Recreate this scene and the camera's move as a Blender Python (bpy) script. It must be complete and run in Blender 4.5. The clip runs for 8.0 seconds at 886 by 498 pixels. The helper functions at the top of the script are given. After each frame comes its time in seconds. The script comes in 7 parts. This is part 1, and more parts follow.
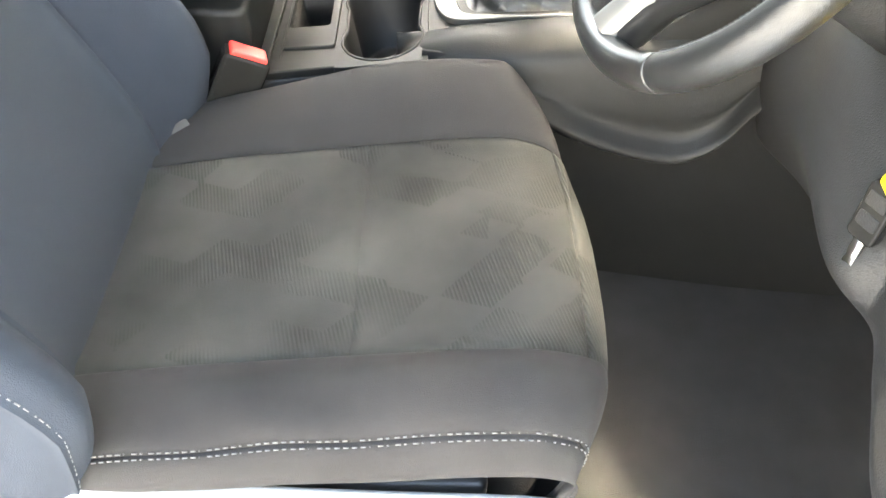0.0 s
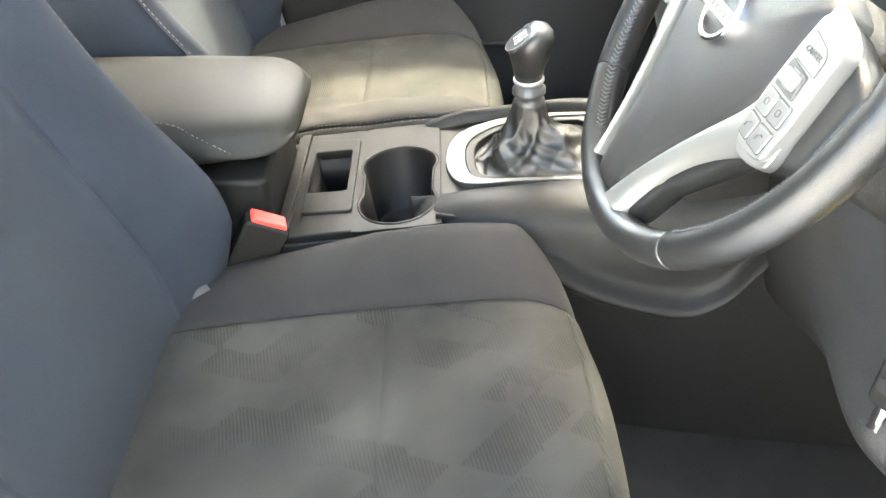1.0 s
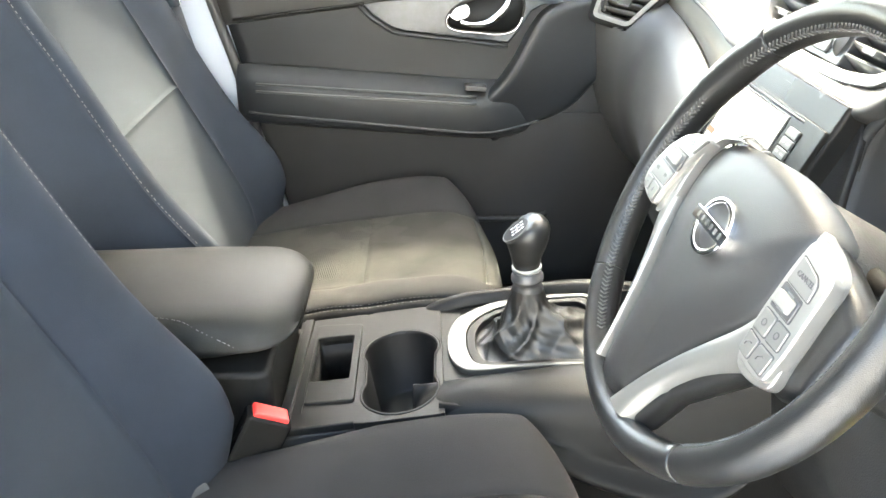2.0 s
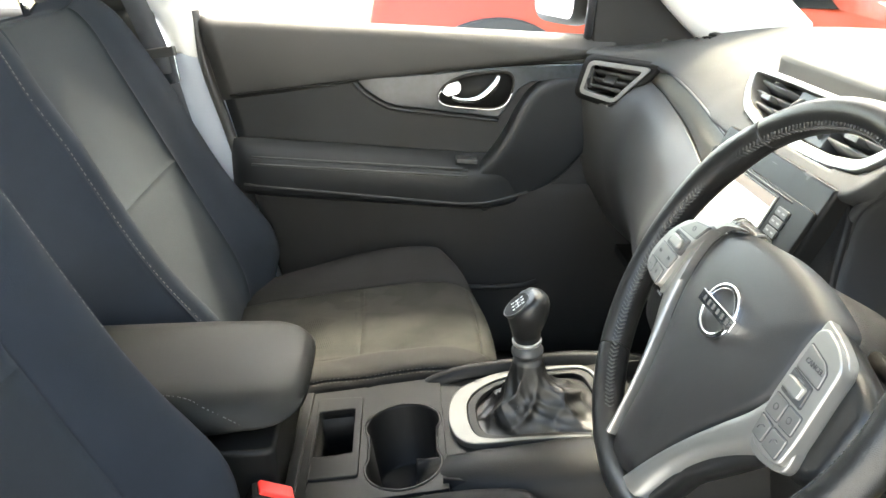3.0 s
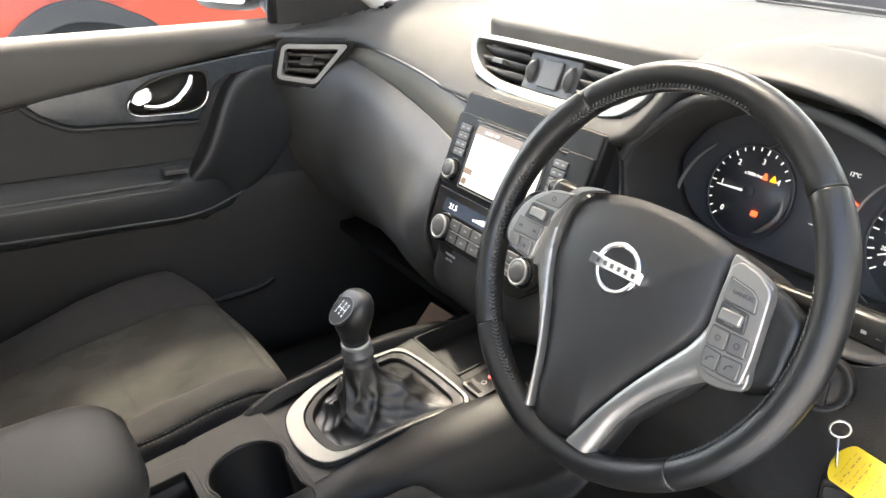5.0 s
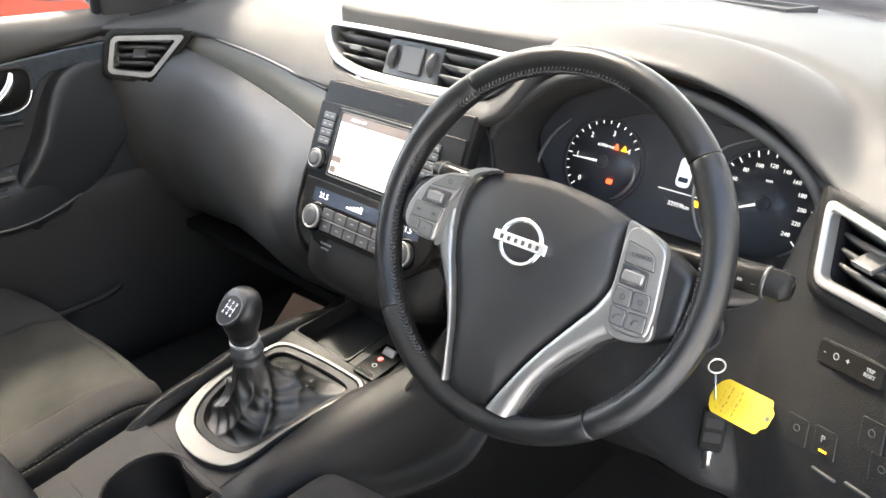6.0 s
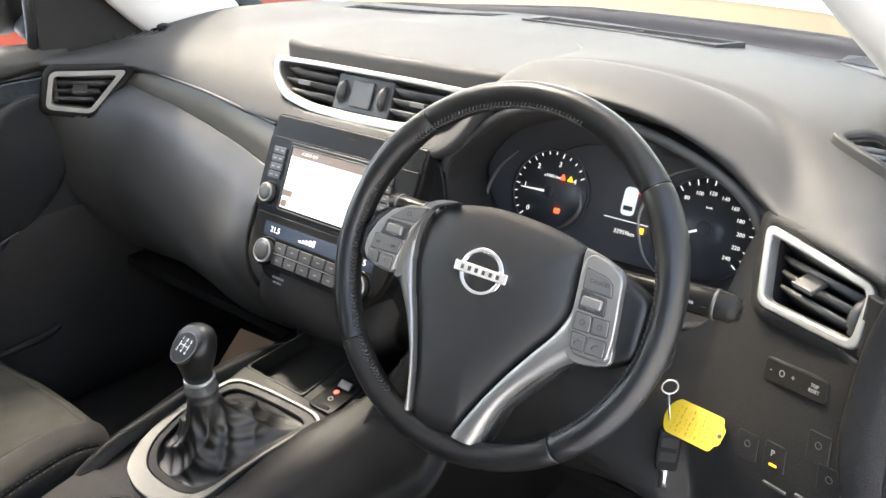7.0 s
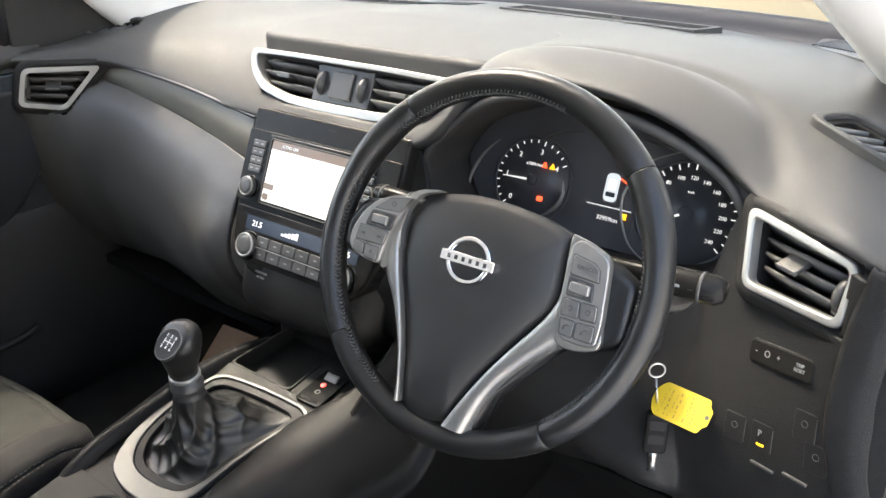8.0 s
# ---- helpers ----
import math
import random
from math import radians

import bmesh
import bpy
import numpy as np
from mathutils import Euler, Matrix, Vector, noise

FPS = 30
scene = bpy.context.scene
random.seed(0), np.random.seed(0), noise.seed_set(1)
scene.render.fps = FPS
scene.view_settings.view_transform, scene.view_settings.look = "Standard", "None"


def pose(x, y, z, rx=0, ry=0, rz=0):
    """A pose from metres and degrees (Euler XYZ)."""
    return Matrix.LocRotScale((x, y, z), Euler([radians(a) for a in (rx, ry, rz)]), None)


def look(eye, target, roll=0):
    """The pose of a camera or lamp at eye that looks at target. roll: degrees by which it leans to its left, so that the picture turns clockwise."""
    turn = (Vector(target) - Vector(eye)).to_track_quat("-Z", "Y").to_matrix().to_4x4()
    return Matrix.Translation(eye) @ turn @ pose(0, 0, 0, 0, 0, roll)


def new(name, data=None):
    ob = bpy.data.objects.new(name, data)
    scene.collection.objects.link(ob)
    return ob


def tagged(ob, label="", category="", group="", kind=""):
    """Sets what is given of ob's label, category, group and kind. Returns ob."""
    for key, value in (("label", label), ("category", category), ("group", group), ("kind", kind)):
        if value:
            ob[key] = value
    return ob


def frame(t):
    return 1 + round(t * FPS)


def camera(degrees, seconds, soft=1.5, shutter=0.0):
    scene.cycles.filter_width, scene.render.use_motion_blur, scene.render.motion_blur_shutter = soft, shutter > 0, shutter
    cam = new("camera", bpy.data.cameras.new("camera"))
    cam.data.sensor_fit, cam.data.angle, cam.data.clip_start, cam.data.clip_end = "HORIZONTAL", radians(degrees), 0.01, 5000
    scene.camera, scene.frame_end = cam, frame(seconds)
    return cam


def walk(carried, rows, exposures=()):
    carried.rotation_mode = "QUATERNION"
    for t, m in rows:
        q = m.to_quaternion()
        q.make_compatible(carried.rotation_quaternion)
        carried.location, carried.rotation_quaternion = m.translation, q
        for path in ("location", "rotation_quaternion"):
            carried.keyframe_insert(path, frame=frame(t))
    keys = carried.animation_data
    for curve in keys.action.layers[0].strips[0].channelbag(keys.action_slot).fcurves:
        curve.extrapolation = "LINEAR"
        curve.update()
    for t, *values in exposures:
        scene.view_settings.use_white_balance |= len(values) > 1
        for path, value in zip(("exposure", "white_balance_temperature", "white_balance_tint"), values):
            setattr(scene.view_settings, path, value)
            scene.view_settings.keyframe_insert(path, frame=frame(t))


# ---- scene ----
cam = camera(58.4, 8.0)
PATH = [
    (0, (-0.197, -0.566, 1.228), (-0.139, 0.792, -0.239), 3.1),
    (0.5, (-0.207, -0.562, 1.241), (-0.146, 0.927, -0.093), 2.4),
    (1, (-0.212, -0.554, 1.258), (-0.168, 1.031, 0.039), 1.6),
    (1.5, (-0.216, -0.543, 1.284), (-0.183, 1.16, 0.235), 0.8),
    (2, (-0.22, -0.537, 1.303), (-0.167, 1.248, 0.404), 0.6),
    (2.2, (-0.228, -0.548, 1.313), (-0.157, 1.259, 0.46), 1.2),
    (3.3, (-0.288, -0.55, 1.337), (-0.126, 1.295, 0.581), 0.5),
    (3.5, (-0.33, -0.553, 1.342), (-0.004, 1.268, 0.581), 1.3),
    (4, (-0.398, -0.539, 1.349), (0.254, 1.184, 0.568), 1.1),
    (4.2, (-0.392, -0.523, 1.35), (0.289, 1.182, 0.558), -0.2),
    (5.3, (-0.494, -0.422, 1.371), (0.597, 1.016, 0.51), -1.5),
    (5.5, (-0.509, -0.414, 1.374), (0.65, 0.965, 0.504), -1.2),
    (6, (-0.536, -0.404, 1.379), (0.767, 0.821, 0.483), -0.6),
    (6.5, (-0.553, -0.401, 1.385), (0.821, 0.761, 0.512), -0.1),
    (7, (-0.561, -0.394, 1.386), (0.871, 0.73, 0.559), 0.3),
    (7.5, (-0.563, -0.39, 1.385), (0.888, 0.706, 0.553), -0.3),
    (8, (-0.565, -0.388, 1.383), (0.893, 0.689, 0.537), -0.3),
]
EXPOSURE = [(0, 5.6, 8100, 4), (0.5, 5.75, 7800, 2), (1.0, 5.4, 7700, 3), (2.0, 5.1, 7500, 3), (3.5, 3.7, 7600, 1), (4.0, 3.65, 7700, 6), (5.5, 3.75, 7400, 9), (6.0, 3.8, 7300, 9), (6.5, 3.65, 7200, 9), (8.0, 3.3, 7200, 9)]
walk(cam, [(t, look(eye, target, roll)) for t, eye, target, roll in PATH], EXPOSURE)


# ---------------------------------------------------------------- light
world = bpy.data.worlds.new("world")
scene.world = world
world.use_nodes = True
wn = world.node_tree
sky = wn.nodes.new("ShaderNodeTexSky")
sky.sky_type = "NISHITA"
sky.sun_disc = False
sky.sun_elevation = radians(57)
sky.sun_rotation = radians(18)
sky.air_density = 1.0
sky.dust_density = 3.0
wn.links.new(sky.outputs[0], wn.nodes["Background"].inputs[0])
wn.nodes["Background"].inputs[1].default_value = 0.15
sun_data = bpy.data.lights.new("sun", "SUN")
sun_data.energy, sun_data.angle, sun_data.color = 0.44, radians(4), (1.0, 0.95, 0.86)
sun = new("sun", sun_data)
sun.matrix_world = look((0.20 * 6, 0.62 * 6, 6), (0, 0, 0))


# ---------------------------------------------------------------- materials
def mk(name, color, rough=0.6, metal=0.0, grain=0.0, size=400.0, vary=0.15, vsize=6.0, spec=0.5, coat=0.0, kind="noise", glow=0.0, tint=None):
    m = bpy.data.materials.new(name)
    m.use_nodes = True
    nt = m.node_tree
    b = nt.nodes["Principled BSDF"]
    b.inputs["Roughness"].default_value = rough
    b.inputs["Metallic"].default_value = metal
    b.inputs["Specular IOR Level"].default_value = spec
    b.inputs["Coat Weight"].default_value = coat
    b.inputs["Coat Roughness"].default_value = 0.06
    co = nt.nodes.new("ShaderNodeTexCoord")
    big = nt.nodes.new("ShaderNodeTexNoise")
    big.inputs["Scale"].default_value = vsize
    big.inputs["Detail"].default_value = 6.0
    nt.links.new(co.outputs["Object"], big.inputs["Vector"])
    ramp = nt.nodes.new("ShaderNodeMix")
    ramp.data_type = "RGBA"
    other = tint or tuple(min(1.0, c * (1 + 2 * vary)) for c in color)
    ramp.inputs[6].default_value = (*(c * (1 - vary) for c in color), 1)
    ramp.inputs[7].default_value = (*other, 1)
    nt.links.new(big.outputs["Fac"], ramp.inputs[0])
    nt.links.new(ramp.outputs[2], b.inputs["Base Color"])
    rr = nt.nodes.new("ShaderNodeMapRange")
    rr.inputs[3].default_value, rr.inputs[4].default_value = max(0.02, rough - 0.08), min(1.0, rough + 0.08)
    nt.links.new(big.outputs["Fac"], rr.inputs[0])
    nt.links.new(rr.outputs[0], b.inputs["Roughness"])
    if grain:
        if kind == "leather":
            fine = nt.nodes.new("ShaderNodeTexVoronoi")
            fine.feature = "DISTANCE_TO_EDGE"
            out = fine.outputs["Distance"]
        else:
            fine = nt.nodes.new("ShaderNodeTexNoise")
            fine.inputs["Detail"].default_value = 3.0
            out = fine.outputs["Fac"]
        fine.inputs["Scale"].default_value = size
        nt.links.new(co.outputs["Object"], fine.inputs["Vector"])
        bump = nt.nodes.new("ShaderNodeBump")
        bump.inputs["Strength"].default_value = grain
        bump.inputs["Distance"].default_value = 0.001
        nt.links.new(out, bump.inputs["Height"])
        nt.links.new(bump.outputs[0], b.inputs["Normal"])
    if glow:
        b.inputs["Emission Color"].default_value = (*color, 1)
        b.inputs["Emission Strength"].default_value = glow
    return m


PAD = mk("soft_dash_plastic", (0.045, 0.045, 0.0436), 0.55, grain=0.24, size=700, vary=0.10, kind="leather", spec=0.25)
GLOVEMAT = mk("glovebox_plastic", (0.032, 0.0316, 0.0295), 0.50, grain=0.22, size=700, vary=0.12, kind="leather")
LOWER = mk("hard_dark_plastic", (0.0140, 0.0138, 0.0136), 0.52, grain=0.4, size=420, vary=0.15, kind="leather", spec=0.18)
# colour darkened to hold the shade under the dashboard
FOOTWELL = mk("shaded_footwell_plastic", (0.006, 0.006, 0.0058), 0.6, grain=0.25, size=500, vary=0.2, spec=0.1)
CONSOLE = mk("console_plastic", (0.009, 0.009, 0.0087), 0.46, grain=0.2, size=600, vary=0.2, spec=0.14)
BLACK = mk("plain_black_plastic", (0.034, 0.034, 0.034), 0.42, vary=0.2)
PIANO = mk("gloss_black_plastic", (0.012, 0.0115, 0.0105), 0.24, vary=0.1, spec=0.09)
GLOSS = mk("deep_gloss_black_plastic", (0.005, 0.005, 0.005), 0.12, vary=0.1, spec=0.25)
GREYBTN = mk("dark_grey_buttons", (0.042, 0.042, 0.0405), 0.42, vary=0.1)
SATIN = mk("satin_silver_plastic", (0.29, 0.288, 0.272), 0.34, metal=0.6, grain=0.05, size=900, vary=0.06)
GEARTRIM = mk("brushed_grey_trim", (0.085, 0.085, 0.080), 0.38, metal=0.7, grain=0.05, size=900, vary=0.06)
SPOKE = mk("satin_grey_spoke", (0.25, 0.245, 0.232), 0.36, metal=0.75, grain=0.05, size=900, vary=0.06)
WHEELBTN = mk("grey_wheel_buttons", (0.15, 0.147, 0.14), 0.38, metal=0.6, vary=0.08)
CHROME = mk("chrome", (0.80, 0.80, 0.80), 0.07, metal=1.0, vary=0.03)
LEATHER = mk("black_leather", (0.009, 0.009, 0.0088), 0.31, grain=0.2, size=800, vary=0.25, kind="leather", spec=0.38)
LIDLEATHER = mk("matte_black_leather", (0.0110, 0.0110, 0.0100), 0.56, grain=0.3, size=600, vary=0.2, kind="leather", spec=0.22)
WELL = mk("deep_black_plastic", (0.006, 0.006, 0.006), 0.5, vary=0.2, spec=0.2)
GAITER = mk("soft_black_leather", (0.008, 0.008, 0.0076), 0.36, grain=0.3, size=800, vary=0.25, kind="leather")
AIRBAG = mk("airbag_cover_plastic", (0.0155, 0.0152, 0.0148), 0.46, grain=0.25, size=900, vary=0.12, kind="leather")
DOORSOFT = mk("door_soft_trim", (0.0155, 0.0166, 0.0180), 0.38, grain=0.25, size=600, vary=0.12, kind="leather", spec=0.3)
DOORTOP = mk("door_top_trim", (0.022, 0.0213, 0.0198), 0.5, grain=0.3, size=600, vary=0.12, kind="leather")
LACQUER = mk("dark_patterned_lacquer", (0.021, 0.0255, 0.030), 0.15, metal=0.1, vary=0.5, vsize=90, coat=0.12, spec=0.35)
COWLGREY = mk("black_cowl_rubber", (0.014, 0.014, 0.016), 0.5, grain=0.3, size=300, vary=0.3, vsize=14)
DOORLOW = mk("door_lower_plastic", (0.021, 0.0205, 0.020), 0.6, grain=0.3, size=600, vary=0.2, kind="leather", spec=0.15)
STRIP = mk("grey_olive_strip", (0.11, 0.105, 0.088), 0.36, vary=0.08, spec=0.2)
# backrest cloths hold the blue skylight in their colour; the cushion cloth is neutral
BOLSTER = mk("sky_tinted_charcoal_cloth", (0.0140, 0.0178, 0.0245), 0.9, grain=0.5, size=1100, vary=0.3, vsize=9.0, spec=0.2)
CUSHIONCLOTH = mk("charcoal_cushion_cloth", (0.0132, 0.0126, 0.0125), 0.9, grain=0.5, size=1100, vary=0.45, vsize=7.0, spec=0.2)
DARKCLOTH = mk("sky_tinted_dark_cloth", (0.018, 0.0218, 0.0275), 0.92, grain=0.5, size=1100, vary=0.2, spec=0.2)
BACKCLOTH = mk("sky_tinted_grey_cloth", (0.0205, 0.0250, 0.0300), 0.92, grain=0.5, size=1100, vary=0.25, spec=0.2)
CARPET = mk("black_carpet", (0.020, 0.019, 0.018), 0.97, grain=0.9, size=900, vary=0.35, vsize=18, spec=0.1)
MAT = mk("black_floor_mat", (0.016, 0.0155, 0.0148), 0.95, grain=0.9, size=700, vary=0.55, vsize=7, spec=0.1)
TRIMGREY = mk("light_grey_trim", (0.70, 0.70, 0.68), 0.6, grain=0.2, size=500, vary=0.06)
# grey trim with the blue of the skylight mixed into its colour
SKYTRIM = mk("sky_tinted_grey_trim", (0.42, 0.47, 0.55), 0.55, grain=0.2, size=500, vary=0.06)
BELT = mk("seat_belt_webbing", (0.07, 0.075, 0.085), 0.8, grain=0.4, size=1500, vary=0.1)
BELTPALE = mk("pale_label_cloth", (0.036, 0.036, 0.035), 0.8, grain=0.3, size=1500, vary=0.1)
WHITEPAINT = mk("white_car_paint", (0.66, 0.69, 0.73), 0.3, vary=0.03, coat=0.6)
REDPAINT = mk("red_car_paint", (0.36, 0.040, 0.012), 0.4, vary=0.05, coat=0.15)
ARCHGREY = mk("arch_trim_plastic", (0.030, 0.029, 0.027), 0.7, vary=0.1)
TYRE = mk("tyre_rubber", (0.03, 0.03, 0.03), 0.8, grain=0.3, vary=0.2)
REDBTN = mk("red_button", (0.72, 0.035, 0.03), 0.4, vary=0.08)
YELLOW = mk("yellow_tag_card", (0.46, 0.32, 0.003), 0.5, vary=0.03)
INK = mk("ink", (0.16, 0.11, 0.02), 0.7)
WHITEMARK = mk("white_print", (0.75, 0.75, 0.73), 0.5, vary=0.02)
DIALMARK = mk("lit_white_dial_print", (0.66, 0.68, 0.70), 0.5, glow=0.13)
AMBER = mk("amber_lamp", (1.0, 0.42, 0.02), 0.4, glow=0.32)
SWITCHRED = mk("red_switch_lamp", (0.75, 0.008, 0.010), 0.4, glow=0.10)
REDLAMP = mk("red_lamp", (1.0, 0.08, 0.03), 0.4, glow=0.35)
STEEL = mk("steel", (0.45, 0.44, 0.42), 0.3, metal=1.0, vary=0.15, vsize=60)
THREAD = mk("dark_grey_thread", (0.040, 0.0395, 0.0385), 0.7, vary=0.2)
STITCH = mk("grey_stitching", (0.085, 0.085, 0.084), 0.8, vary=0.1)
CARD = mk("brown_cardboard", (0.36, 0.24, 0.16), 0.85, grain=0.2, vary=0.06)
WALLGREY = mk("pale_wall_paint", (0.55, 0.55, 0.54), 0.8, vary=0.05)
# white of the two unseen light-shaping slabs outside
HELPERWHITE = mk("white_helper_paint", (0.78, 0.77, 0.74), 0.8, vary=0.05)
COVERGREY = mk("pale_seat_cover_plastic", (0.25, 0.25, 0.245), 0.5, grain=0.2, size=500, vary=0.06)
FLOORGREY = mk("showroom_floor", (0.74, 0.77, 0.80), 0.35, vary=0.06, vsize=2)
SCREENLIT = mk("lit_screen", (0.45, 0.45, 0.43), 0.25, glow=0.23, vary=0.02)
SCREENBAR = mk("screen_bar", (0.105, 0.072, 0.048), 0.25, glow=0.05, vary=0.05)
SLAT = mk("grey_vent_slats", (0.085, 0.084, 0.082), 0.4, vary=0.1)
# dark dial plastic, its colour raised to imitate haze over the instruments
DIALFACE = mk("haze_lifted_dial_plastic", (0.072, 0.074, 0.081), 0.3, vary=0.1, spec=0.3)
LCD = mk("blue_grey_display", (0.022, 0.029, 0.042), 0.2, vary=0.1, coat=0.2, glow=0.06)
DIMMARK = mk("dim_grey_print", (0.20, 0.20, 0.195), 0.6, vary=0.05)
SYMBOLGREY = mk("soft_grey_print", (0.22, 0.22, 0.215), 0.6, vary=0.05)
SYMBOL = mk("lit_pale_blue_symbol", (0.42, 0.47, 0.52), 0.5, vary=0.05, glow=0.16)


def glass_mat():
    m = bpy.data.materials.new("clear_glass")
    m.use_nodes = True
    b = m.node_tree.nodes["Principled BSDF"]
    b.inputs["Base Color"].default_value = (0.95, 0.97, 0.96, 1)
    b.inputs["Roughness"].default_value = 0.0
    b.inputs["IOR"].default_value = 1.02
    b.inputs["Transmission Weight"].default_value = 1.0
    return m


GLASS = glass_mat()


def ribbed_cloth():
    """Grey woven cloth with scattered patches of slanting ribs."""
    m = bpy.data.materials.new("woven_seat_cloth")
    m.use_nodes = True
    nt = m.node_tree
    b = nt.nodes["Principled BSDF"]
    b.inputs["Roughness"].default_value = 0.92
    b.inputs["Specular IOR Level"].default_value = 0.15
    co = nt.nodes.new("ShaderNodeTexCoord")
    rot = nt.nodes.new("ShaderNodeMapping")
    rot.inputs["Rotation"].default_value = (0, 0, radians(32))
    rot.inputs["Scale"].default_value = (19, 30, 19)
    nt.links.new(co.outputs["Object"], rot.inputs["Vector"])
    cell = nt.nodes.new("ShaderNodeTexVoronoi")
    cell.distance = "CHEBYCHEV"
    cell.feature = "F1"
    cell.inputs["Randomness"].default_value = 0.35
    cell.inputs["Scale"].default_value = 1.0
    nt.links.new(rot.outputs[0], cell.inputs["Vector"])
    mask = nt.nodes.new("ShaderNodeMapRange")
    mask.inputs[1].default_value, mask.inputs[2].default_value = 0.50, 0.56
    sep = nt.nodes.new("ShaderNodeSeparateColor")
    nt.links.new(cell.outputs["Color"], sep.inputs[0])
    nt.links.new(sep.outputs[0], mask.inputs[0])
    wave = nt.nodes.new("ShaderNodeTexWave")
    wave.bands_direction = "X"
    wave.inputs["Scale"].default_value = 85
    wave.inputs["Distortion"].default_value = 0.4
    spin = nt.nodes.new("ShaderNodeMapping")
    spin.inputs["Rotation"].default_value = (0, 0, radians(-14))
    nt.links.new(co.outputs["Object"], spin.inputs["Vector"])
    nt.links.new(spin.outputs[0], wave.inputs["Vector"])
    wear = nt.nodes.new("ShaderNodeTexNoise")
    wear.inputs["Scale"].default_value = 9
    nt.links.new(co.outputs["Object"], wear.inputs["Vector"])
    worn = nt.nodes.new("ShaderNodeMapRange")
    worn.inputs[1].default_value, worn.inputs[2].default_value = 0.38, 0.56
    nt.links.new(wear.outputs["Fac"], worn.inputs[0])
    shown = nt.nodes.new("ShaderNodeMath")
    shown.operation = "MULTIPLY"
    nt.links.new(mask.outputs[0], shown.inputs[0])
    nt.links.new(worn.outputs[0], shown.inputs[1])
    rib = nt.nodes.new("ShaderNodeMath")
    rib.operation = "MULTIPLY"
    nt.links.new(wave.outputs["Fac"], rib.inputs[0])
    nt.links.new(shown.outputs[0], rib.inputs[1])
    noise_big = nt.nodes.new("ShaderNodeTexNoise")
    noise_big.inputs["Scale"].default_value = 7.5
    noise_big.inputs["Detail"].default_value = 4
    nt.links.new(co.outputs["Object"], noise_big.inputs["Vector"])
    base = nt.nodes.new("ShaderNodeMix")
    base.data_type = "RGBA"
    base.inputs[6].default_value = (0.0130, 0.0129, 0.0120, 1)
    base.inputs[7].default_value = (0.0370, 0.0366, 0.0325, 1)
    spread = nt.nodes.new("ShaderNodeMapRange")
    spread.inputs[1].default_value, spread.inputs[2].default_value = 0.28, 0.72
    nt.links.new(noise_big.outputs["Fac"], spread.inputs[0])
    nt.links.new(spread.outputs[0], base.inputs[0])
    tone = nt.nodes.new("ShaderNodeMix")
    tone.data_type = "RGBA"
    tone.blend_type = "MULTIPLY"
    tone.inputs[7].default_value = (0.55, 0.55, 0.55, 1)
    nt.links.new(rib.outputs[0], tone.inputs[0])
    nt.links.new(base.outputs[2], tone.inputs[6])
    nt.links.new(tone.outputs[2], b.inputs["Base Color"])
    weave = nt.nodes.new("ShaderNodeTexNoise")
    weave.inputs["Scale"].default_value = 1300
    nt.links.new(co.outputs["Object"], weave.inputs["Vector"])
    total = nt.nodes.new("ShaderNodeMath")
    total.operation = "ADD"
    nt.links.new(weave.outputs["Fac"], total.inputs[0])
    nt.links.new(rib.outputs[0], total.inputs[1])
    bump = nt.nodes.new("ShaderNodeBump")
    bump.inputs["Strength"].default_value = 0.5
    bump.inputs["Distance"].default_value = 0.001
    nt.links.new(total.outputs[0], bump.inputs["Height"])
    nt.links.new(bump.outputs[0], b.inputs["Normal"])
    return m


CLOTH = ribbed_cloth()


# ---------------------------------------------------------------- builders
def thing(name, label, category, at=(0, 0, 0), group="", kind=""):
    ob = new(name)
    ob.empty_display_size = 0.05
    ob.matrix_world = Matrix.Translation(at)
    return tagged(ob, label, category, group, kind)


def part(name, bm, material, parent=None, label="", smooth=True, bevel=0.0, solid=0.0, sub=0, angle=40):
    bmesh.ops.recalc_face_normals(bm, faces=bm.faces)
    me = bpy.data.meshes.new(name)
    bm.to_mesh(me)
    bm.free()
    for p in me.polygons:
        p.use_smooth = smooth
    me.materials.append(material)
    ob = new(name, me)
    if parent is not None:
        ob.parent = parent
        if parent.type == "EMPTY":
            ob.matrix_parent_inverse = Matrix.Translation(-parent.matrix_basis.translation)
    if label:
        ob["label"] = label
    if solid:
        mod = ob.modifiers.new("thick", "SOLIDIFY")
        mod.thickness, mod.offset = solid, -1
    if bevel:
        mod = ob.modifiers.new("bevel", "BEVEL")
        mod.width, mod.segments, mod.limit_method, mod.angle_limit = bevel, 3, "ANGLE", radians(angle)
        mod.harden_normals = False
    if sub:
        mod = ob.modifiers.new("sub", "SUBSURF")
        mod.levels = mod.render_levels = sub
    if smooth and bevel:
        wn2 = ob.modifiers.new("normals", "WEIGHTED_NORMAL")
        wn2.keep_sharp = True
    return ob


def spline(pts, n, closed=False):
    """n points along a smooth curve through pts."""
    pts = [np.array(p, float) for p in pts]
    k = len(pts)
    out = []
    spans = k if closed else k - 1
    for i in range(n):
        s = i * spans / (n if closed else n - 1)
        j = min(int(s), spans - 1)
        f = s - j
        g = (lambda q: pts[q % k]) if closed else (lambda q: pts[max(0, min(k - 1, q))])
        a, b, c, d = g(j - 1), g(j), g(j + 1), g(j + 2)
        out.append(0.5 * (2 * b + (c - a) * f + (2 * a - 5 * b + 4 * c - d) * f * f + (3 * b - a - 3 * c + d) * f ** 3))
    return out


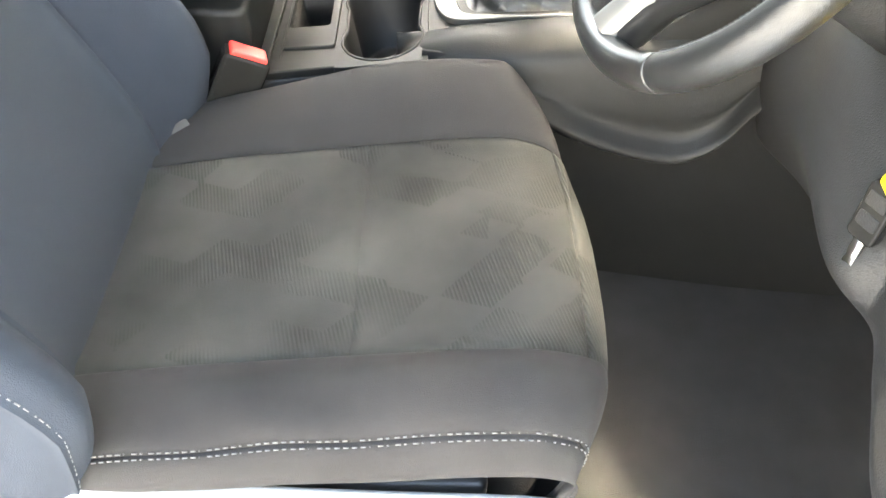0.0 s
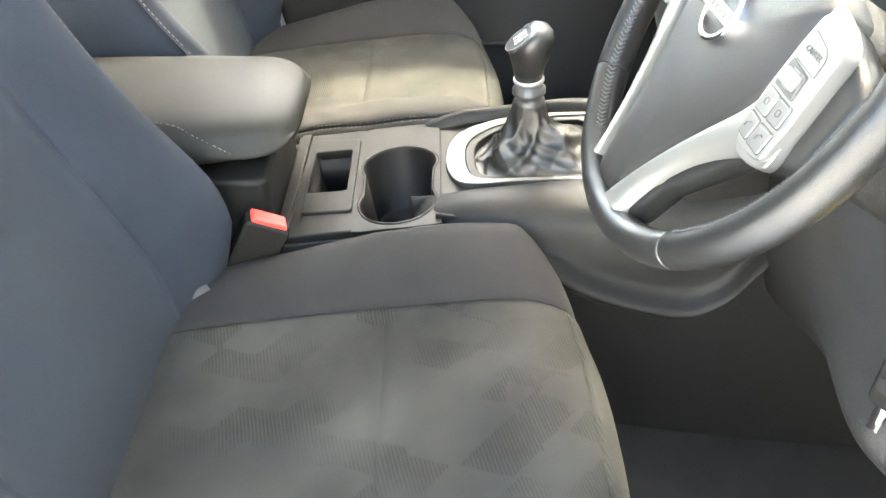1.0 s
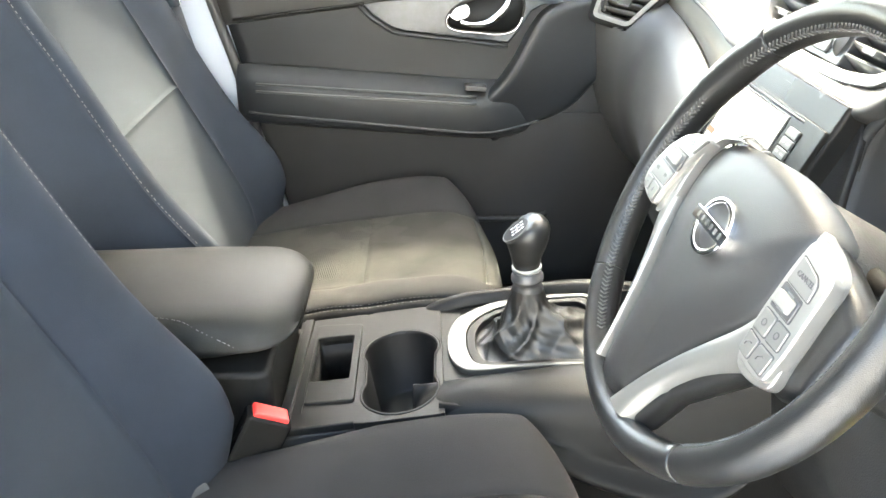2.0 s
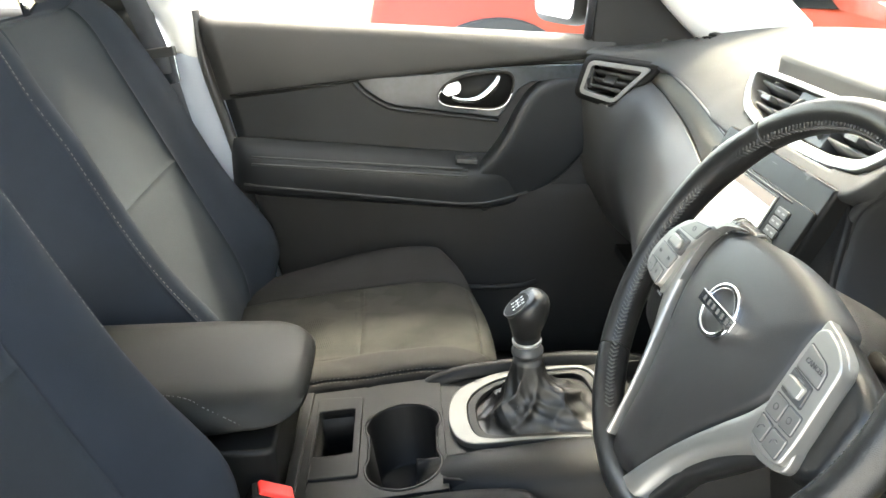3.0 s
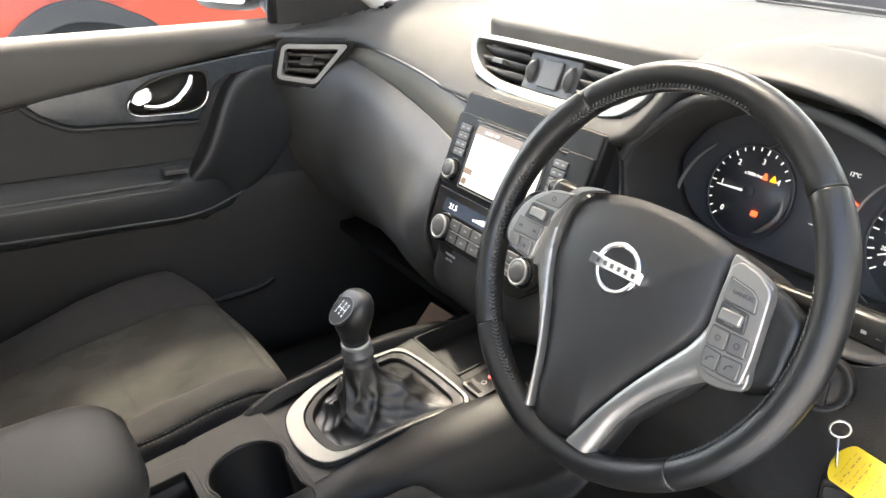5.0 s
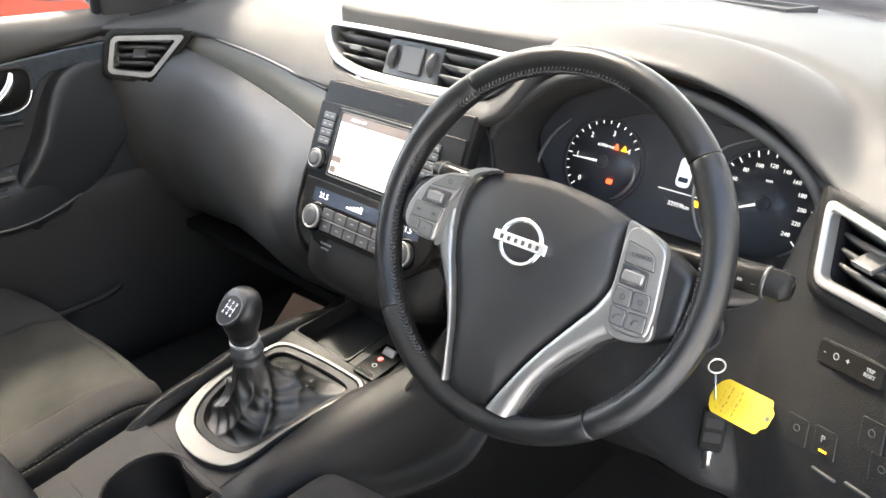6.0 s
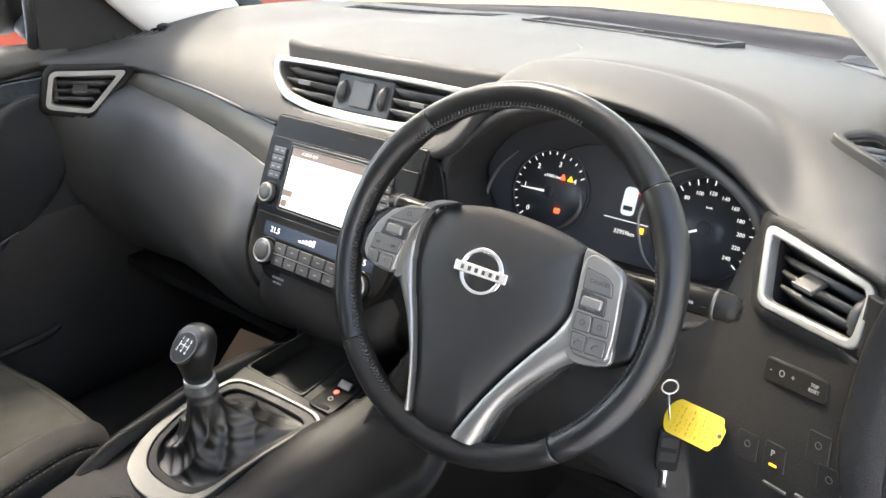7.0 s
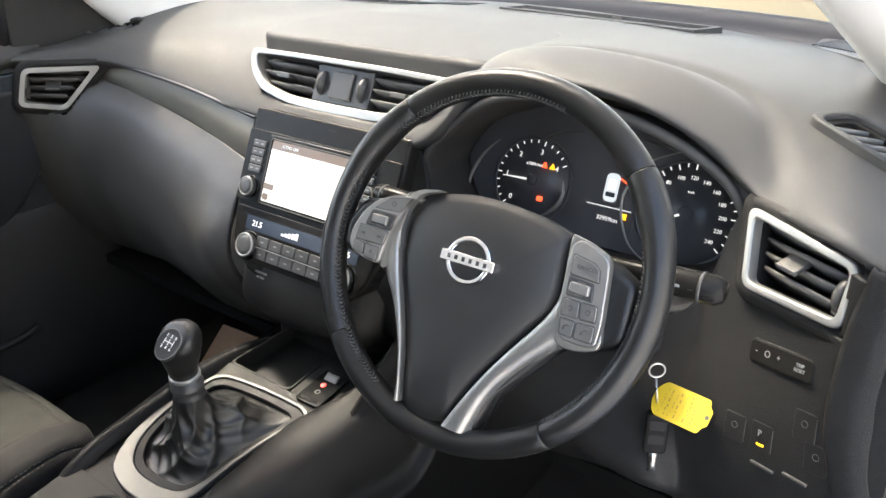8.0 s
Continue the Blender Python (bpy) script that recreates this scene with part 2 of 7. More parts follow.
def sheet(rows, closed_u=False, closed_v=False, caps=False):
    """A mesh over rows of points."""
    bm = bmesh.new()
    vs = [[bm.verts.new(tuple(p)) for p in row] for row in rows]
    nr, nc = len(vs), len(vs[0])
    for i in range(nr if closed_u else nr - 1):
        for j in range(nc if closed_v else nc - 1):
            bm.faces.new((vs[i][j], vs[i][(j + 1) % nc], vs[(i + 1) % nr][(j + 1) % nc], vs[(i + 1) % nr][j]))
    if caps:
        bm.faces.new(vs[0])
        bm.faces.new(vs[-1])
    return bm


def skin(rows, nu, nv):
    """A smooth sheet through rows of control points."""
    fine = [spline(r, nv) for r in rows]
    cols = [spline([r[j] for r in fine], nu) for j in range(nv)]
    return sheet([[cols[j][i] for j in range(nv)] for i in range(nu)])


def frame_at(origin, right, up):
    r, u = Vector(right).normalized(), Vector(up).normalized()
    w = r.cross(u).normalized()
    u = w.cross(r)
    m = Matrix.Identity(4)
    m.col[0], m.col[1], m.col[2], m.col[3] = (*r, 0), (*u, 0), (*w, 0), (*origin, 1)
    return m


def prism(m, outline, w0, w1, bm=None):
    """Outline in the plane of m, from w0 to w1 along its third axis."""
    bm = bm or bmesh.new()
    a = [bm.verts.new(m @ Vector((u, v, w0))) for u, v in outline]
    b = [bm.verts.new(m @ Vector((u, v, w1))) for u, v in outline]
    n = len(a)
    bm.faces.new(a[::-1])
    bm.faces.new(b)
    for i in range(n):
        bm.faces.new((a[i], a[(i + 1) % n], b[(i + 1) % n], b[i]))
    return bm


def ring(m, outer, inner, w0, w1, bm=None):
    """A frame between two outlines of equal count."""
    bm = bm or bmesh.new()
    sets = [[bm.verts.new(m @ Vector((u, v, w))) for u, v in o] for o, w in ((outer, w0), (outer, w1), (inner, w1), (inner, w0))]
    n = len(outer)
    for k in range(4):
        for i in range(n):
            bm.faces.new((sets[k][i], sets[k][(i + 1) % n], sets[(k + 1) % 4][(i + 1) % n], sets[(k + 1) % 4][i]))
    return bm


def rect(u0, u1, v0, v1):
    return [(u0, v0), (u1, v0), (u1, v1), (u0, v1)]


def rounded(poly, r, n=5):
    """A polygon with its corners rounded."""
    out = []
    k = len(poly)
    for i in range(k):
        p, a, b = Vector(poly[i]), Vector(poly[i - 1]), Vector(poly[(i + 1) % k])
        rr = min(r, (a - p).length * 0.45, (b - p).length * 0.45)
        p0, p1 = p + (a - p).normalized() * rr, p + (b - p).normalized() * rr
        for j in range(n + 1):
            f = j / n
            q = p0 * (1 - f) ** 2 + p * 2 * f * (1 - f) + p1 * f * f
            out.append((q.x, q.y))
    return out


def circle(r, n=32, cx=0.0, cy=0.0, squash=1.0):
    return [(cx + r * math.cos(2 * math.pi * i / n), cy + squash * r * math.sin(2 * math.pi * i / n)) for i in range(n)]


def box(x0, x1, y0, y1, z0, z1, bm=None):
    return prism(Matrix.Identity(4), rect(x0, x1, y0, y1), z0, z1, bm)


def tube(path, radius, n=10, closed=False, bm=None):
    """A round bar along points; radius may be a list."""
    pts = [Vector(p) for p in path]
    k = len(pts)
    bm = bm or bmesh.new()
    rings = []
    side = None
    for i, p in enumerate(pts):
        a = pts[(i - 1) % k] if closed or i else pts[i]
        b = pts[(i + 1) % k] if closed or i < k - 1 else pts[i]
        t = (b - a).normalized()
        if side is None:
            side = t.orthogonal().normalized()
        side = (side - t * side.dot(t)).normalized()
        o = t.cross(side)
        r = radius[i] if isinstance(radius, (list, tuple)) else radius
        rings.append([bm.verts.new(p + r * (math.cos(2 * math.pi * j / n) * side + math.sin(2 * math.pi * j / n) * o)) for j in range(n)])
    for i in range(k if closed else k - 1):
        for j in range(n):
            bm.faces.new((rings[i][j], rings[i][(j + 1) % n], rings[(i + 1) % k][(j + 1) % n], rings[(i + 1) % k][j]))
    if not closed:
        bm.faces.new(rings[0][::-1])
        bm.faces.new(rings[-1])
    return bm


def lathe(m, profile, n=32, bm=None):
    """Turned body: (radius, height) along the third axis of m."""
    bm = bm or bmesh.new()
    rows = [[bm.verts.new(m @ Vector((r * math.cos(2 * math.pi * i / n), r * math.sin(2 * math.pi * i / n), w))) for i in range(n)] for r, w in profile]
    for a, b in zip(rows, rows[1:]):
        for i in range(n):
            bm.faces.new((a[i], a[(i + 1) % n], b[(i + 1) % n], b[i]))
    bm.faces.new(rows[0][::-1])
    bm.faces.new(rows[-1])
    return bm


def stitches(path, length=0.0045, gap=0.0025, r=0.0006, bm=None):
    """Short thread ends along a curve."""
    bm = bm or bmesh.new()
    pts = [Vector(p) for p in path]
    step, run = length + gap, 0.0
    for a, b in zip(pts, pts[1:]):
        d = (b - a).length
        while run < d:
            p = a + (b - a) * (run / d)
            q = a + (b - a) * min(1.0, (run + length) / d)
            if (q - p).length > 1e-5:
                tube([p, q], r, 4, bm=bm)
            run += step
        run -= d
    return bm


def cut(bm, m, poly, deep=0.06):
    """Takes out the faces that lie inside an outline in the plane of m."""
    inv = m.inverted()
    gone = []
    k = len(poly)
    for f in bm.faces:
        p = inv @ f.calc_center_median()
        if abs(p.z) > deep:
            continue
        inside = False
        for i in range(k):
            (x0, y0), (x1, y1) = poly[i - 1], poly[i]
            if (y0 > p.y) != (y1 > p.y) and p.x < (x1 - x0) * (p.y - y0) / (y1 - y0) + x0:
                inside = not inside
        if inside:
            gone.append(f)
    bmesh.ops.delete(bm, geom=gone, context="FACES")
    return bm


def words(text, m, size, material, parent, name="lettering", depth=0.0003, align="CENTER"):
    """Built-in lettering as a mesh in the plane of m."""
    cu = bpy.data.curves.new(name, "FONT")
    cu.body, cu.size, cu.extrude, cu.resolution_u = text, size, depth, 2
    cu.align_x, cu.align_y = align, "CENTER"
    tmp = bpy.data.objects.new("tmp", cu)
    scene.collection.objects.link(tmp)
    me = bpy.data.meshes.new_from_object(tmp)
    bpy.data.objects.remove(tmp)
    bpy.data.curves.remove(cu)
    bm = bmesh.new()
    bm.from_mesh(me)
    bpy.data.meshes.remove(me)
    bm.transform(m)
    return part(name, bm, material, parent, smooth=False)


def lift(m, u=0.0, v=0.0, w=0.0, turn=0.0):
    return m @ Matrix.Translation((u, v, w)) @ Matrix.Rotation(radians(turn), 4, "Z")


# ---------------------------------------------------------------- the hall outside
bm = bmesh.new()
box(-14, 14, -12, 14, -0.25, 0.0, bm)
tagged(part("ground", bm, FLOORGREY, smooth=False), "pale polished showroom floor", "floor", kind="structure")

# added out of view to hold back low light from the driver's side
tagged(part("wall_1", box(-12, 10, -7.4, -7.2, 0.0, 3.2), WALLGREY, smooth=False), "plain pale wall added out of view", "wall", kind="structure")
# unseen slab, added to cut the sky that reaches the dashboard
tagged(part("sky_blocker", box(1.2, 9.0, -6.0, 9.0, 3.3, 3.45), HELPERWHITE, smooth=False), "unseen pale slab added ahead of the car to limit skylight", "ceiling", kind="structure")
# unseen wall, added to throw fill light into the driver's side
tagged(part("bounce_wall", box(-6.0, 6.0, -3.3, -3.15, 0.0, 2.7), HELPERWHITE, smooth=False), "unseen white wall added to bounce light through the open door", "wall", kind="structure")
tagged(part("wall_2", box(-8.2, -8.0, -7.2, 12, 0.0, 3.2), WALLGREY, smooth=False), "plain pale wall added out of view", "wall", kind="structure")

# ---------------------------------------------------------------- body shell of the car
YC = 0.39


def shell_piece(name, bm, mat, label, **kw):
    ob = tagged(part(name, bm, mat, **kw), label, "car body", kind="structure")
    return ob


# cabin floor
rows = []
for x, z in ((-1.3, 0.36), (-0.75, 0.36), (-0.2, 0.335), (0.3, 0.33), (0.55, 0.36), (0.72, 0.47), (0.85, 0.62), (0.92, 0.95), (0.92, 1.12)):
    rows.append([(x, y, z) for y in (-0.42, -0.2, 0.0, 0.27, 0.55, 0.9, 1.22)])
shell_piece("floor", skin(rows, 40, 30), CARPET, "worn black carpet on the cabin floor", solid=0.03)
# sill under the driver's door
sill_rows = []
for x in (-1.0, -0.6, -0.2, 0.2, 0.45):
    sill_rows.append([(x, y, z) for y, z in ((-0.36, 0.36), (-0.37, 0.44), (-0.40, 0.455), (-0.45, 0.45), (-0.50, 0.44), (-0.53, 0.40), (-0.53, 0.28))])
shell_piece("trim_sill", skin(sill_rows, 12, 24), WHITEPAINT, "white painted door sill", solid=0.02)
# sill scuff seal
tagged(part("trim_seal", tube([(-1.0, -0.385, 0.462), (-0.5, -0.385, 0.462), (0.1, -0.385, 0.462), (0.45, -0.37, 0.5)], 0.009), BLACK), "black rubber door seal along the sill", "seal", kind="structure")
# roof, rear wall, pillars
roof_rows = []
for x, z in ((-1.9, 1.58), (-1.2, 1.66), (-0.5, 1.67), (0.0, 1.63), (0.15, 1.595)):
    roof_rows.append([(x, y, z - 0.10 * abs((y - YC) / 0.7) ** 4) for y in (-0.25, -0.1, 0.1, 0.4, 0.7, 0.9, 1.05)])
shell_piece("ceiling", skin(roof_rows, 14, 20), TRIMGREY, "light grey cloth headlining", solid=0.03)
bm = box(-1.95, -1.90, -0.5, 1.3, 0.3, 1.7)
shell_piece("wall_rear", bm, BLACK, "dark closed rear of the cabin", smooth=False)


def pillar(name, path, w, d, label, mat):
    """A trim pillar: oval section along a curve."""
    pts = spline(path, 14)
    rows = []
    for i, p in enumerate(pts):
        t = Vector(pts[min(i + 1, 13)]) - Vector(pts[max(i - 1, 0)])
        t.normalize()
        side = Vector((0, 1, 0)).cross(t).normalized()
        up = t.cross(side)
        rows.append([tuple(Vector(p) + side * w * math.cos(a) + up * d * math.sin(a)) for a in np.linspace(0, 2 * math.pi, 17)[:-1]])
    return shell_piece(name, sheet(rows, closed_v=True, caps=True), mat, label)


pillar("trim_pillar_front_far", [(0.56, 1.130, 1.08), (0.48, 1.125, 1.145), (0.385, 1.11, 1.22), (0.275, 1.075, 1.32), (0.13, 1.02, 1.46), (0.0, 0.97, 1.60)], 0.092, 0.03, "pale grey windscreen pillar trim", TRIMGREY)
pillar("trim_pillar_front_near", [(0.80, -0.315, 1.09), (0.68, -0.292, 1.15), (0.46, -0.247, 1.263), (0.24, -0.20, 1.38), (0.02, -0.15, 1.50), (-0.12, -0.12, 1.58)], 0.05, 0.072, "pale grey windscreen pillar trim", TRIMGREY)
rows = [[(x0, 1.145, z), (x0 + 0.01, 1.128, z), ((x0 + x1) / 2, 1.116, z), (x1 - 0.008, 1.124, z), (x1, 1.15, z)] for x0, x1, z in ((-0.705, -0.664, 1.076), (-0.708, -0.663, 1.085), (-0.735, -0.664, 1.15), (-0.755, -0.676, 1.20), (-0.80, -0.72, 1.42), (-0.84, -0.76, 1.60))]
shell_piece("trim_pillar_middle_far", skin([[(p[0], p[1] - max(0, p[2] - 1.2) * 0.28, p[2]) for p in r] for r in rows], 20, 16), TRIMGREY, "pale grey upper middle pillar trim", solid=0.012)
rows = [[(x0, 1.16, z), (x0 + 0.012, 1.136, z), ((x0 + x1) / 2, 1.128, z), (x1 - 0.008, 1.134, z), (x1, 1.16, z)] for x0, x1, z in ((-0.80, -0.56, 0.40), (-0.80, -0.565, 0.60), (-0.79, -0.585, 0.80), (-0.78, -0.612, 0.92), (-0.77, -0.648, 1.03), (-0.765, -0.662, 1.074))]
shell_piece("trim_pillar_lower_far", skin(rows, 20, 16), SKYTRIM, "grey lower middle pillar trim, tinted with blue skylight", solid=0.012)
pillar("trim_pillar_middle_near", [(-0.82, -0.42, 0.40), (-0.84, -0.42, 0.85), (-0.86, -0.38, 1.15), (-0.88, -0.30, 1.40), (-0.9, -0.22, 1.60)], 0.07, 0.03, "pale grey middle pillar trim", TRIMGREY)

# windscreen, its black lower band and the bonnet beyond
def screen_base(y):
    f = (y - YC) / 0.72
    return 1.02 - 0.10 * f * f - 0.20 * f ** 8 - (0.12 * f ** 4 if f > 0 else 0.02 * f ** 4)


ws = []
for y in np.linspace(-0.32, 1.12, 13):
    f = (y - YC) / 0.72
    base = Vector((screen_base(y) + 0.03, y, 1.13))
    top = Vector((0.14 - 0.10 * f * f, YC + (y - YC) * 0.80, 1.61 - 0.02 * f * f))
    ws.append([tuple(base.lerp(top, g)) for g in np.linspace(0, 1, 6)])
glass = shell_piece("window_1", sheet(ws), GLASS, "clear windscreen", solid=0.004)
glass.visible_shadow = False
rows = []
for y in np.linspace(-0.32, 1.12, 25):
    x = screen_base(y)
    h = -0.022 * min(1.0, max(0.0, (y - 0.45) / 0.35))
    rows.append([(x - 0.12, y, 1.090), (x - 0.07, y, 1.105), (x - 0.035, y, 1.122 + h), (x - 0.02, y, 1.145 + h), (x - 0.005, y, 1.158 + h), (x + 0.02, y, 1.160 + h), (x + 0.05, y, 1.145 + h)])
shell_piece("trim_cowl", skin(rows, 60, 24), COWLGREY, "black lower windscreen band with a rubber lip", solid=0.006)
bon = []
for y in np.linspace(-0.45, 1.25, 9):
    f = (y - YC) / 0.85
    bon.append([(1.10 - 0.15 * f * f, y, 1.05), (1.25, y, 1.045 - 0.06 * f * f), (1.6, y, 0.99 - 0.08 * f * f), (1.9, y, 0.88 - 0.08 * f * f), (2.0, y, 0.7)])
shell_piece("bonnet", skin(bon, 16, 16), WHITEPAINT, "white painted bonnet", solid=0.02)

# ---------------------------------------------------------------- dashboard
dash = thing("dashboard", "charcoal soft-touch dashboard with silver-framed air vents", "dashboard", (0.4, 0.4, 0.9))

def quad_frame(tl, tr, br, bl):
    """Plane of four corners and their places in it."""
    tl, tr, br, bl = (Vector(p) for p in (tl, tr, br, bl))
    mid = (tl + tr + br + bl) / 4
    m = frame_at(mid, (tr - tl) + (br - bl), (tl - bl) + (tr - br))
    inv = m.inverted()
    return m, [tuple((inv @ p)[:2]) for p in (bl, br, tr, tl)]


def inset(poly, d):
    k = len(poly)
    out = []
    for i in range(k):
        p, a, b = Vector(poly[i]), Vector(poly[i - 1]), Vector(poly[(i + 1) % k])
        e0, e1 = (p - a).normalized(), (b - p).normalized()
        n0, n1 = Vector((-e0.y, e0.x)), Vector((-e1.y, e1.x))
        q = (n0 + n1) / (1 + n0.dot(n1))
        out.append(tuple(p + q * d))
    return out


LVC = ((0.144, 1.080, 1.075), (0.243, 0.995, 1.073), (0.189, 1.041, 0.998), (0.128, 1.089, 1.010))
RVC = ((0.231, -0.199, 1.076), (0.157, -0.316, 1.071), (0.136, -0.313, 1.017), (0.195, -0.212, 1.006))
LVM, LVP = quad_frame(*LVC)
RVM, RVP = quad_frame(*RVC)
CVM = frame_at((0.270, 0.400, 1.142), (0, -1, 0), (0.43, 0, 0.9)) @ Matrix.Diagonal((0.94, 1, 1, 1))
CV_OUT = [(-0.208, 0.004), (-0.197, -0.030), (-0.165, -0.058), (-0.10, -0.071), (0.0, -0.073), (0.10, -0.071), (0.165, -0.060), (0.197, -0.030), (0.208, 0.004), (0.10, 0.006), (0.0, 0.006), (-0.10, 0.006)]

PADROWS = [
    (1.20, [(0.520, 1.148), (0.430, 1.142), (0.34, 1.124), (0.25, 1.112), (0.16, 1.100), (0.128, 1.088), (0.143, 1.07)]),
    (1.14, [(0.560, 1.142), (0.450, 1.136), (0.34, 1.117), (0.24, 1.102), (0.15, 1.097), (0.120, 1.087), (0.135, 1.07)]),
    (1.06, [(0.720, 1.148), (0.560, 1.147), (0.40, 1.130), (0.29, 1.110), (0.20, 1.102), (0.168, 1.088), (0.19, 1.07)]),
    (0.98, [(0.820, 1.146), (0.620, 1.149), (0.44, 1.135), (0.34, 1.120), (0.275, 1.104), (0.248, 1.083), (0.265, 1.065)]),
    (0.85, [(0.89, 1.140), (0.684, 1.149), (0.50, 1.140), (0.38, 1.130), (0.30, 1.105), (0.256, 1.074), (0.275, 1.058)]),
    (0.70, [(0.945, 1.135), (0.749, 1.148), (0.52, 1.150), (0.39, 1.140), (0.295, 1.108), (0.240, 1.066), (0.262, 1.05)]),
    (0.60, [(0.96, 1.138), (0.789, 1.152), (0.53, 1.156), (0.37, 1.146), (0.285, 1.114), (0.224, 1.062), (0.25, 1.045)]),
    (0.41, [(0.965, 1.138), (0.818, 1.155), (0.53, 1.160), (0.36, 1.150), (0.280, 1.116), (0.215, 1.062), (0.24, 1.043)]),
    (0.24, [(0.930, 1.138), (0.795, 1.157), (0.53, 1.163), (0.37, 1.155), (0.285, 1.120), (0.222, 1.070), (0.245, 1.052)]),
    (0.16, [(0.915, 1.138), (0.767, 1.157), (0.52, 1.168), (0.38, 1.170), (0.300, 1.160), (0.262, 1.140), (0.285, 1.12)]),
    (0.06, [(0.900, 1.136), (0.740, 1.155), (0.51, 1.172), (0.37, 1.178), (0.290, 1.172), (0.248, 1.158), (0.275, 1.14)]),
    (-0.05, [(0.885, 1.132), (0.720, 1.150), (0.49, 1.167), (0.36, 1.172), (0.285, 1.163), (0.246, 1.147), (0.275, 1.13)]),
    (-0.14, [(0.870, 1.133), (0.690, 1.143), (0.46, 1.155), (0.35, 1.152), (0.285, 1.135), (0.252, 1.112), (0.275, 1.095)]),
    (-0.21, [(0.850, 1.131), (0.640, 1.136), (0.43, 1.140), (0.32, 1.128), (0.255, 1.105), (0.225, 1.087), (0.245, 1.07)]),
    (-0.29, [(0.790, 1.126), (0.580, 1.126), (0.38, 1.120), (0.27, 1.111), (0.19, 1.102), (0.158, 1.088), (0.18, 1.07)]),
    (-0.37, [(0.600, 1.105), (0.480, 1.108), (0.32, 1.105), (0.22, 1.100), (0.13, 1.095), (0.100, 1.083), (0.12, 1.065)]),
]
bm = skin([[(x, y, z) for x, z in prof] for y, prof in PADROWS], 300, 110)
# soft crease round the instrument hood
CREASE = [tuple(p[:2]) for p in spline([(0.345, 0.245), (0.40, 0.19), (0.415, 0.10), (0.41, 0.04), (0.400, -0.065), (0.385, -0.122), (0.352, -0.160), (0.30, -0.19), (0.245, -0.212), (0.20, -0.225)], 60)]
HOODIN = CREASE + [(0.15, -0.2), (0.15, 0.22)]
for v in bm.verts:
    if -0.26 < v.co.y < 0.30 and v.co.x < 0.5 and v.co.z > 1.075:
        d = min(math.hypot(v.co.x - x, v.co.y - y) for x, y in CREASE)
        inside = False
        for (x0, y0), (x1, y1) in zip(HOODIN, HOODIN[1:] + HOODIN[:1]):
            if (y0 > v.co.y) != (y1 > v.co.y) and v.co.x < (x1 - x0) * (v.co.y - y0) / (y1 - y0) + x0:
                inside = not inside
        fade = min(1.0, max(0.0, (0.245 - v.co.y) / 0.06)) * min(1.0, max(0.0, (v.co.z - 1.075) / 0.04))
        g = min(1.0, d / 0.075)
        v.co.z += fade * ((0.014 * g * g * (3 - 2 * g) if inside else 0.0) - 0.007 * math.exp(-(d / 0.018) ** 2))
PADV = np.array([tuple(v.co) for v in bm.verts])


def pad_point(x, y):
    """Height and tilt of the pad at a place."""
    d = np.hypot(PADV[:, 0] - x, PADV[:, 1] - y) + 3.0 * np.maximum(0, 1.095 - PADV[:, 2])
    near = PADV[np.argsort(d)[:40]]
    A = np.c_[near[:, 0] - x, near[:, 1] - y, np.ones(len(near))]
    k = np.linalg.lstsq(A, near[:, 2], rcond=None)[0]
    return float(k[2]), Vector((-k[0], -k[1], 1.0)).normalized()


def on_pad(x, y, ang):
    z, nrm = pad_point(x, y)
    a = Vector((math.cos(radians(ang)), math.sin(radians(ang)), 0.0))
    a = (a - nrm * a.dot(nrm)).normalized()
    return frame_at((x, y, z), a, nrm.cross(a))


SLOTS = []
for (xa, y0), (xb, y1) in (((0.755, 0.900), (0.822, 0.545)), ((0.812, 0.450), (0.762, 0.055))):
    m = on_pad((xa + xb) / 2, (y0 + y1) / 2, math.degrees(math.atan2(y1 - y0, xb - xa)))
    w = math.hypot(xb - xa, y1 - y0) / 2
    SLOTS.append((m, [(-w, -0.036), (w - 0.004, -0.036), (w + 0.004, 0.036), (-w, 0.036)]))
    cut(bm, m, SLOTS[-1][1])
GRILLES = [(frame_at((0.352, 1.098, pad_point(0.352, 1.098)[0] + 0.0005), (0.62, -0.72, 0.0), (0.72, 0.62, 0.27)), 0.050, 0.034), (lift(on_pad(0.362, -0.278, 60), 0, 0, 0.009), 0.066, 0.032)]
for m, w, h in GRILLES:
    cut(bm, m, rounded(rect(-w, w, -h, h), 0.02), 0.03)
cut(bm, CVM, [(u * 1.0, v * 1.01) for u, v in CV_OUT])
cut(bm, LVM, inset(LVP, -0.009))
cut(bm, RVM, inset(RVP, -0.005))
part("upper_pad", bm, PAD, dash, solid=0.01)

# raised platform above the centre vents
M = Matrix.Identity(4)
outline = [(0.300, 0.585), (0.345, 0.628), (0.48, 0.645), (0.56, 0.62), (0.585, 0.45), (0.57, 0.22), (0.40, 0.16), (0.315, 0.17), (0.300, 0.25), (0.297, 0.45)]
fine = [tuple(p) for p in spline(outline, 60, True)]
bm = prism(M, fine, 1.12, 1.166)
part("raised_top", bm, PAD, dash, bevel=0.010)

# demister slots by the windscreen: sunk channels with a slim lip
for m, poly in SLOTS:
    slot = part("demister_slot", ring(m, inset(poly, -0.006), inset(poly, 0.003), -0.030, 0.0012), PAD, dash, "slim grey slot lip", bevel=0.001)
    part("slot_floor", prism(m, inset(poly, -0.003), -0.032, -0.005), COWLGREY, slot, smooth=False)

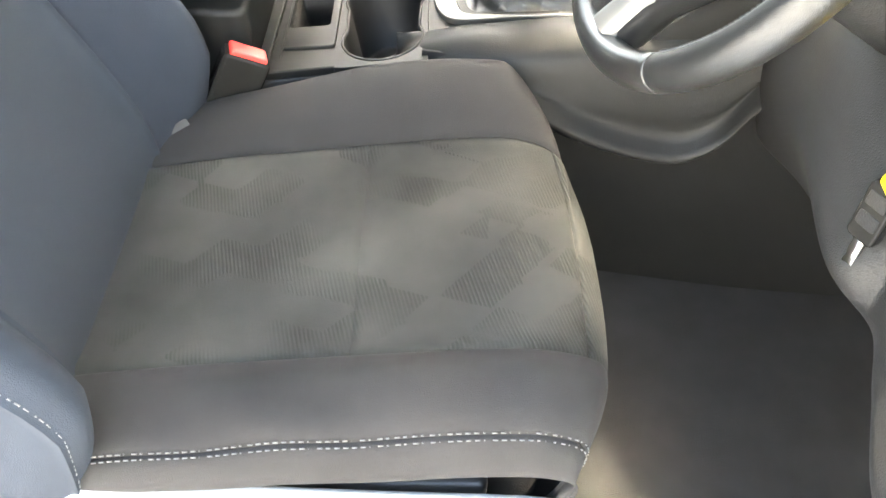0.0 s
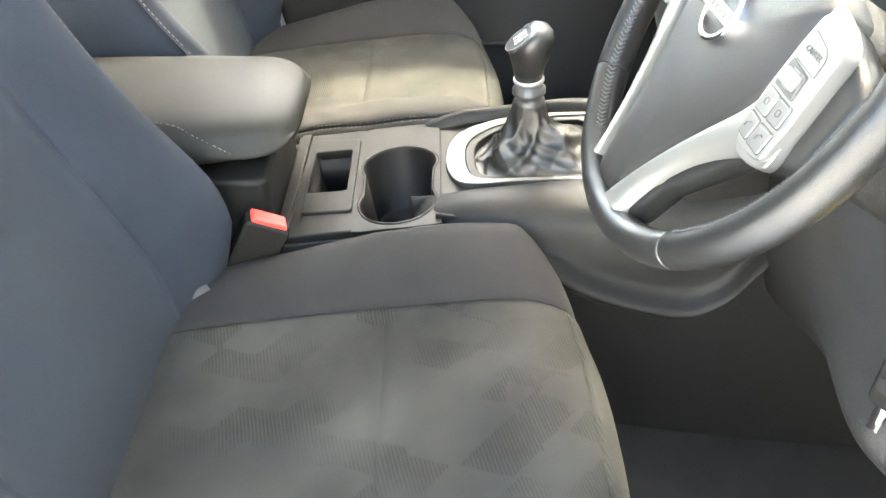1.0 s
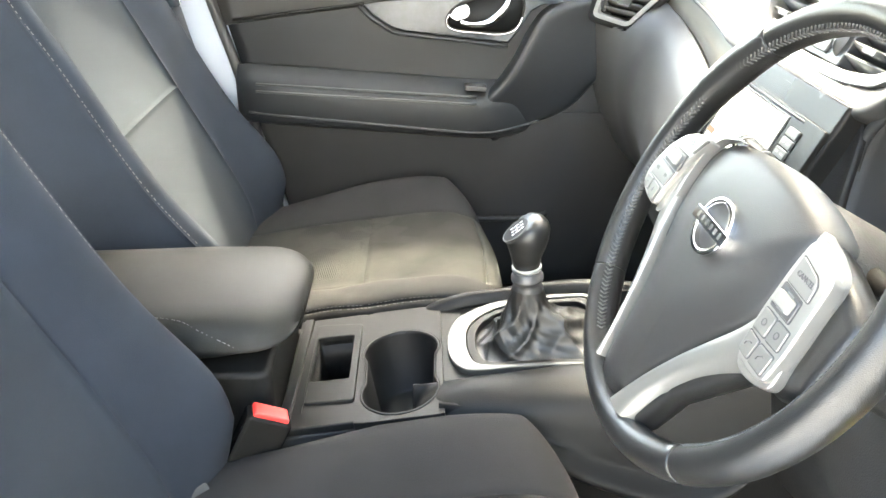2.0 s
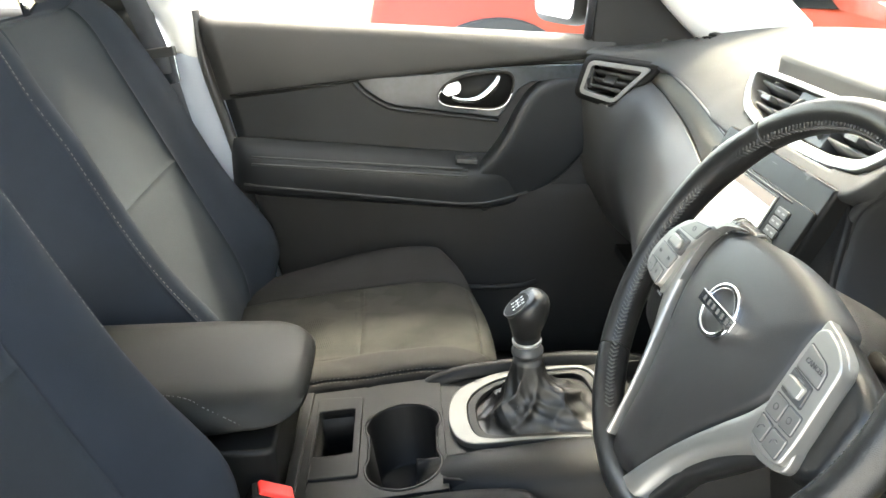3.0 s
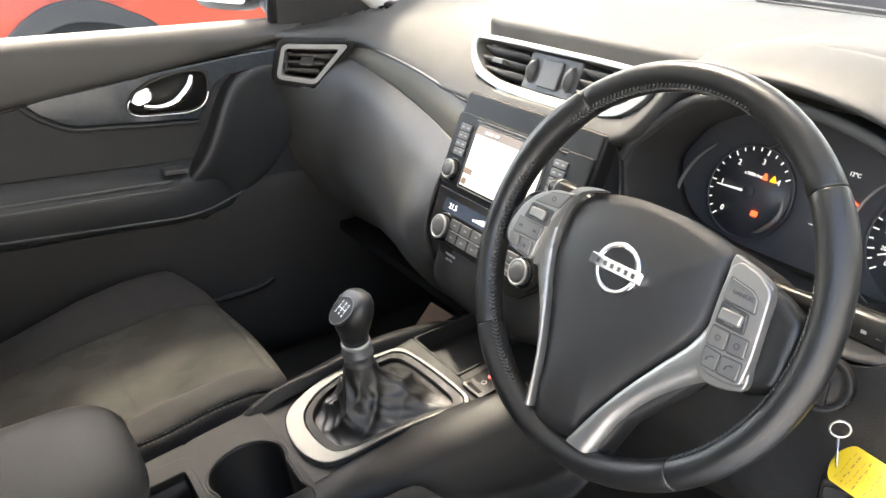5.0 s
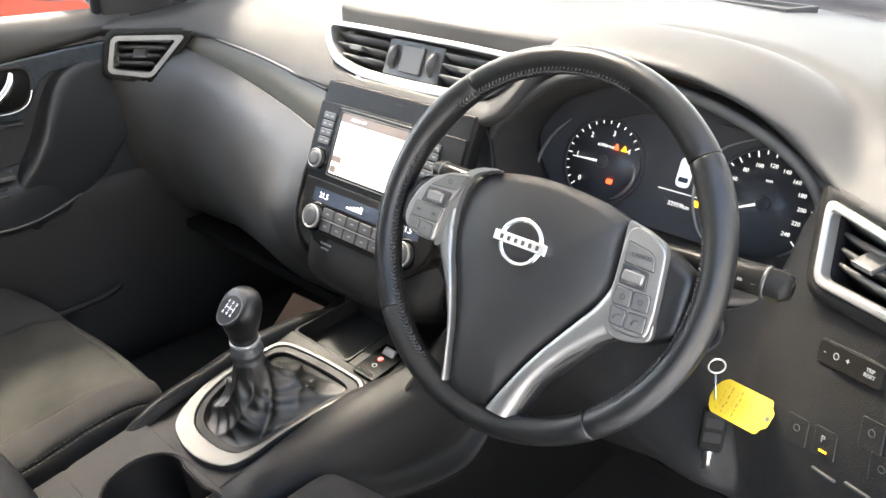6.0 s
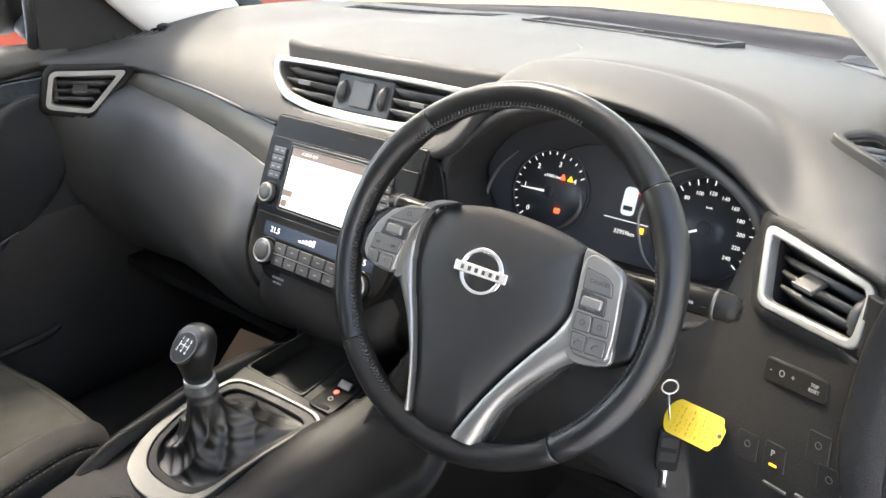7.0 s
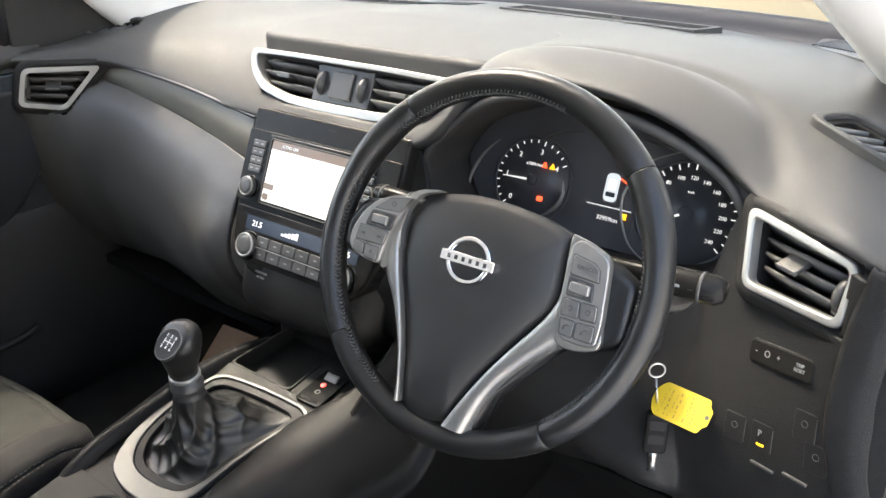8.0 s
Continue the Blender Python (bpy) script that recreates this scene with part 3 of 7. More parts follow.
# side demister grilles sunk into the dash ends
for m, w, h in GRILLES:
    g = part("side_demister", ring(m, rounded(rect(-w - 0.005, w + 0.005, -h - 0.005, h + 0.005), 0.022), rounded(rect(-w + 0.005, w - 0.005, -h + 0.005, h - 0.005), 0.016), -0.020, 0.0015), PAD, dash, "small oval demister outlet", bevel=0.003)
    part("outlet_frame", ring(m, rounded(rect(-w + 0.004, w - 0.004, -h + 0.004, h - 0.004), 0.016), rounded(rect(-w + 0.014, w - 0.014, -h + 0.012, h - 0.012), 0.010), -0.022, -0.005), CONSOLE, g, bevel=0.002)
    part("grille_backing", prism(m, rounded(rect(-w, w, -h, h), 0.018), -0.032, -0.012), WELL, g)
    for k in range(5):
        u = (w - 0.026) * (2 * k / 4 - 1)
        part("slat", prism(lift(m, u, 0, 0, -30), rect(-0.0014, 0.0014, -h + 0.008, h - 0.008), -0.014, -0.007), SLAT, g)

# ribbed tweeter grille in the rear corner of the pad
TW, TWP = quad_frame((0.905, -0.098, 1.137), (0.885, -0.24, 1.137), (0.725, -0.222, 1.137), (0.815, -0.102, 1.137))
tweeter = part("tweeter_grille", prism(TW, rounded(TWP, 0.02), -0.01, 0.002), GREYBTN, dash, "dark ribbed tweeter grille", bevel=0.002)
for k in range(20):
    u = -0.058 + 0.0062 * k
    part("grille_rib", prism(lift(TW, u, 0.0), rect(-0.0016, 0.0016, -0.030 - 0.10 * max(0, u), 0.036), 0.001, 0.0036), BLACK, tweeter, smooth=False)


def side_vent(tl, tr, br, bl, tab_u):
    m, poly = quad_frame(tl, tr, br, bl)
    v = part("side_vent", ring(m, rounded(inset(poly, -0.014), 0.022), rounded(inset(poly, 0.001), 0.012), -0.05, 0.0035), LOWER, dash, "black louvred side air vent in a silver frame")
    outer, inner = rounded(inset(poly, -0.002), 0.014), rounded(inset(poly, 0.0065), 0.008)
    part("silver_frame", ring(m, outer, inner, -0.006, 0.009), SATIN, v, "satin silver surround", bevel=0.0025)
    part("vent_backing", prism(m, rounded(poly, 0.012), -0.05, -0.046), BLACK, v)
    hole = inset(poly, 0.009)
    lo, hi = min(p[1] for p in hole), max(p[1] for p in hole)

    def span(h):
        xs = []
        for i in range(4):
            a, b = hole[i], hole[(i + 1) % 4]
            if (a[1] - h) * (b[1] - h) < 0:
                xs.append(a[0] + (b[0] - a[0]) * (h - a[1]) / (b[1] - a[1]))
        return (min(xs), max(xs)) if len(xs) > 1 else (-0.02, 0.02)

    for k in range(4):
        h = lo + (hi - lo) * (0.12 + 0.25 * k)
        a, b = span(h)
        tilt = lift(m, 0, h, -0.022) @ Matrix.Rotation(radians(-28), 4, "X")
        part("slat", prism(tilt, rect(a + 0.001, b - 0.001, -0.0016, 0.0016), -0.014, 0.017), SLAT, v)
    tm = lift(m, tab_u, (lo + hi) / 2 + 0.002, -0.004) @ Matrix.Rotation(radians(-50), 4, "X")
    tab = part("vent_tab", prism(tm, rounded(rect(-0.013, 0.013, -0.009, 0.011), 0.003), -0.003, 0.003), GREYBTN, v, "small sliding vent tab", bevel=0.002)
    part("tab_lip", prism(tm, rounded(rect(-0.0125, 0.0125, -0.0105, -0.0085), 0.0008), -0.002, 0.0035), SLAT, tab, "pale lip", bevel=0.0006)
    return v, m, poly


LV = side_vent(*LVC, 0.0)
RV = side_vent(*RVC, -0.012)
for v, m, poly in (LV, RV):
    side = -1 if v is LV[0] else 1
    part("wheel_plate", prism(lift(m, side * 0.050, -0.002), rounded(rect(-0.009, 0.009, -0.022, 0.022), 0.004), -0.02, -0.008), BLACK, v, bevel=0.002)
    part("vent_wheel", lathe(lift(m, side * 0.050, -0.002, -0.012) @ Matrix.Rotation(radians(90), 4, "Y"), [(0.018, -0.004), (0.019, 0), (0.018, 0.004)], 24), BLACK, v, "ribbed thumbwheel")

# centre vents
outer = rounded(CV_OUT, 0.03, 5)
inner = [(-0.193, -0.004), (-0.182, -0.026), (-0.156, -0.046), (-0.10, -0.057), (0.0, -0.059), (0.10, -0.057), (0.156, -0.047), (0.182, -0.026), (0.193, -0.004), (0.10, -0.002), (0.0, -0.002), (-0.10, -0.002)]
inner = rounded(inner, 0.03, 5)
cv = part("centre_vent", prism(CVM, [(u * 0.99, v * 0.99) for u, v in outer], -0.05, -0.030), BLACK, dash, "pair of black louvred centre vents in a silver frame")
part("silver_frame", ring(CVM, outer, inner, -0.028, 0.006), SATIN, cv, "satin silver surround", bevel=0.002)
for v0 in (-0.016, -0.031, -0.046):
    for a, b in ((-0.172, -0.062), (0.062, 0.172)):
        trim = 0.0 if v0 > -0.04 else 0.018
        tilt = lift(CVM, 0, v0, -0.014) @ Matrix.Rotation(radians(-22), 4, "X")
        aa, bb = (a + trim, b) if a < 0 else (a, b - trim)
        part("slat", prism(tilt, rect(aa, bb, -0.0014, 0.0014), -0.013, 0.013), SLAT, cv)
for u0 in (-0.118, 0.118):
    part("vent_tab", prism(lift(CVM, u0, -0.030, -0.004), rounded(rect(-0.014, 0.014, -0.004, 0.004), 0.003), -0.01, 0.012), GREYBTN, cv, "small sliding vent tab", bevel=0.0015)
part("hazard_panel", prism(CVM, rounded(rect(-0.058, 0.058, -0.057, -0.003), 0.004), -0.03, -0.004), BLACK, cv, "panel with the hazard switch", bevel=0.002)
part("hazard_switch", prism(CVM, rounded(rect(-0.022, 0.022, -0.050, -0.010), 0.004), -0.01, 0.000), GREYBTN, cv, "square dark hazard switch", bevel=0.002)
for u0 in (-0.042, 0.042):
    part("vent_wheel", lathe(lift(CVM, u0, -0.03, -0.012) @ Matrix.Rotation(radians(90), 4, "Y"), [(0.019, -0.004), (0.020, 0), (0.019, 0.004)], 24), BLACK, cv, "ribbed thumbwheel")

# glossy strip below the passenger's pad, and the padded glovebox face
STRIPTOP = [(0.262, 1.025, 1.074), (0.266, 0.96, 1.073), (0.258, 0.88, 1.072), (0.245, 0.753, 1.068), (0.230, 0.62, 1.058), (0.222, 0.548, 1.052)]
STRIPLOW = [(0.250, 1.025, 1.042), (0.256, 0.96, 1.034), (0.251, 0.88, 1.026), (0.240, 0.753, 1.012), (0.217, 0.62, 0.993), (0.203, 0.548, 0.984)]
part("decor_strip", skin([STRIPTOP, [tuple((Vector(a) + Vector(b)) / 2 + Vector((-0.006, 0, 0.0))) for a, b in zip(STRIPTOP, STRIPLOW)], STRIPLOW], 10, 40), STRIP, dash, "grey gloss decor strip", solid=0.006)
part("strip_joint", tube([tuple(p + np.array([-0.001, 0, -0.002])) for p in spline(STRIPLOW, 40)], 0.003, 8), BLACK, dash)
part("strip_joint", tube([tuple(p + np.array([-0.002, 0, 0.001])) for p in spline(STRIPTOP, 40)], 0.0028, 8), BLACK, dash)
GLOVE = [
    (1.15, [(0.125, 1.02), (0.128, 0.99), (0.135, 0.92), (0.16, 0.82), (0.22, 0.72), (0.31, 0.65)]),
    (1.09, [(0.150, 1.02), (0.150, 0.99), (0.155, 0.92), (0.175, 0.82), (0.23, 0.72), (0.32, 0.65)]),
    (1.03, [(0.235, 1.045), (0.195, 1.00), (0.180, 0.93), (0.190, 0.83), (0.24, 0.72), (0.32, 0.65)]),
    (0.95, [(0.255, 1.032), (0.222, 1.00), (0.200, 0.93), (0.202, 0.83), (0.25, 0.72), (0.32, 0.65)]),
    (0.80, [(0.245, 1.016), (0.208, 0.980), (0.180, 0.90), (0.184, 0.81), (0.235, 0.71), (0.31, 0.645)]),
    (0.66, [(0.227, 0.999), (0.186, 0.950), (0.154, 0.87), (0.158, 0.79), (0.215, 0.70), (0.30, 0.64)]),
    (0.58, [(0.211, 0.988), (0.165, 0.935), (0.128, 0.86), (0.160, 0.78), (0.235, 0.69), (0.295, 0.635)]),
    (0.542, [(0.203, 0.982), (0.160, 0.925), (0.138, 0.85), (0.180, 0.77), (0.250, 0.69), (0.30, 0.635)]),
]
part("glovebox_panel", cut(skin([[(x, y, z) for x, z in prof] for y, prof in GLOVE], 140, 80), LVM, inset(LVP, -0.011)), GLOVEMAT, dash, "dark grained glovebox face", solid=0.01)

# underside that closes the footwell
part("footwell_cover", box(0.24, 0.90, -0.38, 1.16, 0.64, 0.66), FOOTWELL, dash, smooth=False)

# ---------------------------------------------------------------- centre stack
SM = frame_at((0.177, 0.391, 0.983), (0, -1, 0), (0.41, 0, 0.91))
stack_outline = [(-0.150, 0.100), (-0.151, -0.03), (-0.147, -0.070), (-0.130, -0.112), (-0.098, -0.142), (-0.055, -0.155), (0.055, -0.155), (0.098, -0.142), (0.130, -0.112), (0.147, -0.070), (0.151, -0.03), (0.150, 0.100)]
part("control_panel", prism(SM, stack_outline, -0.06, -0.002), PIANO, dash, "gloss black centre stack", bevel=0.006)
radio = thing("head_unit", "touchscreen radio with a lit white screen in the dashboard", "car radio", tuple(SM.translation))
part("fascia", prism(SM, rounded(rect(-0.147, 0.147, -0.043, 0.066), 0.006), -0.004, 0.003), PIANO, radio, bevel=0.002)
part("disc_slot", prism(SM, rounded(rect(-0.10, 0.10, 0.0595, 0.0625), 0.001), 0.002, 0.0036), BLACK, radio)
part("screen_bezel", ring(SM, rounded(rect(-0.097, 0.070, -0.041, 0.0575), 0.003), rounded(rect(-0.0955, 0.0685, -0.0395, 0.056), 0.003), 0.002, 0.0042), BLACK, radio, "slim dark screen bezel")
part("screen", prism(SM, rect(-0.092, 0.065, -0.036, 0.055), 0.002, 0.0042), SCREENLIT, radio, "bright white lit touchscreen", smooth=False)
part("screen_bar", prism(SM, rect(-0.092, 0.065, 0.042, 0.055), 0.0042, 0.0046), SCREENBAR, radio, "brown title bar", smooth=False)
words("AUDIO OFF", lift(SM, -0.055, 0.0485, 0.0048), 0.0065, WHITEMARK, radio)
part("screen_key", prism(SM, rounded(rect(-0.093, -0.072, -0.018, -0.009), 0.002), 0.0042, 0.0046), SCREENBAR, radio, smooth=False)
part("screen_key", prism(SM, rounded(rect(-0.091, -0.079, -0.034, -0.024), 0.004), 0.0042, 0.0046), SCREENBAR, radio, smooth=False)
for side in (-1, 1):
    uc = -0.118 if side < 0 else 0.096
    for k in range(4):
        v0 = 0.045 - 0.0125 * k
        part("button", prism(SM, rounded(rect(uc - 0.013, uc + 0.013, v0 - 0.0052, v0 + 0.0052), 0.002), 0.002, 0.006), GREYBTN, radio, bevel=0.001)
        for d in (-0.006, 0.006):
            part("button_mark", prism(SM, rect(uc + d - 0.003, uc + d + 0.003, v0 - 0.001, v0 + 0.001), 0.006, 0.0063), DIMMARK, radio, smooth=False)


def knob(m, r, h, parent, name="knob"):
    """A turning knob: sunk bezel, ridged skirt, bright ring and flat face."""
    k = part(name, lathe(m, [(r * 0.98, 0), (r * 0.98, h * 0.7), (r * 0.94, h * 0.92), (r * 0.88, h)], 40), BLACK, parent, "round dark knob with a chrome ring")
    part("knob_bezel", lathe(m, [(r * 1.30, -0.002), (r * 1.28, 0.0012), (r * 1.10, 0.0016), (r * 1.04, 0.0005)], 40), GLOSS, k)
    part("chrome_ring", ring(lift(m, 0, 0, h * 0.72), circle(r * 1.03, 40), circle(r * 0.86, 40), 0.0, h * 0.34), SATIN, k, bevel=0.0012)
    part("knob_face", lathe(lift(m, 0, 0, h), [(r * 0.86, -0.002), (r * 0.85, 0.0002), (r * 0.5, 0.0006)], 32), GREYBTN, k)
    for q in range(24):
        part("knob_ridge", prism(m @ Matrix.Rotation(2 * math.pi * q / 24, 4, "Z"), rect(r * 0.95, r * 1.01, -0.0006, 0.0006), 0.001, h * 0.7), BLACK, k, smooth=False)


knob(lift(SM, -0.121, -0.021, 0.003), 0.0140, 0.010, radio)
knob(lift(SM, 0.098, -0.021, 0.003), 0.0140, 0.010, radio)

climate = thing("climate_panel", "gloss black climate control panel with knobs and buttons", "climate control", tuple(lift(SM, 0, -0.1, 0).translation))
part("panel", prism(SM, rounded([(-0.140, -0.050), (-0.133, -0.103), (-0.112, -0.130), (0.112, -0.130), (0.133, -0.103), (0.140, -0.050)][::-1], 0.008), -0.004, 0.003), PIANO, climate, bevel=0.002)
part("display", prism(SM, rect(-0.112, 0.112, -0.083, -0.062), 0.002, 0.0036), LCD, climate, "dark blue temperature display", smooth=False)
words("21.5", lift(SM, -0.088, -0.0725, 0.004), 0.012, DIALMARK, climate)
words("21.5", lift(SM, 0.088, -0.0725, 0.004), 0.012, DIALMARK, climate)
for k in range(5):
    part("fan_mark", prism(SM, rect(-0.036 + 0.007 * k, -0.031 + 0.007 * k, -0.077, -0.074 + 0.0016 * k), 0.0036, 0.0039), DIALMARK, climate, smooth=False)
for side in (-1, 1):
    knob(lift(SM, side * 0.096, -0.106, 0.003), 0.0175, 0.011, climate)
for row in range(2):
    for k in range(6):
        u0 = -0.068 + 0.0272 * k
        v0 = -0.0955 - 0.0185 * row
        part("button", prism(SM, rounded(rect(u0 - 0.0125, u0 + 0.0125, v0 - 0.0075, v0 + 0.0075), 0.002), 0.002, 0.006), GREYBTN, climate, bevel=0.001)
        part("button_mark", prism(SM, rect(u0 - 0.003, u0 + 0.003, v0 - 0.001, v0 + 0.001), 0.006, 0.0063), DIMMARK, climate, smooth=False)
part("chrome_line", prism(SM, rect(-0.082, 0.082, -0.1055, -0.1045), 0.003, 0.0068), SATIN, climate, smooth=False)
words("PASSENGER", lift(SM, -0.062, -0.140, 0.0), 0.0048, DIMMARK, climate)
words("AIR BAG", lift(SM, -0.062, -0.147, 0.0), 0.0048, DIMMARK, climate)

# lower part of the stack down to the console
low_rows = []
for y, dx in ((0.530, 0.06), (0.505, 0.025), (0.46, 0.010), (0.39, 0.005), (0.32, 0.010), (0.275, 0.025), (0.250, 0.06)):
    low_rows.append([(0.135 + dx, y, 0.90), (0.098 + dx, y, 0.82), (0.110 + dx, y, 0.785), (0.160 + dx, y, 0.76), (0.165 + dx, y, 0.70)])
part("stack_base", skin(low_rows, 30, 24), CONSOLE, dash, solid=0.008)

# ---------------------------------------------------------------- driver's side of the dashboard
# binnacle tunnel round the instruments
CM = frame_at((0.405, 0.115, 1.0), (0, -1, 0), (0.34, 0, 0.94))
near_edge = [(0.235, 0.235, 1.005), (0.240, 0.232, 1.050), (0.252, 0.205, 1.085), (0.262, 0.150, 1.128), (0.258, 0.06, 1.148), (0.255, -0.05, 1.137), (0.258, -0.14, 1.100), (0.250, -0.185, 1.055), (0.235, -0.185, 1.000), (0.205, -0.14, 0.945), (0.195, 0.02, 0.930), (0.200, 0.17, 0.945)]
far_edge = [(0.392, 0.270, 0.985), (0.402, 0.262, 1.025), (0.420, 0.225, 1.065), (0.436, 0.14, 1.092), (0.440, 0.06, 1.098), (0.436, -0.04, 1.090), (0.424, -0.12, 1.062), (0.408, -0.150, 1.015), (0.392, -0.145, 0.965), (0.374, -0.10, 0.922), (0.368, 0.07, 0.912), (0.376, 0.22, 0.928)]
a, b = spline(near_edge, 72, True), spline(far_edge, 72, True)
bm = sheet([[tuple(p * (1 - g) + q * g) for p, q in zip(a, b)] for g in np.linspace(0, 1, 10)], closed_v=True)
# the paler pad colour imitates hazy glare inside the tunnel
part("binnacle", bm, PAD, dash, "tunnel round the instruments, greyed for veiling haze", solid=0.004)
part("binnacle_rim", tube([tuple(p) for p in a[:56] if p[2] > 0.998], 0.006, 8), PAD, dash)
# fascia between stack, instruments and door
FASC = [
    (0.265, [(0.245, 1.060), (0.222, 1.02), (0.190, 0.96), (0.168, 0.90), (0.172, 0.84), (0.196, 0.76), (0.215, 0.69), (0.24, 0.64)]),
    (0.235, [(0.240, 1.045), (0.228, 1.01), (0.205, 0.96), (0.180, 0.90), (0.175, 0.84), (0.190, 0.77), (0.205, 0.70), (0.23, 0.64)]),
    (0.17, [(0.205, 0.945), (0.203, 0.935), (0.199, 0.92), (0.190, 0.89), (0.180, 0.84), (0.184, 0.77), (0.193, 0.70), (0.212, 0.64)]),
    (0.02, [(0.200, 0.930), (0.199, 0.92), (0.196, 0.905), (0.188, 0.88), (0.172, 0.85), (0.162, 0.81), (0.164, 0.765), (0.195, 0.70)]),
    (-0.14, [(0.210, 0.945), (0.208, 0.935), (0.204, 0.92), (0.195, 0.89), (0.172, 0.85), (0.150, 0.81), (0.135, 0.770), (0.18, 0.735)]),
    (-0.19, [(0.250, 1.065), (0.232, 1.02), (0.205, 0.96), (0.180, 0.90), (0.160, 0.84), (0.160, 0.79), (0.160, 0.755), (0.18, 0.725)]),
    (-0.26, [(0.190, 1.072), (0.180, 1.02), (0.163, 0.96), (0.146, 0.90), (0.136, 0.84), (0.136, 0.79), (0.136, 0.755), (0.18, 0.725)]),
    (-0.33, [(0.130, 1.072), (0.128, 1.02), (0.120, 0.96), (0.112, 0.90), (0.110, 0.84), (0.110, 0.79), (0.110, 0.755), (0.18, 0.725)]),
    (-0.38, [(0.120, 1.072), (0.118, 1.02), (0.110, 0.96), (0.103, 0.90), (0.102, 0.84), (0.102, 0.79), (0.102, 0.755), (0.18, 0.725)]),
]
fascia_bm = skin([[(x, y, z) for x, z in prof] for y, prof in FASC], 200, 110)
FASCV = [v.co.copy() for v in fascia_bm.verts]
part("fascia_joint", tube([(0.1915, 0.156, 0.712), (0.1925, 0.154, 0.700), (0.203, 0.151, 0.660)], 0.0018, 6), WELL, dash)
part("driver_fascia", cut(fascia_bm, RVM, inset(RVP, -0.005)), LOWER, dash, "dark leather-grained lower fascia", solid=0.008)
# end cap of the dashboard beside the open door
cap = []
for y0, x0, z in ((-0.326, 0.118, 1.086), (-0.320, 0.116, 1.05), (-0.317, 0.113, 1.02), (-0.316, 0.108, 0.98), (-0.317, 0.102, 0.944), (-0.324, 0.098, 0.909), (-0.339, 0.095, 0.863), (-0.350, 0.095, 0.80), (-0.355, 0.10, 0.70), (-0.36, 0.14, 0.58)):
    cap.append([(x0 + 0.030, y0 + 0.002, z), (x0 + 0.006, y0, z), (x0, y0 - 0.008, z), (x0 - 0.002, y0 - 0.03, z), (x0 + 0.012, y0 - 0.06, z), (x0 + 0.06, y0 - 0.075, z), (x0 + 0.25, y0 - 0.078, z)])
part("end_cap", skin(cap, 40, 26), LOWER, dash, "smooth dark dashboard end cap", solid=0.006)

cluster = thing("instrument_cluster", "black instrument cluster with two lit dials", "instrument panel", (0.4, 0.1, 1.0))
part("cluster_face", prism(CM, [(-0.20, -0.09), (0.28, -0.09), (0.28, 0.10), (-0.20, 0.10)], -0.012, -0.008), DIALFACE, cluster, smooth=False)


def dial(u, v, r, labels, a0, a1, needle, size, caption, cv_off):
    m = lift(CM, u, v, -0.004)
    d = part("dial", lathe(m, [(r, -0.006), (r, 0.0)], 56), DIALFACE, cluster, "black round dial with white scale")
    part("dial_ring", ring(m, circle(r + 0.003, 56), circle(r - 0.001, 56), -0.004, 0.001), DIALFACE, d, "thin dark ring")
    n = len(labels)
    for i, t in enumerate(labels):
        a = radians(a0 + (a1 - a0) * i / (n - 1))
        words(t, lift(m, (r * 0.70) * math.cos(a), (r * 0.70) * math.sin(a), 0.0008), size, DIALMARK, d, "numeral")
    ticks = (n - 1) * (4 if n < 6 else 2)
    for i in range(ticks + 1):
        a = a0 + (a1 - a0) * i / ticks
        mm = m @ Matrix.Rotation(radians(a), 4, "Z")
        part("tick", prism(mm, rect(r * (0.86 if i % (ticks // (n - 1)) == 0 else 0.90), r * 0.97, -0.0007, 0.0007), 0.0004, 0.001), DIALMARK, d, smooth=False)
    mm = m @ Matrix.Rotation(radians(needle), 4, "Z")
    part("needle", prism(mm, [(r * 0.12, -0.0016), (r * 0.78, -0.0006), (r * 0.78, 0.0006), (r * 0.12, 0.0016)], 0.003, 0.0045), DIALMARK, d, "white needle", smooth=False)
    part("needle_hub", lathe(m, [(r * 0.15, 0.0), (r * 0.15, 0.003), (r * 0.12, 0.004)], 24), DIALFACE, d)
    if caption:
        words(caption, lift(m, 0, r * cv_off, 0.0008), size * 0.6, DIALMARK, d)


dial(-0.047, -0.020, 0.061, ["0", "1", "2", "3", "4"], 226, 31, 182, 0.0105, "x1000r/min", 0.38)
dial(0.187, -0.018, 0.068, ["0", "20", "40", "60", "80", "100", "120", "140", "160", "180", "200", "220", "240"], 218, -38, 205, 0.0072, "km/h", 0.42)


def cluster_trim(name, pts, w, fat, mat, label):
    """A bright strip that swells in the middle, on the plane of the dials."""
    path = [tuple(CM @ Vector((p[0], p[1], w))) for p in spline(pts, 26)]
    part(name, tube(path, [0.0005 + fat * math.sin(math.pi * k / 25) for k in range(26)], 8), mat, cluster, label)


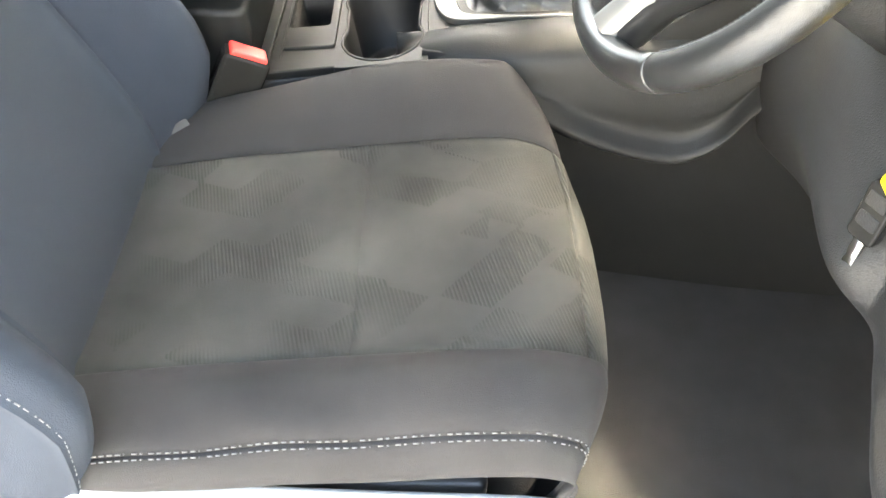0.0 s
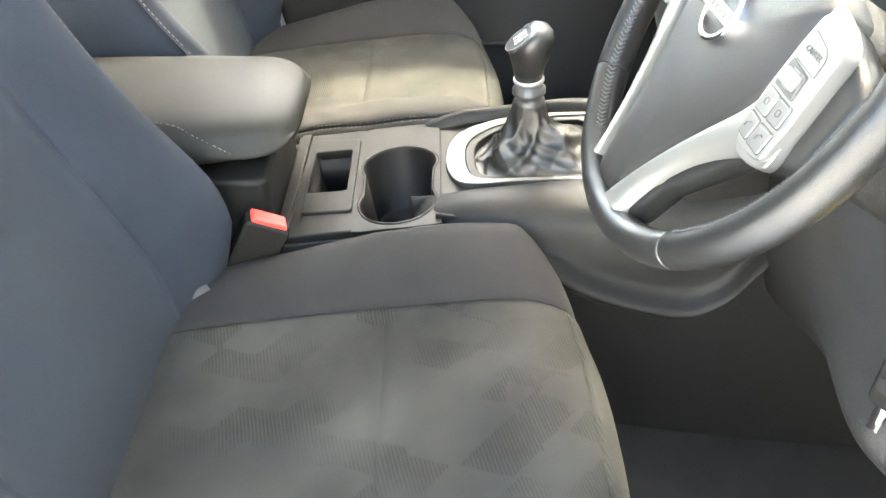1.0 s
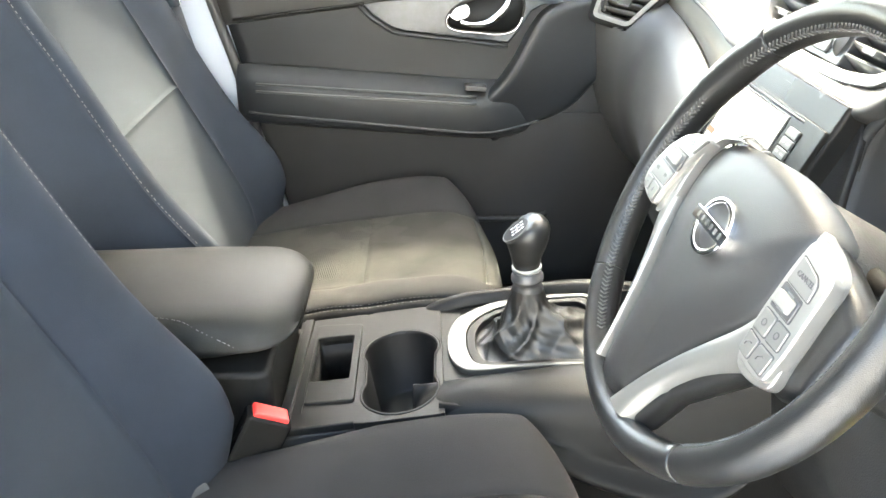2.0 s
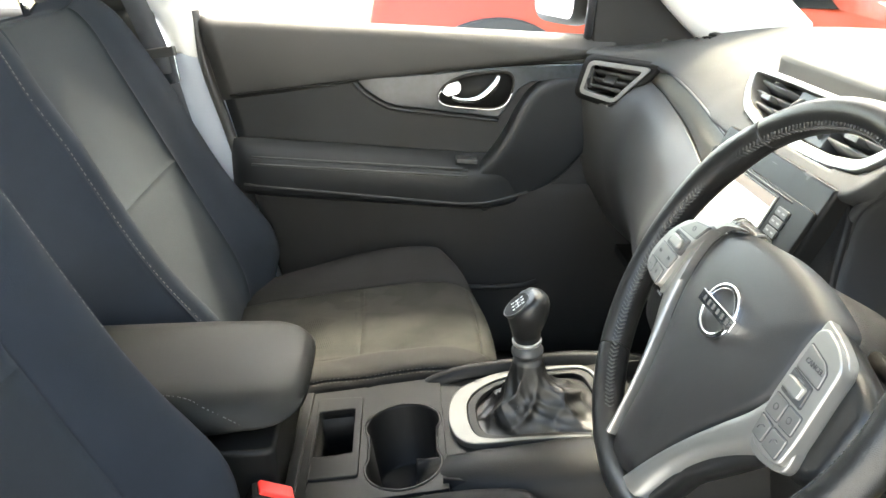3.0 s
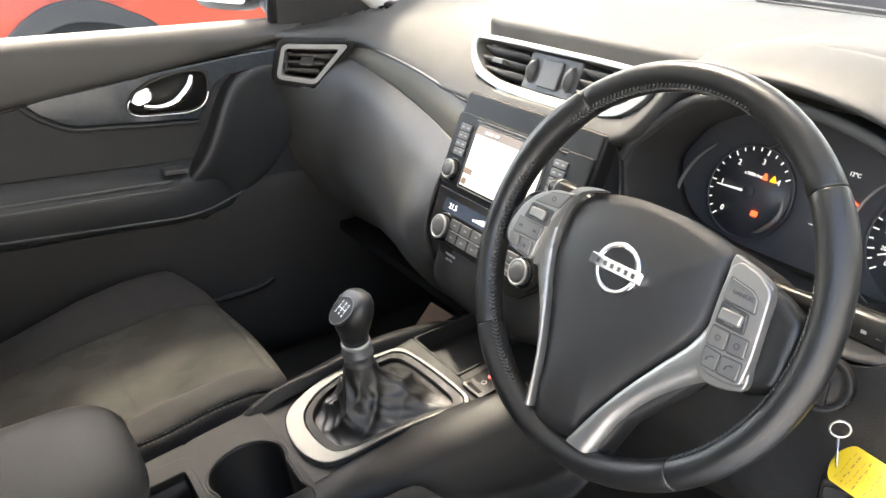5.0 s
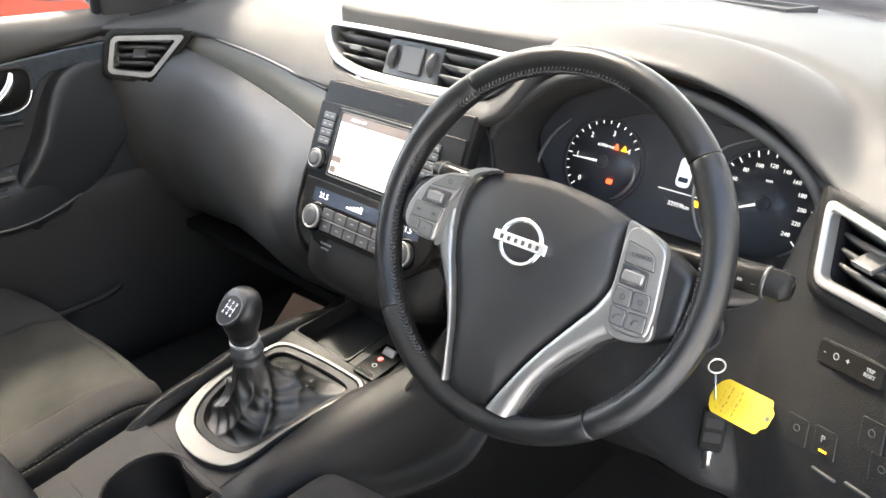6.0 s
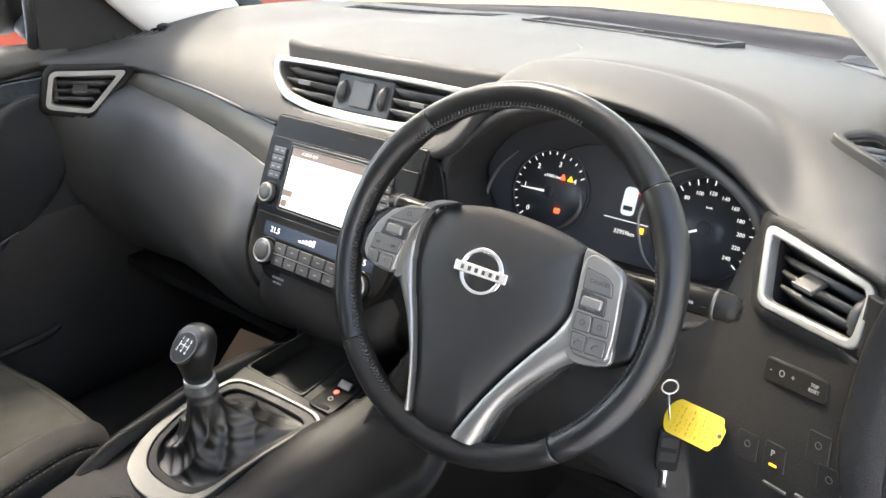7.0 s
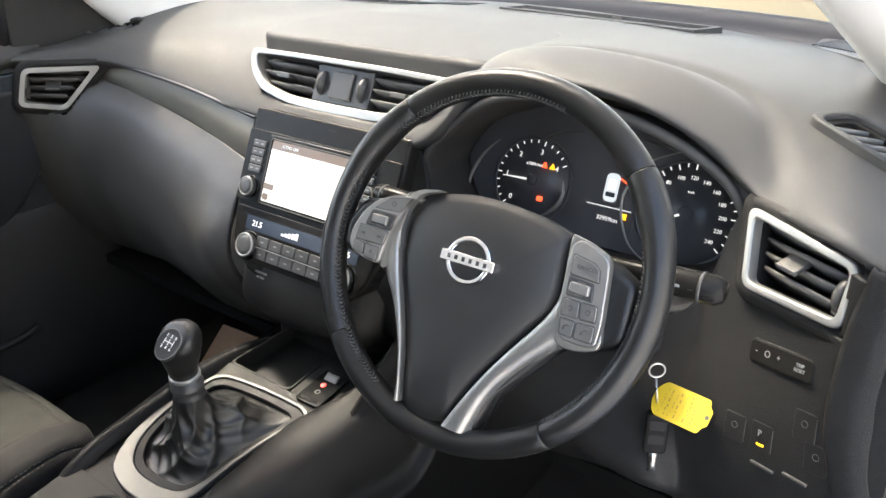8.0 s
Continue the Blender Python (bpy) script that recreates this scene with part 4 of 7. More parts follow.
cluster_trim("dial_rim", [(-0.100, 0.029), (-0.123, 0.003), (-0.137, -0.030), (-0.137, -0.060), (-0.128, -0.075)], 0.02, 0.0021, SATIN, "thin bright rim arc")
cluster_trim("dial_crescent", [(0.009, -0.012), (0.0125, -0.031), (0.007, -0.047), (-0.006, -0.0615), (-0.015, -0.067)], 0.008, 0.0026, SATIN, "bright crescent beside the dial")
cluster_trim("hood_trim", [(-0.046, 0.040), (-0.026, 0.0425), (-0.0145, 0.0497), (0.006, 0.0574), (0.029, 0.0615)], 0.02, 0.0016, GREYBTN, "grey trim strip over the dial")
cluster_trim("hood_trim", [(0.114, 0.0645), (0.133, 0.0651), (0.157, 0.0621), (0.184, 0.0518)], 0.02, 0.0022, GREYBTN, "grey trim strip over the dial")
cluster_trim("dial_rim", [tuple((0.187 + 0.079 * math.cos(radians(q)), -0.018 + 0.079 * math.sin(radians(q)))) for q in (100, 140, 180, 220, 250)], 0.026, 0.0014, SATIN, "thin bright rim arc")
cluster_trim("dial_rim", [tuple((0.187 + 0.074 * math.cos(radians(q)), -0.018 + 0.074 * math.sin(radians(q)))) for q in (20, 0, -25, -50, -75)], 0.004, 0.0012, SATIN, "thin bright rim arc")
info = part("info_display", prism(CM, rect(0.040, 0.118, -0.075, 0.050), -0.0085, -0.0075), DIALFACE, cluster, "dark centre display", smooth=False)
words("12°C", lift(CM, 0.078, 0.038, -0.0055), 0.007, DIALMARK, info)
words("32959km", lift(CM, 0.080, -0.050, -0.0055), 0.0085, DIALMARK, info)
part("display_line", prism(CM, rect(0.045, 0.112, -0.034, -0.0328), -0.006, -0.0055), DIALMARK, info, smooth=False)
part("car_symbol", prism(CM, rounded(rect(0.067, 0.087, -0.026, 0.014), 0.008), -0.006, -0.005), SYMBOL, info, "small pale car symbol", smooth=False)
part("car_symbol_roof", prism(CM, rounded(rect(0.0705, 0.0835, -0.010, 0.006), 0.003), -0.005, -0.0046), DIALMARK, info, smooth=False)
part("car_symbol_glass", prism(CM, rounded(rect(0.070, 0.084, -0.019, -0.0125), 0.002), -0.005, -0.0046), LCD, info, smooth=False)
part("door_mark", prism(lift(CM, 0.093, 0.006, 0, -25), rect(-0.006, 0.006, -0.001, 0.001), -0.006, -0.005), REDLAMP, info, smooth=False)
part("fuel_mark", prism(CM, rect(0.100, 0.107, -0.046, -0.038), -0.006, -0.005), AMBER, info, smooth=False)
part("warning_lamp", prism(CM, [(-0.022, 0.001), (-0.013, 0.001), (-0.0175, 0.009)], -0.003, -0.001), AMBER, cluster, smooth=False)
part("warning_lamp", prism(CM, [(-0.034, 0.001), (-0.026, 0.001), (-0.029, 0.009), (-0.031, 0.009)], -0.003, -0.001), REDLAMP, cluster, smooth=False)
part("brake_lamp", prism(CM, rounded(rect(-0.032, -0.023, -0.048, -0.041), 0.002), -0.003, -0.001), REDLAMP, cluster, smooth=False)

# switch strips beside the wheel
FM = frame_at((0.146, -0.264, 0.966), (-0.033, -0.063, 0.014), (0.30, 0.04, 0.95))
def on_fascia(u, v):
    """Frame on the curved fascia at a place in the plane of FM."""
    inv = FM.inverted()
    loc = np.array([tuple(inv @ p) for p in FASCV])
    near = loc[np.argsort(np.hypot(loc[:, 0] - u, loc[:, 1] - v) + (np.abs(loc[:, 2]) > 0.06) * 9)[:30]]
    k = np.linalg.lstsq(np.c_[near[:, 0] - u, near[:, 1] - v, np.ones(len(near))], near[:, 2], rcond=None)[0]
    nrm = Vector((-k[0], -k[1], 1)).normalized()
    return FM @ frame_at((u, v, float(k[2])), Vector((1, 0, k[0])), nrm.cross(Vector((1, 0, k[0]))))


FT = lift(on_fascia(0.0, -0.004), 0, 0, 0.0065)
trip = thing("trip_switch", "black dimmer and trip reset switch strip", "switch", tuple(FT.translation))
part("switch_surround", prism(FT, rounded(rect(-0.040, 0.040, -0.0125, 0.0125), 0.006), -0.01, 0.003), CONSOLE, trip, bevel=0.002)
part("switch_face", prism(FT, rounded(rect(-0.0385, 0.0385, -0.011, 0.011), 0.005), 0.002, 0.0045), PIANO, trip, bevel=0.001)
words("TRIP", lift(FT, 0.024, 0.0025, 0.0048), 0.0048, SYMBOLGREY, trip)
words("RESET", lift(FT, 0.024, -0.0025, 0.0048), 0.0048, SYMBOLGREY, trip)
words("-", lift(FT, -0.030, 0.001, 0.0048), 0.008, SYMBOLGREY, trip)
words("+", lift(FT, -0.002, 0.001, 0.0048), 0.008, SYMBOLGREY, trip)
part("dimmer_mark", ring(lift(FT, -0.016, 0.001, 0.0045), circle(0.0034, 16), circle(0.0025, 16), 0, 0.0004), SYMBOLGREY, trip, smooth=False)
for k, (du, dv, txt) in enumerate(((-0.041, -0.088, ""), (-0.009, -0.086, "P"), (0.037, -0.056, ""), (0.051, -0.082, ""))):
    fm = lift(on_fascia(du, dv), 0, 0, 0.0078)
    sw = thing("push_switch", "square black push switch in the lower fascia", "switch", tuple(fm.translation), group="fascia switches")
    part("switch_face", prism(fm, rounded(rect(-0.0125, 0.0125, -0.015, 0.015), 0.003), -0.014, 0.0006), LOWER, sw, bevel=0.001)
    part("switch_edge", prism(fm, rect(0.0118, 0.0124, -0.012, 0.012), 0.0, 0.0012), GREYBTN, sw, smooth=False)
    if txt:
        words(txt, lift(fm, -0.002, 0.004, 0.0012), 0.009, DIMMARK, sw)
        part("switch_lamp", prism(fm, rect(-0.004, 0.004, -0.0085, -0.0065), 0.001, 0.0018), AMBER, sw, "small amber lamp", smooth=False)
    else:
        part("switch_mark", ring(lift(fm, 0, 0.003, 0.001), circle(0.0036, 14), circle(0.0030, 14), 0, 0.0004), SLAT, sw, smooth=False)

for du, dv in ((-0.005, -0.114), (0.031, -0.110)):
    fm = lift(on_fascia(du, dv), 0, 0, 0.009, -4)
    part("fuse_lid_lip", prism(fm, rounded(rect(-0.013, 0.013, -0.0013, 0.0013), 0.001), -0.004, 0.002), GREYBTN, dash, "worn lip of the fuse box lid", bevel=0.0006)
# ---------------------------------------------------------------- steering column and stalks
column = thing("steering_column", "black plastic steering column shroud with stalks", "steering column", (0.12, 0.0, 0.95))
WM = frame_at((0.0015, 0.0, 1.0526), (0, -1, 0), (0.5, 0, math.cos(radians(30)))) @ Matrix.Rotation(radians(3.3), 4, "X") @ Matrix.Rotation(radians(2.7), 4, "Y")
rows = []
for w, ru, rv, dv in ((-0.055, 0.062, 0.050, -0.004), (-0.085, 0.070, 0.058, -0.006), (-0.14, 0.074, 0.062, -0.012), (-0.22, 0.070, 0.060, -0.02), (-0.30, 0.06, 0.05, -0.03)):
    rows.append([tuple(WM @ Vector((ru * math.copysign(abs(math.cos(t)) ** 0.7, math.cos(t)), dv + rv * math.copysign(abs(math.sin(t)) ** 0.7, math.sin(t)), w))) for t in np.linspace(0, 2 * math.pi, 41)[:-1]])
part("shroud", sheet(rows, closed_v=True, caps=True), LOWER, column)


def stalk(u, v, w, du, dv, n_end, label, r0=0.008, r1=0.0125):
    a, b = WM @ Vector((u, v, w)), WM @ Vector((u + du, v + dv, w + n_end))
    pts = [tuple(a.lerp(b, g)) for g in (0, 0.3, 0.5, 0.62, 0.8, 0.95, 1.0)]
    ob = part("stalk", tube(pts, [r0, r0, r0 * 1.15, r1 * 0.95, r1, r1, r1 * 0.7], 18), PIANO, column, label)
    ax = (b - a).normalized()
    mm = frame_at(tuple(a.lerp(b, 0.74)), ax, WM.to_3x3() @ Vector((0, 1, 0.3)))
    for k in range(3):
        part("stalk_mark", prism(lift(mm, -0.012 + 0.012 * k, 0, r1 * 0.94), rect(-0.0022, 0.0022, -0.0014, 0.0014), 0, 0.0006), DIMMARK, ob, smooth=False)
    for k in (-0.020, 0.018):
        part("stalk_ring", tube([tuple(mm @ Vector((k, 0, 0))), tuple(mm @ Vector((k + 0.003, 0, 0)))], r1 * 1.03, 18), GREYBTN, ob)


stalk(0.06, 0.029, -0.090, 0.160, 0.004, 0.0, "black wiper stalk with white symbols", r1=0.0145)
stalk(-0.06, 0.035, -0.090, -0.133, 0.002, -0.004, "black light stalk with white symbols")
# ignition lock
IM = frame_at((0.145, -0.122, 0.940), (0.35, -0.9, 0), (0.5, 0, 0.86))
part("ignition_lock", lathe(IM, [(0.020, -0.03), (0.020, 0.004), (0.015, 0.008)], 28), PIANO, column, "round ignition lock")
part("lock_bezel", lathe(IM, [(0.021, 0.002), (0.0235, 0.0045), (0.0255, 0.003), (0.0262, -0.002), (0.027, -0.02)], 32), LOWER, column, "dark round lock bezel")

# ---------------------------------------------------------------- steering wheel
wheel = thing("steering_wheel", "black leather three-spoke steering wheel with silver spokes", "steering wheel", (0.0, 0.0, 1.05))
N = 96


RIM_R, RIM_A, RIM_B, RIM_W = 0.1776, 0.0138, 0.0160, -0.0205


def rim_point(t, a=RIM_A, b=RIM_B, phi=0.0):
    r = RIM_R + a * math.cos(phi)
    return WM @ Vector((r * math.cos(t), r * math.sin(t), RIM_W + b * math.sin(phi)))


def rim_span(t0, t1):
    """A length of rim with a tight leather seam at both ends and thumb swellings beside the spokes."""
    n = max(6, int(N * (t1 - t0) / (2 * math.pi)))
    stops = [t0, t0 + 0.003, t0 + 0.009] + [t0 + (t1 - t0) * i / n for i in range(1, n)] + [t1 - 0.009, t1 - 0.003, t1]
    rows = []
    for i, t in enumerate(stops):
        e = min(i, len(stops) - 1 - i)
        k = (-0.0013, -0.0004, 0.0)[min(e, 2)]
        for c in (radians(30), radians(150)):
            k += 0.0016 * math.exp(-(((t % (2 * math.pi)) - c) / 0.22) ** 2)
        rows.append([tuple(rim_point(t, RIM_A + k, RIM_B + k, p)) for p in np.linspace(0, 2 * math.pi, 25)[:-1]])
    return sheet(rows, closed_v=True, caps=True)


CUTS = [radians(d) for d in (40.6, 131.6, 220.8, 310.3, 400.6)]
for t0, t1 in zip(CUTS, CUTS[1:]):
    part("rim", rim_span(t0 + 0.001, t1 - 0.001), LEATHER, wheel, "black leather rim")
bm = bmesh.new()
for t0, t1 in ((CUTS[1] + 0.35, CUTS[2] + 0.42), (CUTS[0] + 0.55, CUTS[1] + 0.22), (CUTS[3] + 0.03, CUTS[4] - 0.05)):
    n = int((t1 - t0) * 40)
    for i in range(n):
        ta, tb = t0 + (t1 - t0) * i / n, t0 + (t1 - t0) * (i + 0.75) / n
        for pa, pb in ((138, 152), (166, 152)):
            tube([rim_point(ta, RIM_A + 0.0004, RIM_B + 0.0004, radians(pa)), rim_point(tb, RIM_A + 0.0006, RIM_B + 0.0006, radians(pb))], 0.0008, 4, bm=bm)
tagged(part("rim_stitching", bm, THREAD, wheel, "black cross stitching"), kind="stuff")

# airbag cover
PADOUT = [(-0.034, -0.159), (-0.0465, -0.107), (-0.061, -0.064), (-0.078, -0.021), (-0.082, 0.008), (-0.079, 0.030), (-0.070, 0.045), (-0.053, 0.0535), (-0.028, 0.0592), (-0.003, 0.0615), (0.029, 0.0605), (0.060, 0.056), (0.084, 0.049), (0.0915, 0.043), (0.0915, 0.027), (0.094, 0.001), (0.0925, -0.017), (0.0825, -0.037), (0.0665, -0.061), (0.050, -0.0865), (0.034, -0.1145), (0.0205, -0.142), (0.012, -0.160), (-0.010, -0.166)]
fine = [tuple(p) for p in spline(PADOUT, 80, True)]


def domed(m, outline, centre, height, drop, rings_n=9):
    """A cushion over an outline: highest in the middle."""
    rows = []
    for k in range(rings_n):
        f = 1 - k / rings_n
        rows.append([tuple(m @ Vector((centre[0] + (u - centre[0]) * f, centre[1] + (v - centre[1]) * f, height - drop * f ** 4))) for u, v in outline])
    rows.insert(0, [tuple(m @ Vector((u * 0.99, v * 0.99, height - drop - 0.03))) for u, v in outline])
    bm = sheet(rows, closed_v=True)
    bm.verts.ensure_lookup_table()
    n = len(outline)
    bm.faces.new([bm.verts[n * rings_n + i] for i in range(n)])
    return bm


part("airbag_cover", domed(WM, fine, (0.005, -0.02), -0.001, 0.011), AIRBAG, wheel, "charcoal airbag cover with grain")
# plain oval badge of a ring and a bar
part("badge_ring", ring(lift(WM, 0.0014, -0.002, 0.0), circle(0.0245, 48, squash=0.96), circle(0.0195, 48, squash=0.95), -0.004, 0.004), CHROME, wheel, "chrome ring badge", bevel=0.0015)
part("badge_bar", prism(lift(WM, 0.0014, -0.002, 0.0), rounded(rect(-0.0295, 0.0295, -0.0052, 0.0052), 0.001), -0.004, 0.0055), CHROME, wheel, "chrome badge bar", bevel=0.001)
for k in range(6):
    part("badge_mark", prism(lift(WM, -0.0186 + 0.008 * k, -0.002, 0.0055), rect(-0.0017, 0.0017, -0.0022, 0.0022), 0, 0.0003), GREYBTN, wheel, smooth=False)
# hub behind the cover
hub = [(-0.166, 0.004), (-0.150, 0.030), (-0.10, 0.040), (-0.05, 0.048), (0.05, 0.048), (0.105, 0.042), (0.140, 0.032), (0.164, 0.020), (0.166, -0.036), (0.140, -0.050), (0.112, -0.052), (0.06, -0.12), (0.046, -0.166), (-0.040, -0.166), (-0.050, -0.12), (-0.075, -0.055), (-0.115, -0.034), (-0.164, -0.030)]
part("hub", prism(WM, hub, -0.042, -0.0135), LEATHER, wheel, "leather-covered hub arms", bevel=0.011)
# satin spokes: the edge next to the cover lies a little below it
SPL = [(-0.050, 0.0565), (-0.0735, 0.0475), (-0.084, 0.031), (-0.086, 0.008), (-0.0835, -0.012), (-0.0900, -0.030), (-0.1000, -0.033), (-0.0985, -0.002), (-0.094, 0.024), (-0.088, 0.043), (-0.073, 0.053)]
SPR = [(0.094, 0.047), (0.1016, 0.0475), (0.1195, 0.0428), (0.1345, 0.0335), (0.1385, 0.008), (0.1422, -0.0216), (0.1436, -0.045), (0.1124, -0.053), (0.098, -0.038), (0.0970, -0.017), (0.0975, 0.001), (0.095, 0.027)]
ARML = [((-0.086, 0.008), (-0.0985, -0.002)), ((-0.0835, -0.012), (-0.1000, -0.033)), ((-0.0775, -0.033), (-0.095, -0.044)), ((-0.0715, -0.049), (-0.0835, -0.0585)), ((-0.0645, -0.066), (-0.0725, -0.075)), ((-0.0565, -0.088), (-0.0625, -0.094)), ((-0.050, -0.108), (-0.0555, -0.110)), ((-0.0435, -0.134), (-0.0485, -0.136)), ((-0.038, -0.158), (-0.046, -0.158))]
ARMR = [((0.0970, -0.012), (0.130, -0.046)), ((0.088, -0.034), (0.1124, -0.053)), ((0.070, -0.061), (0.0905, -0.074)), ((0.0535, -0.0865), (0.073, -0.094)), ((0.0375, -0.1145), (0.057, -0.119)), ((0.024, -0.142), (0.049, -0.142)), ((0.015, -0.163), (0.044, -0.164))]
for head, arm in ((SPL, ARML), (SPR, ARMR)):
    spoke = part("spoke", prism(WM, [tuple(p) for p in spline(head, 110, True)], -0.0145, -0.0052), SPOKE, wheel, "satin silver spoke", bevel=0.004)
    edge_in, edge_out = spline([p[0] for p in arm], 40), spline([p[1] for p in arm], 40)
    rows = []
    for p, q in zip(edge_in, edge_out):
        rows.append([tuple(WM @ Vector((*(p + (q - p) * g), w))) for g, w in ((0.0, -0.0150), (0.0, -0.0075), (0.06, -0.0050), (0.25, -0.0042), (0.50, -0.0048), (0.66, -0.0062), (0.80, -0.0098), (0.92, -0.0150), (1.0, -0.0220))])
    part("spoke_arm", sheet(rows), SPOKE, spoke, "rounded satin arm")


def button_pad(poly, cells, label):
    p = part("button_pad", prism(WM, rounded(poly, 0.006), -0.012, 0.0004), SPOKE, wheel, label, bevel=0.002)
    for corners, kind in cells:
        part("button_gap", prism(WM, rounded(inset(corners, -0.0008), 0.0022), -0.001, 0.0008), BLACK, p, smooth=False)
        b = part("wheel_button", prism(WM, rounded(corners, 0.0020), 0.0, 0.0018), BLACK if kind == "roller" else WHEELBTN, p, bevel=0.0007)
        n = len(corners)
        cu, cv0 = sum(q[0] for q in corners) / n, sum(q[1] for q in corners) / n
        if kind == "roller":
            part("roller", prism(lift(WM, cu, cv0, 0), rounded(rect(-0.0095, 0.0095, -0.0048, 0.0048), 0.002), 0.0, 0.0052), SPOKE, b, "ridged bright roller", bevel=0.0018)
            for k in (-1, 1):
                part("roller_mark", prism(lift(WM, cu, cv0 + 0.0058 * k, 0.0018), rect(-0.004, 0.004, -0.0005, 0.0005), 0, 0.0003), WHEELBTN, b, smooth=False)
        elif kind in ("-", "+"):
            words(kind, lift(WM, cu, cv0, 0.0020), 0.008, BLACK, b)
        elif kind == "skip":
            for k in (-1, 1):
                for d in (0.0, 0.0026):
                    part("button_mark", prism(lift(WM, cu + k * (0.009 + d), cv0, 0.0018), [(-0.0012 * k, -0.0018), (0.0014 * k, 0.0), (-0.0012 * k, 0.0018)], 0, 0.0003), BLACK, b, smooth=False)
        elif kind == "phone":
            part("button_mark", tube([tuple(WM @ Vector((cu - 0.0028, cv0 - 0.0022, 0.0019))), tuple(WM @ Vector((cu - 0.0026, cv0 + 0.0006, 0.0019))), tuple(WM @ Vector((cu + 0.0006, cv0 + 0.0026, 0.0019))), tuple(WM @ Vector((cu + 0.0028, cv0 + 0.0022, 0.0019)))], 0.0005, 6), BLACK, b)
        elif kind:
            words(kind, lift(WM, cu, cv0, 0.0020), 0.0052, BLACK, b)
        else:
            part("button_mark", ring(lift(WM, cu, cv0, 0.0018), circle(0.0026, 14), circle(0.0018, 14), 0, 0.0003), BLACK, b, smooth=False)


button_pad([(0.105, -0.0345), (0.1105, -0.0455), (0.133, -0.046), (0.1437, -0.042), (0.1437, -0.021), (0.1400, 0.0086), (0.1366, 0.0325), (0.1226, 0.0415), (0.105, 0.0455), (0.0985, 0.0405), (0.0977, 0.0222), (0.1004, -0.0139)],
           [([(0.1041, 0.0135), (0.1317, 0.0123), (0.1294, 0.0234), (0.1232, 0.0278), (0.1030, 0.0315)], "CANCEL"), ([(0.1052, -0.0050), (0.1299, -0.0052), (0.1275, 0.0098), (0.1041, 0.0116)], "roller"), ([(0.1056, -0.0235), (0.1212, -0.0230), (0.1197, -0.0085), (0.1049, -0.0083)], ""), ([(0.1233, -0.0230), (0.1381, -0.0220), (0.1362, -0.0082), (0.1213, -0.0085)], ""), ([(0.1085, -0.0405), (0.1206, -0.0408), (0.1200, -0.0268), (0.1059, -0.0262)], "phone"), ([(0.1227, -0.0408), (0.1396, -0.0403), (0.1387, -0.0260), (0.1222, -0.0268)], "phone")],
           "silver pad of cruise control buttons")
button_pad([(-0.1355, -0.0275), (-0.1183, -0.0315), (-0.1000, -0.0325), (-0.0985, -0.0117), (-0.0955, 0.0072), (-0.0855, 0.028), (-0.0773, 0.0435), (-0.1011, 0.0405), (-0.1203, 0.0315), (-0.1345, 0.0160), (-0.1430, -0.0053), (-0.1425, -0.0186)],
           [([(-0.1190, 0.0232), (-0.0885, 0.0250), (-0.0800, 0.0405), (-0.1035, 0.0360)], ""), ([(-0.1265, 0.0045), (-0.0960, 0.0040), (-0.0930, 0.0200), (-0.1225, 0.0197)], "roller"), ([(-0.1345, -0.0130), (-0.1000, -0.0125), (-0.0975, 0.0016), (-0.1327, 0.0022)], "skip"), ([(-0.1340, -0.0255), (-0.1212, -0.0268), (-0.1225, -0.0156), (-0.1357, -0.0152)], "-"), ([(-0.1190, -0.0285), (-0.1035, -0.0303), (-0.1040, -0.0165), (-0.1204, -0.0158)], "+")],
           "silver pad of audio buttons")

# ---------------------------------------------------------------- keys in the ignition
keys = thing("car_keys", "car key in the ignition with hanging fob", "keys", (0.165, -0.13, 0.9))
part("key_head", prism(lift(IM, 0, -0.002, 0.006), rounded(rect(-0.008, 0.008, -0.018, 0.008), 0.005), -0.004, 0.006), PIANO, keys, "black key head", bevel=0.003)
KR = Vector((0.1385, -0.150, 0.9095))
rm = frame_at(tuple(KR), (0.6, -0.8, 0), (0, 0, 1))
part("key_ring", tube([tuple(rm @ Vector((0.0085 * math.cos(a), 0.0085 * math.sin(a), 0))) for a in np.linspace(0, 2 * math.pi, 25)[:-1]], 0.0011, 8, closed=True), STEEL, keys, "steel split ring")
part("link", tube([tuple(KR + Vector((0, 0, -0.010))), tuple(KR + Vector((-0.006, -0.008, -0.042)))], 0.0013, 8), STEEL, keys)
fm = frame_at((0.131, -0.160, 0.838), (0.45, -0.89, 0.0), (-0.02, -0.03, 1)) @ Matrix.Diagonal((0.88, 0.95, 1, 1))
part("fob", prism(fm, rounded(rect(-0.014, 0.014, -0.028, 0.028), 0.007), -0.006, 0.006), PIANO, keys, "black remote fob", bevel=0.003)
for dv in (0.014, -0.006):
    part("fob_button", prism(fm, rounded(rect(-0.010, 0.010, dv - 0.007, dv + 0.007), 0.003), 0.005, 0.0068), LOWER, keys, bevel=0.001)
blade = [(-0.005, -0.028), (0.005, -0.028), (0.005, -0.066), (0.001, -0.072), (-0.005, -0.067), (-0.0042, -0.060), (-0.0054, -0.055), (-0.0042, -0.048), (-0.0054, -0.042)]
part("key_blade", prism(fm, blade, -0.0013, 0.0013), STEEL, keys, "steel key blade")
tag = thing("key_tag", "yellow card tag on the key ring with handwriting", "key tag", (0.16, -0.15, 0.84))
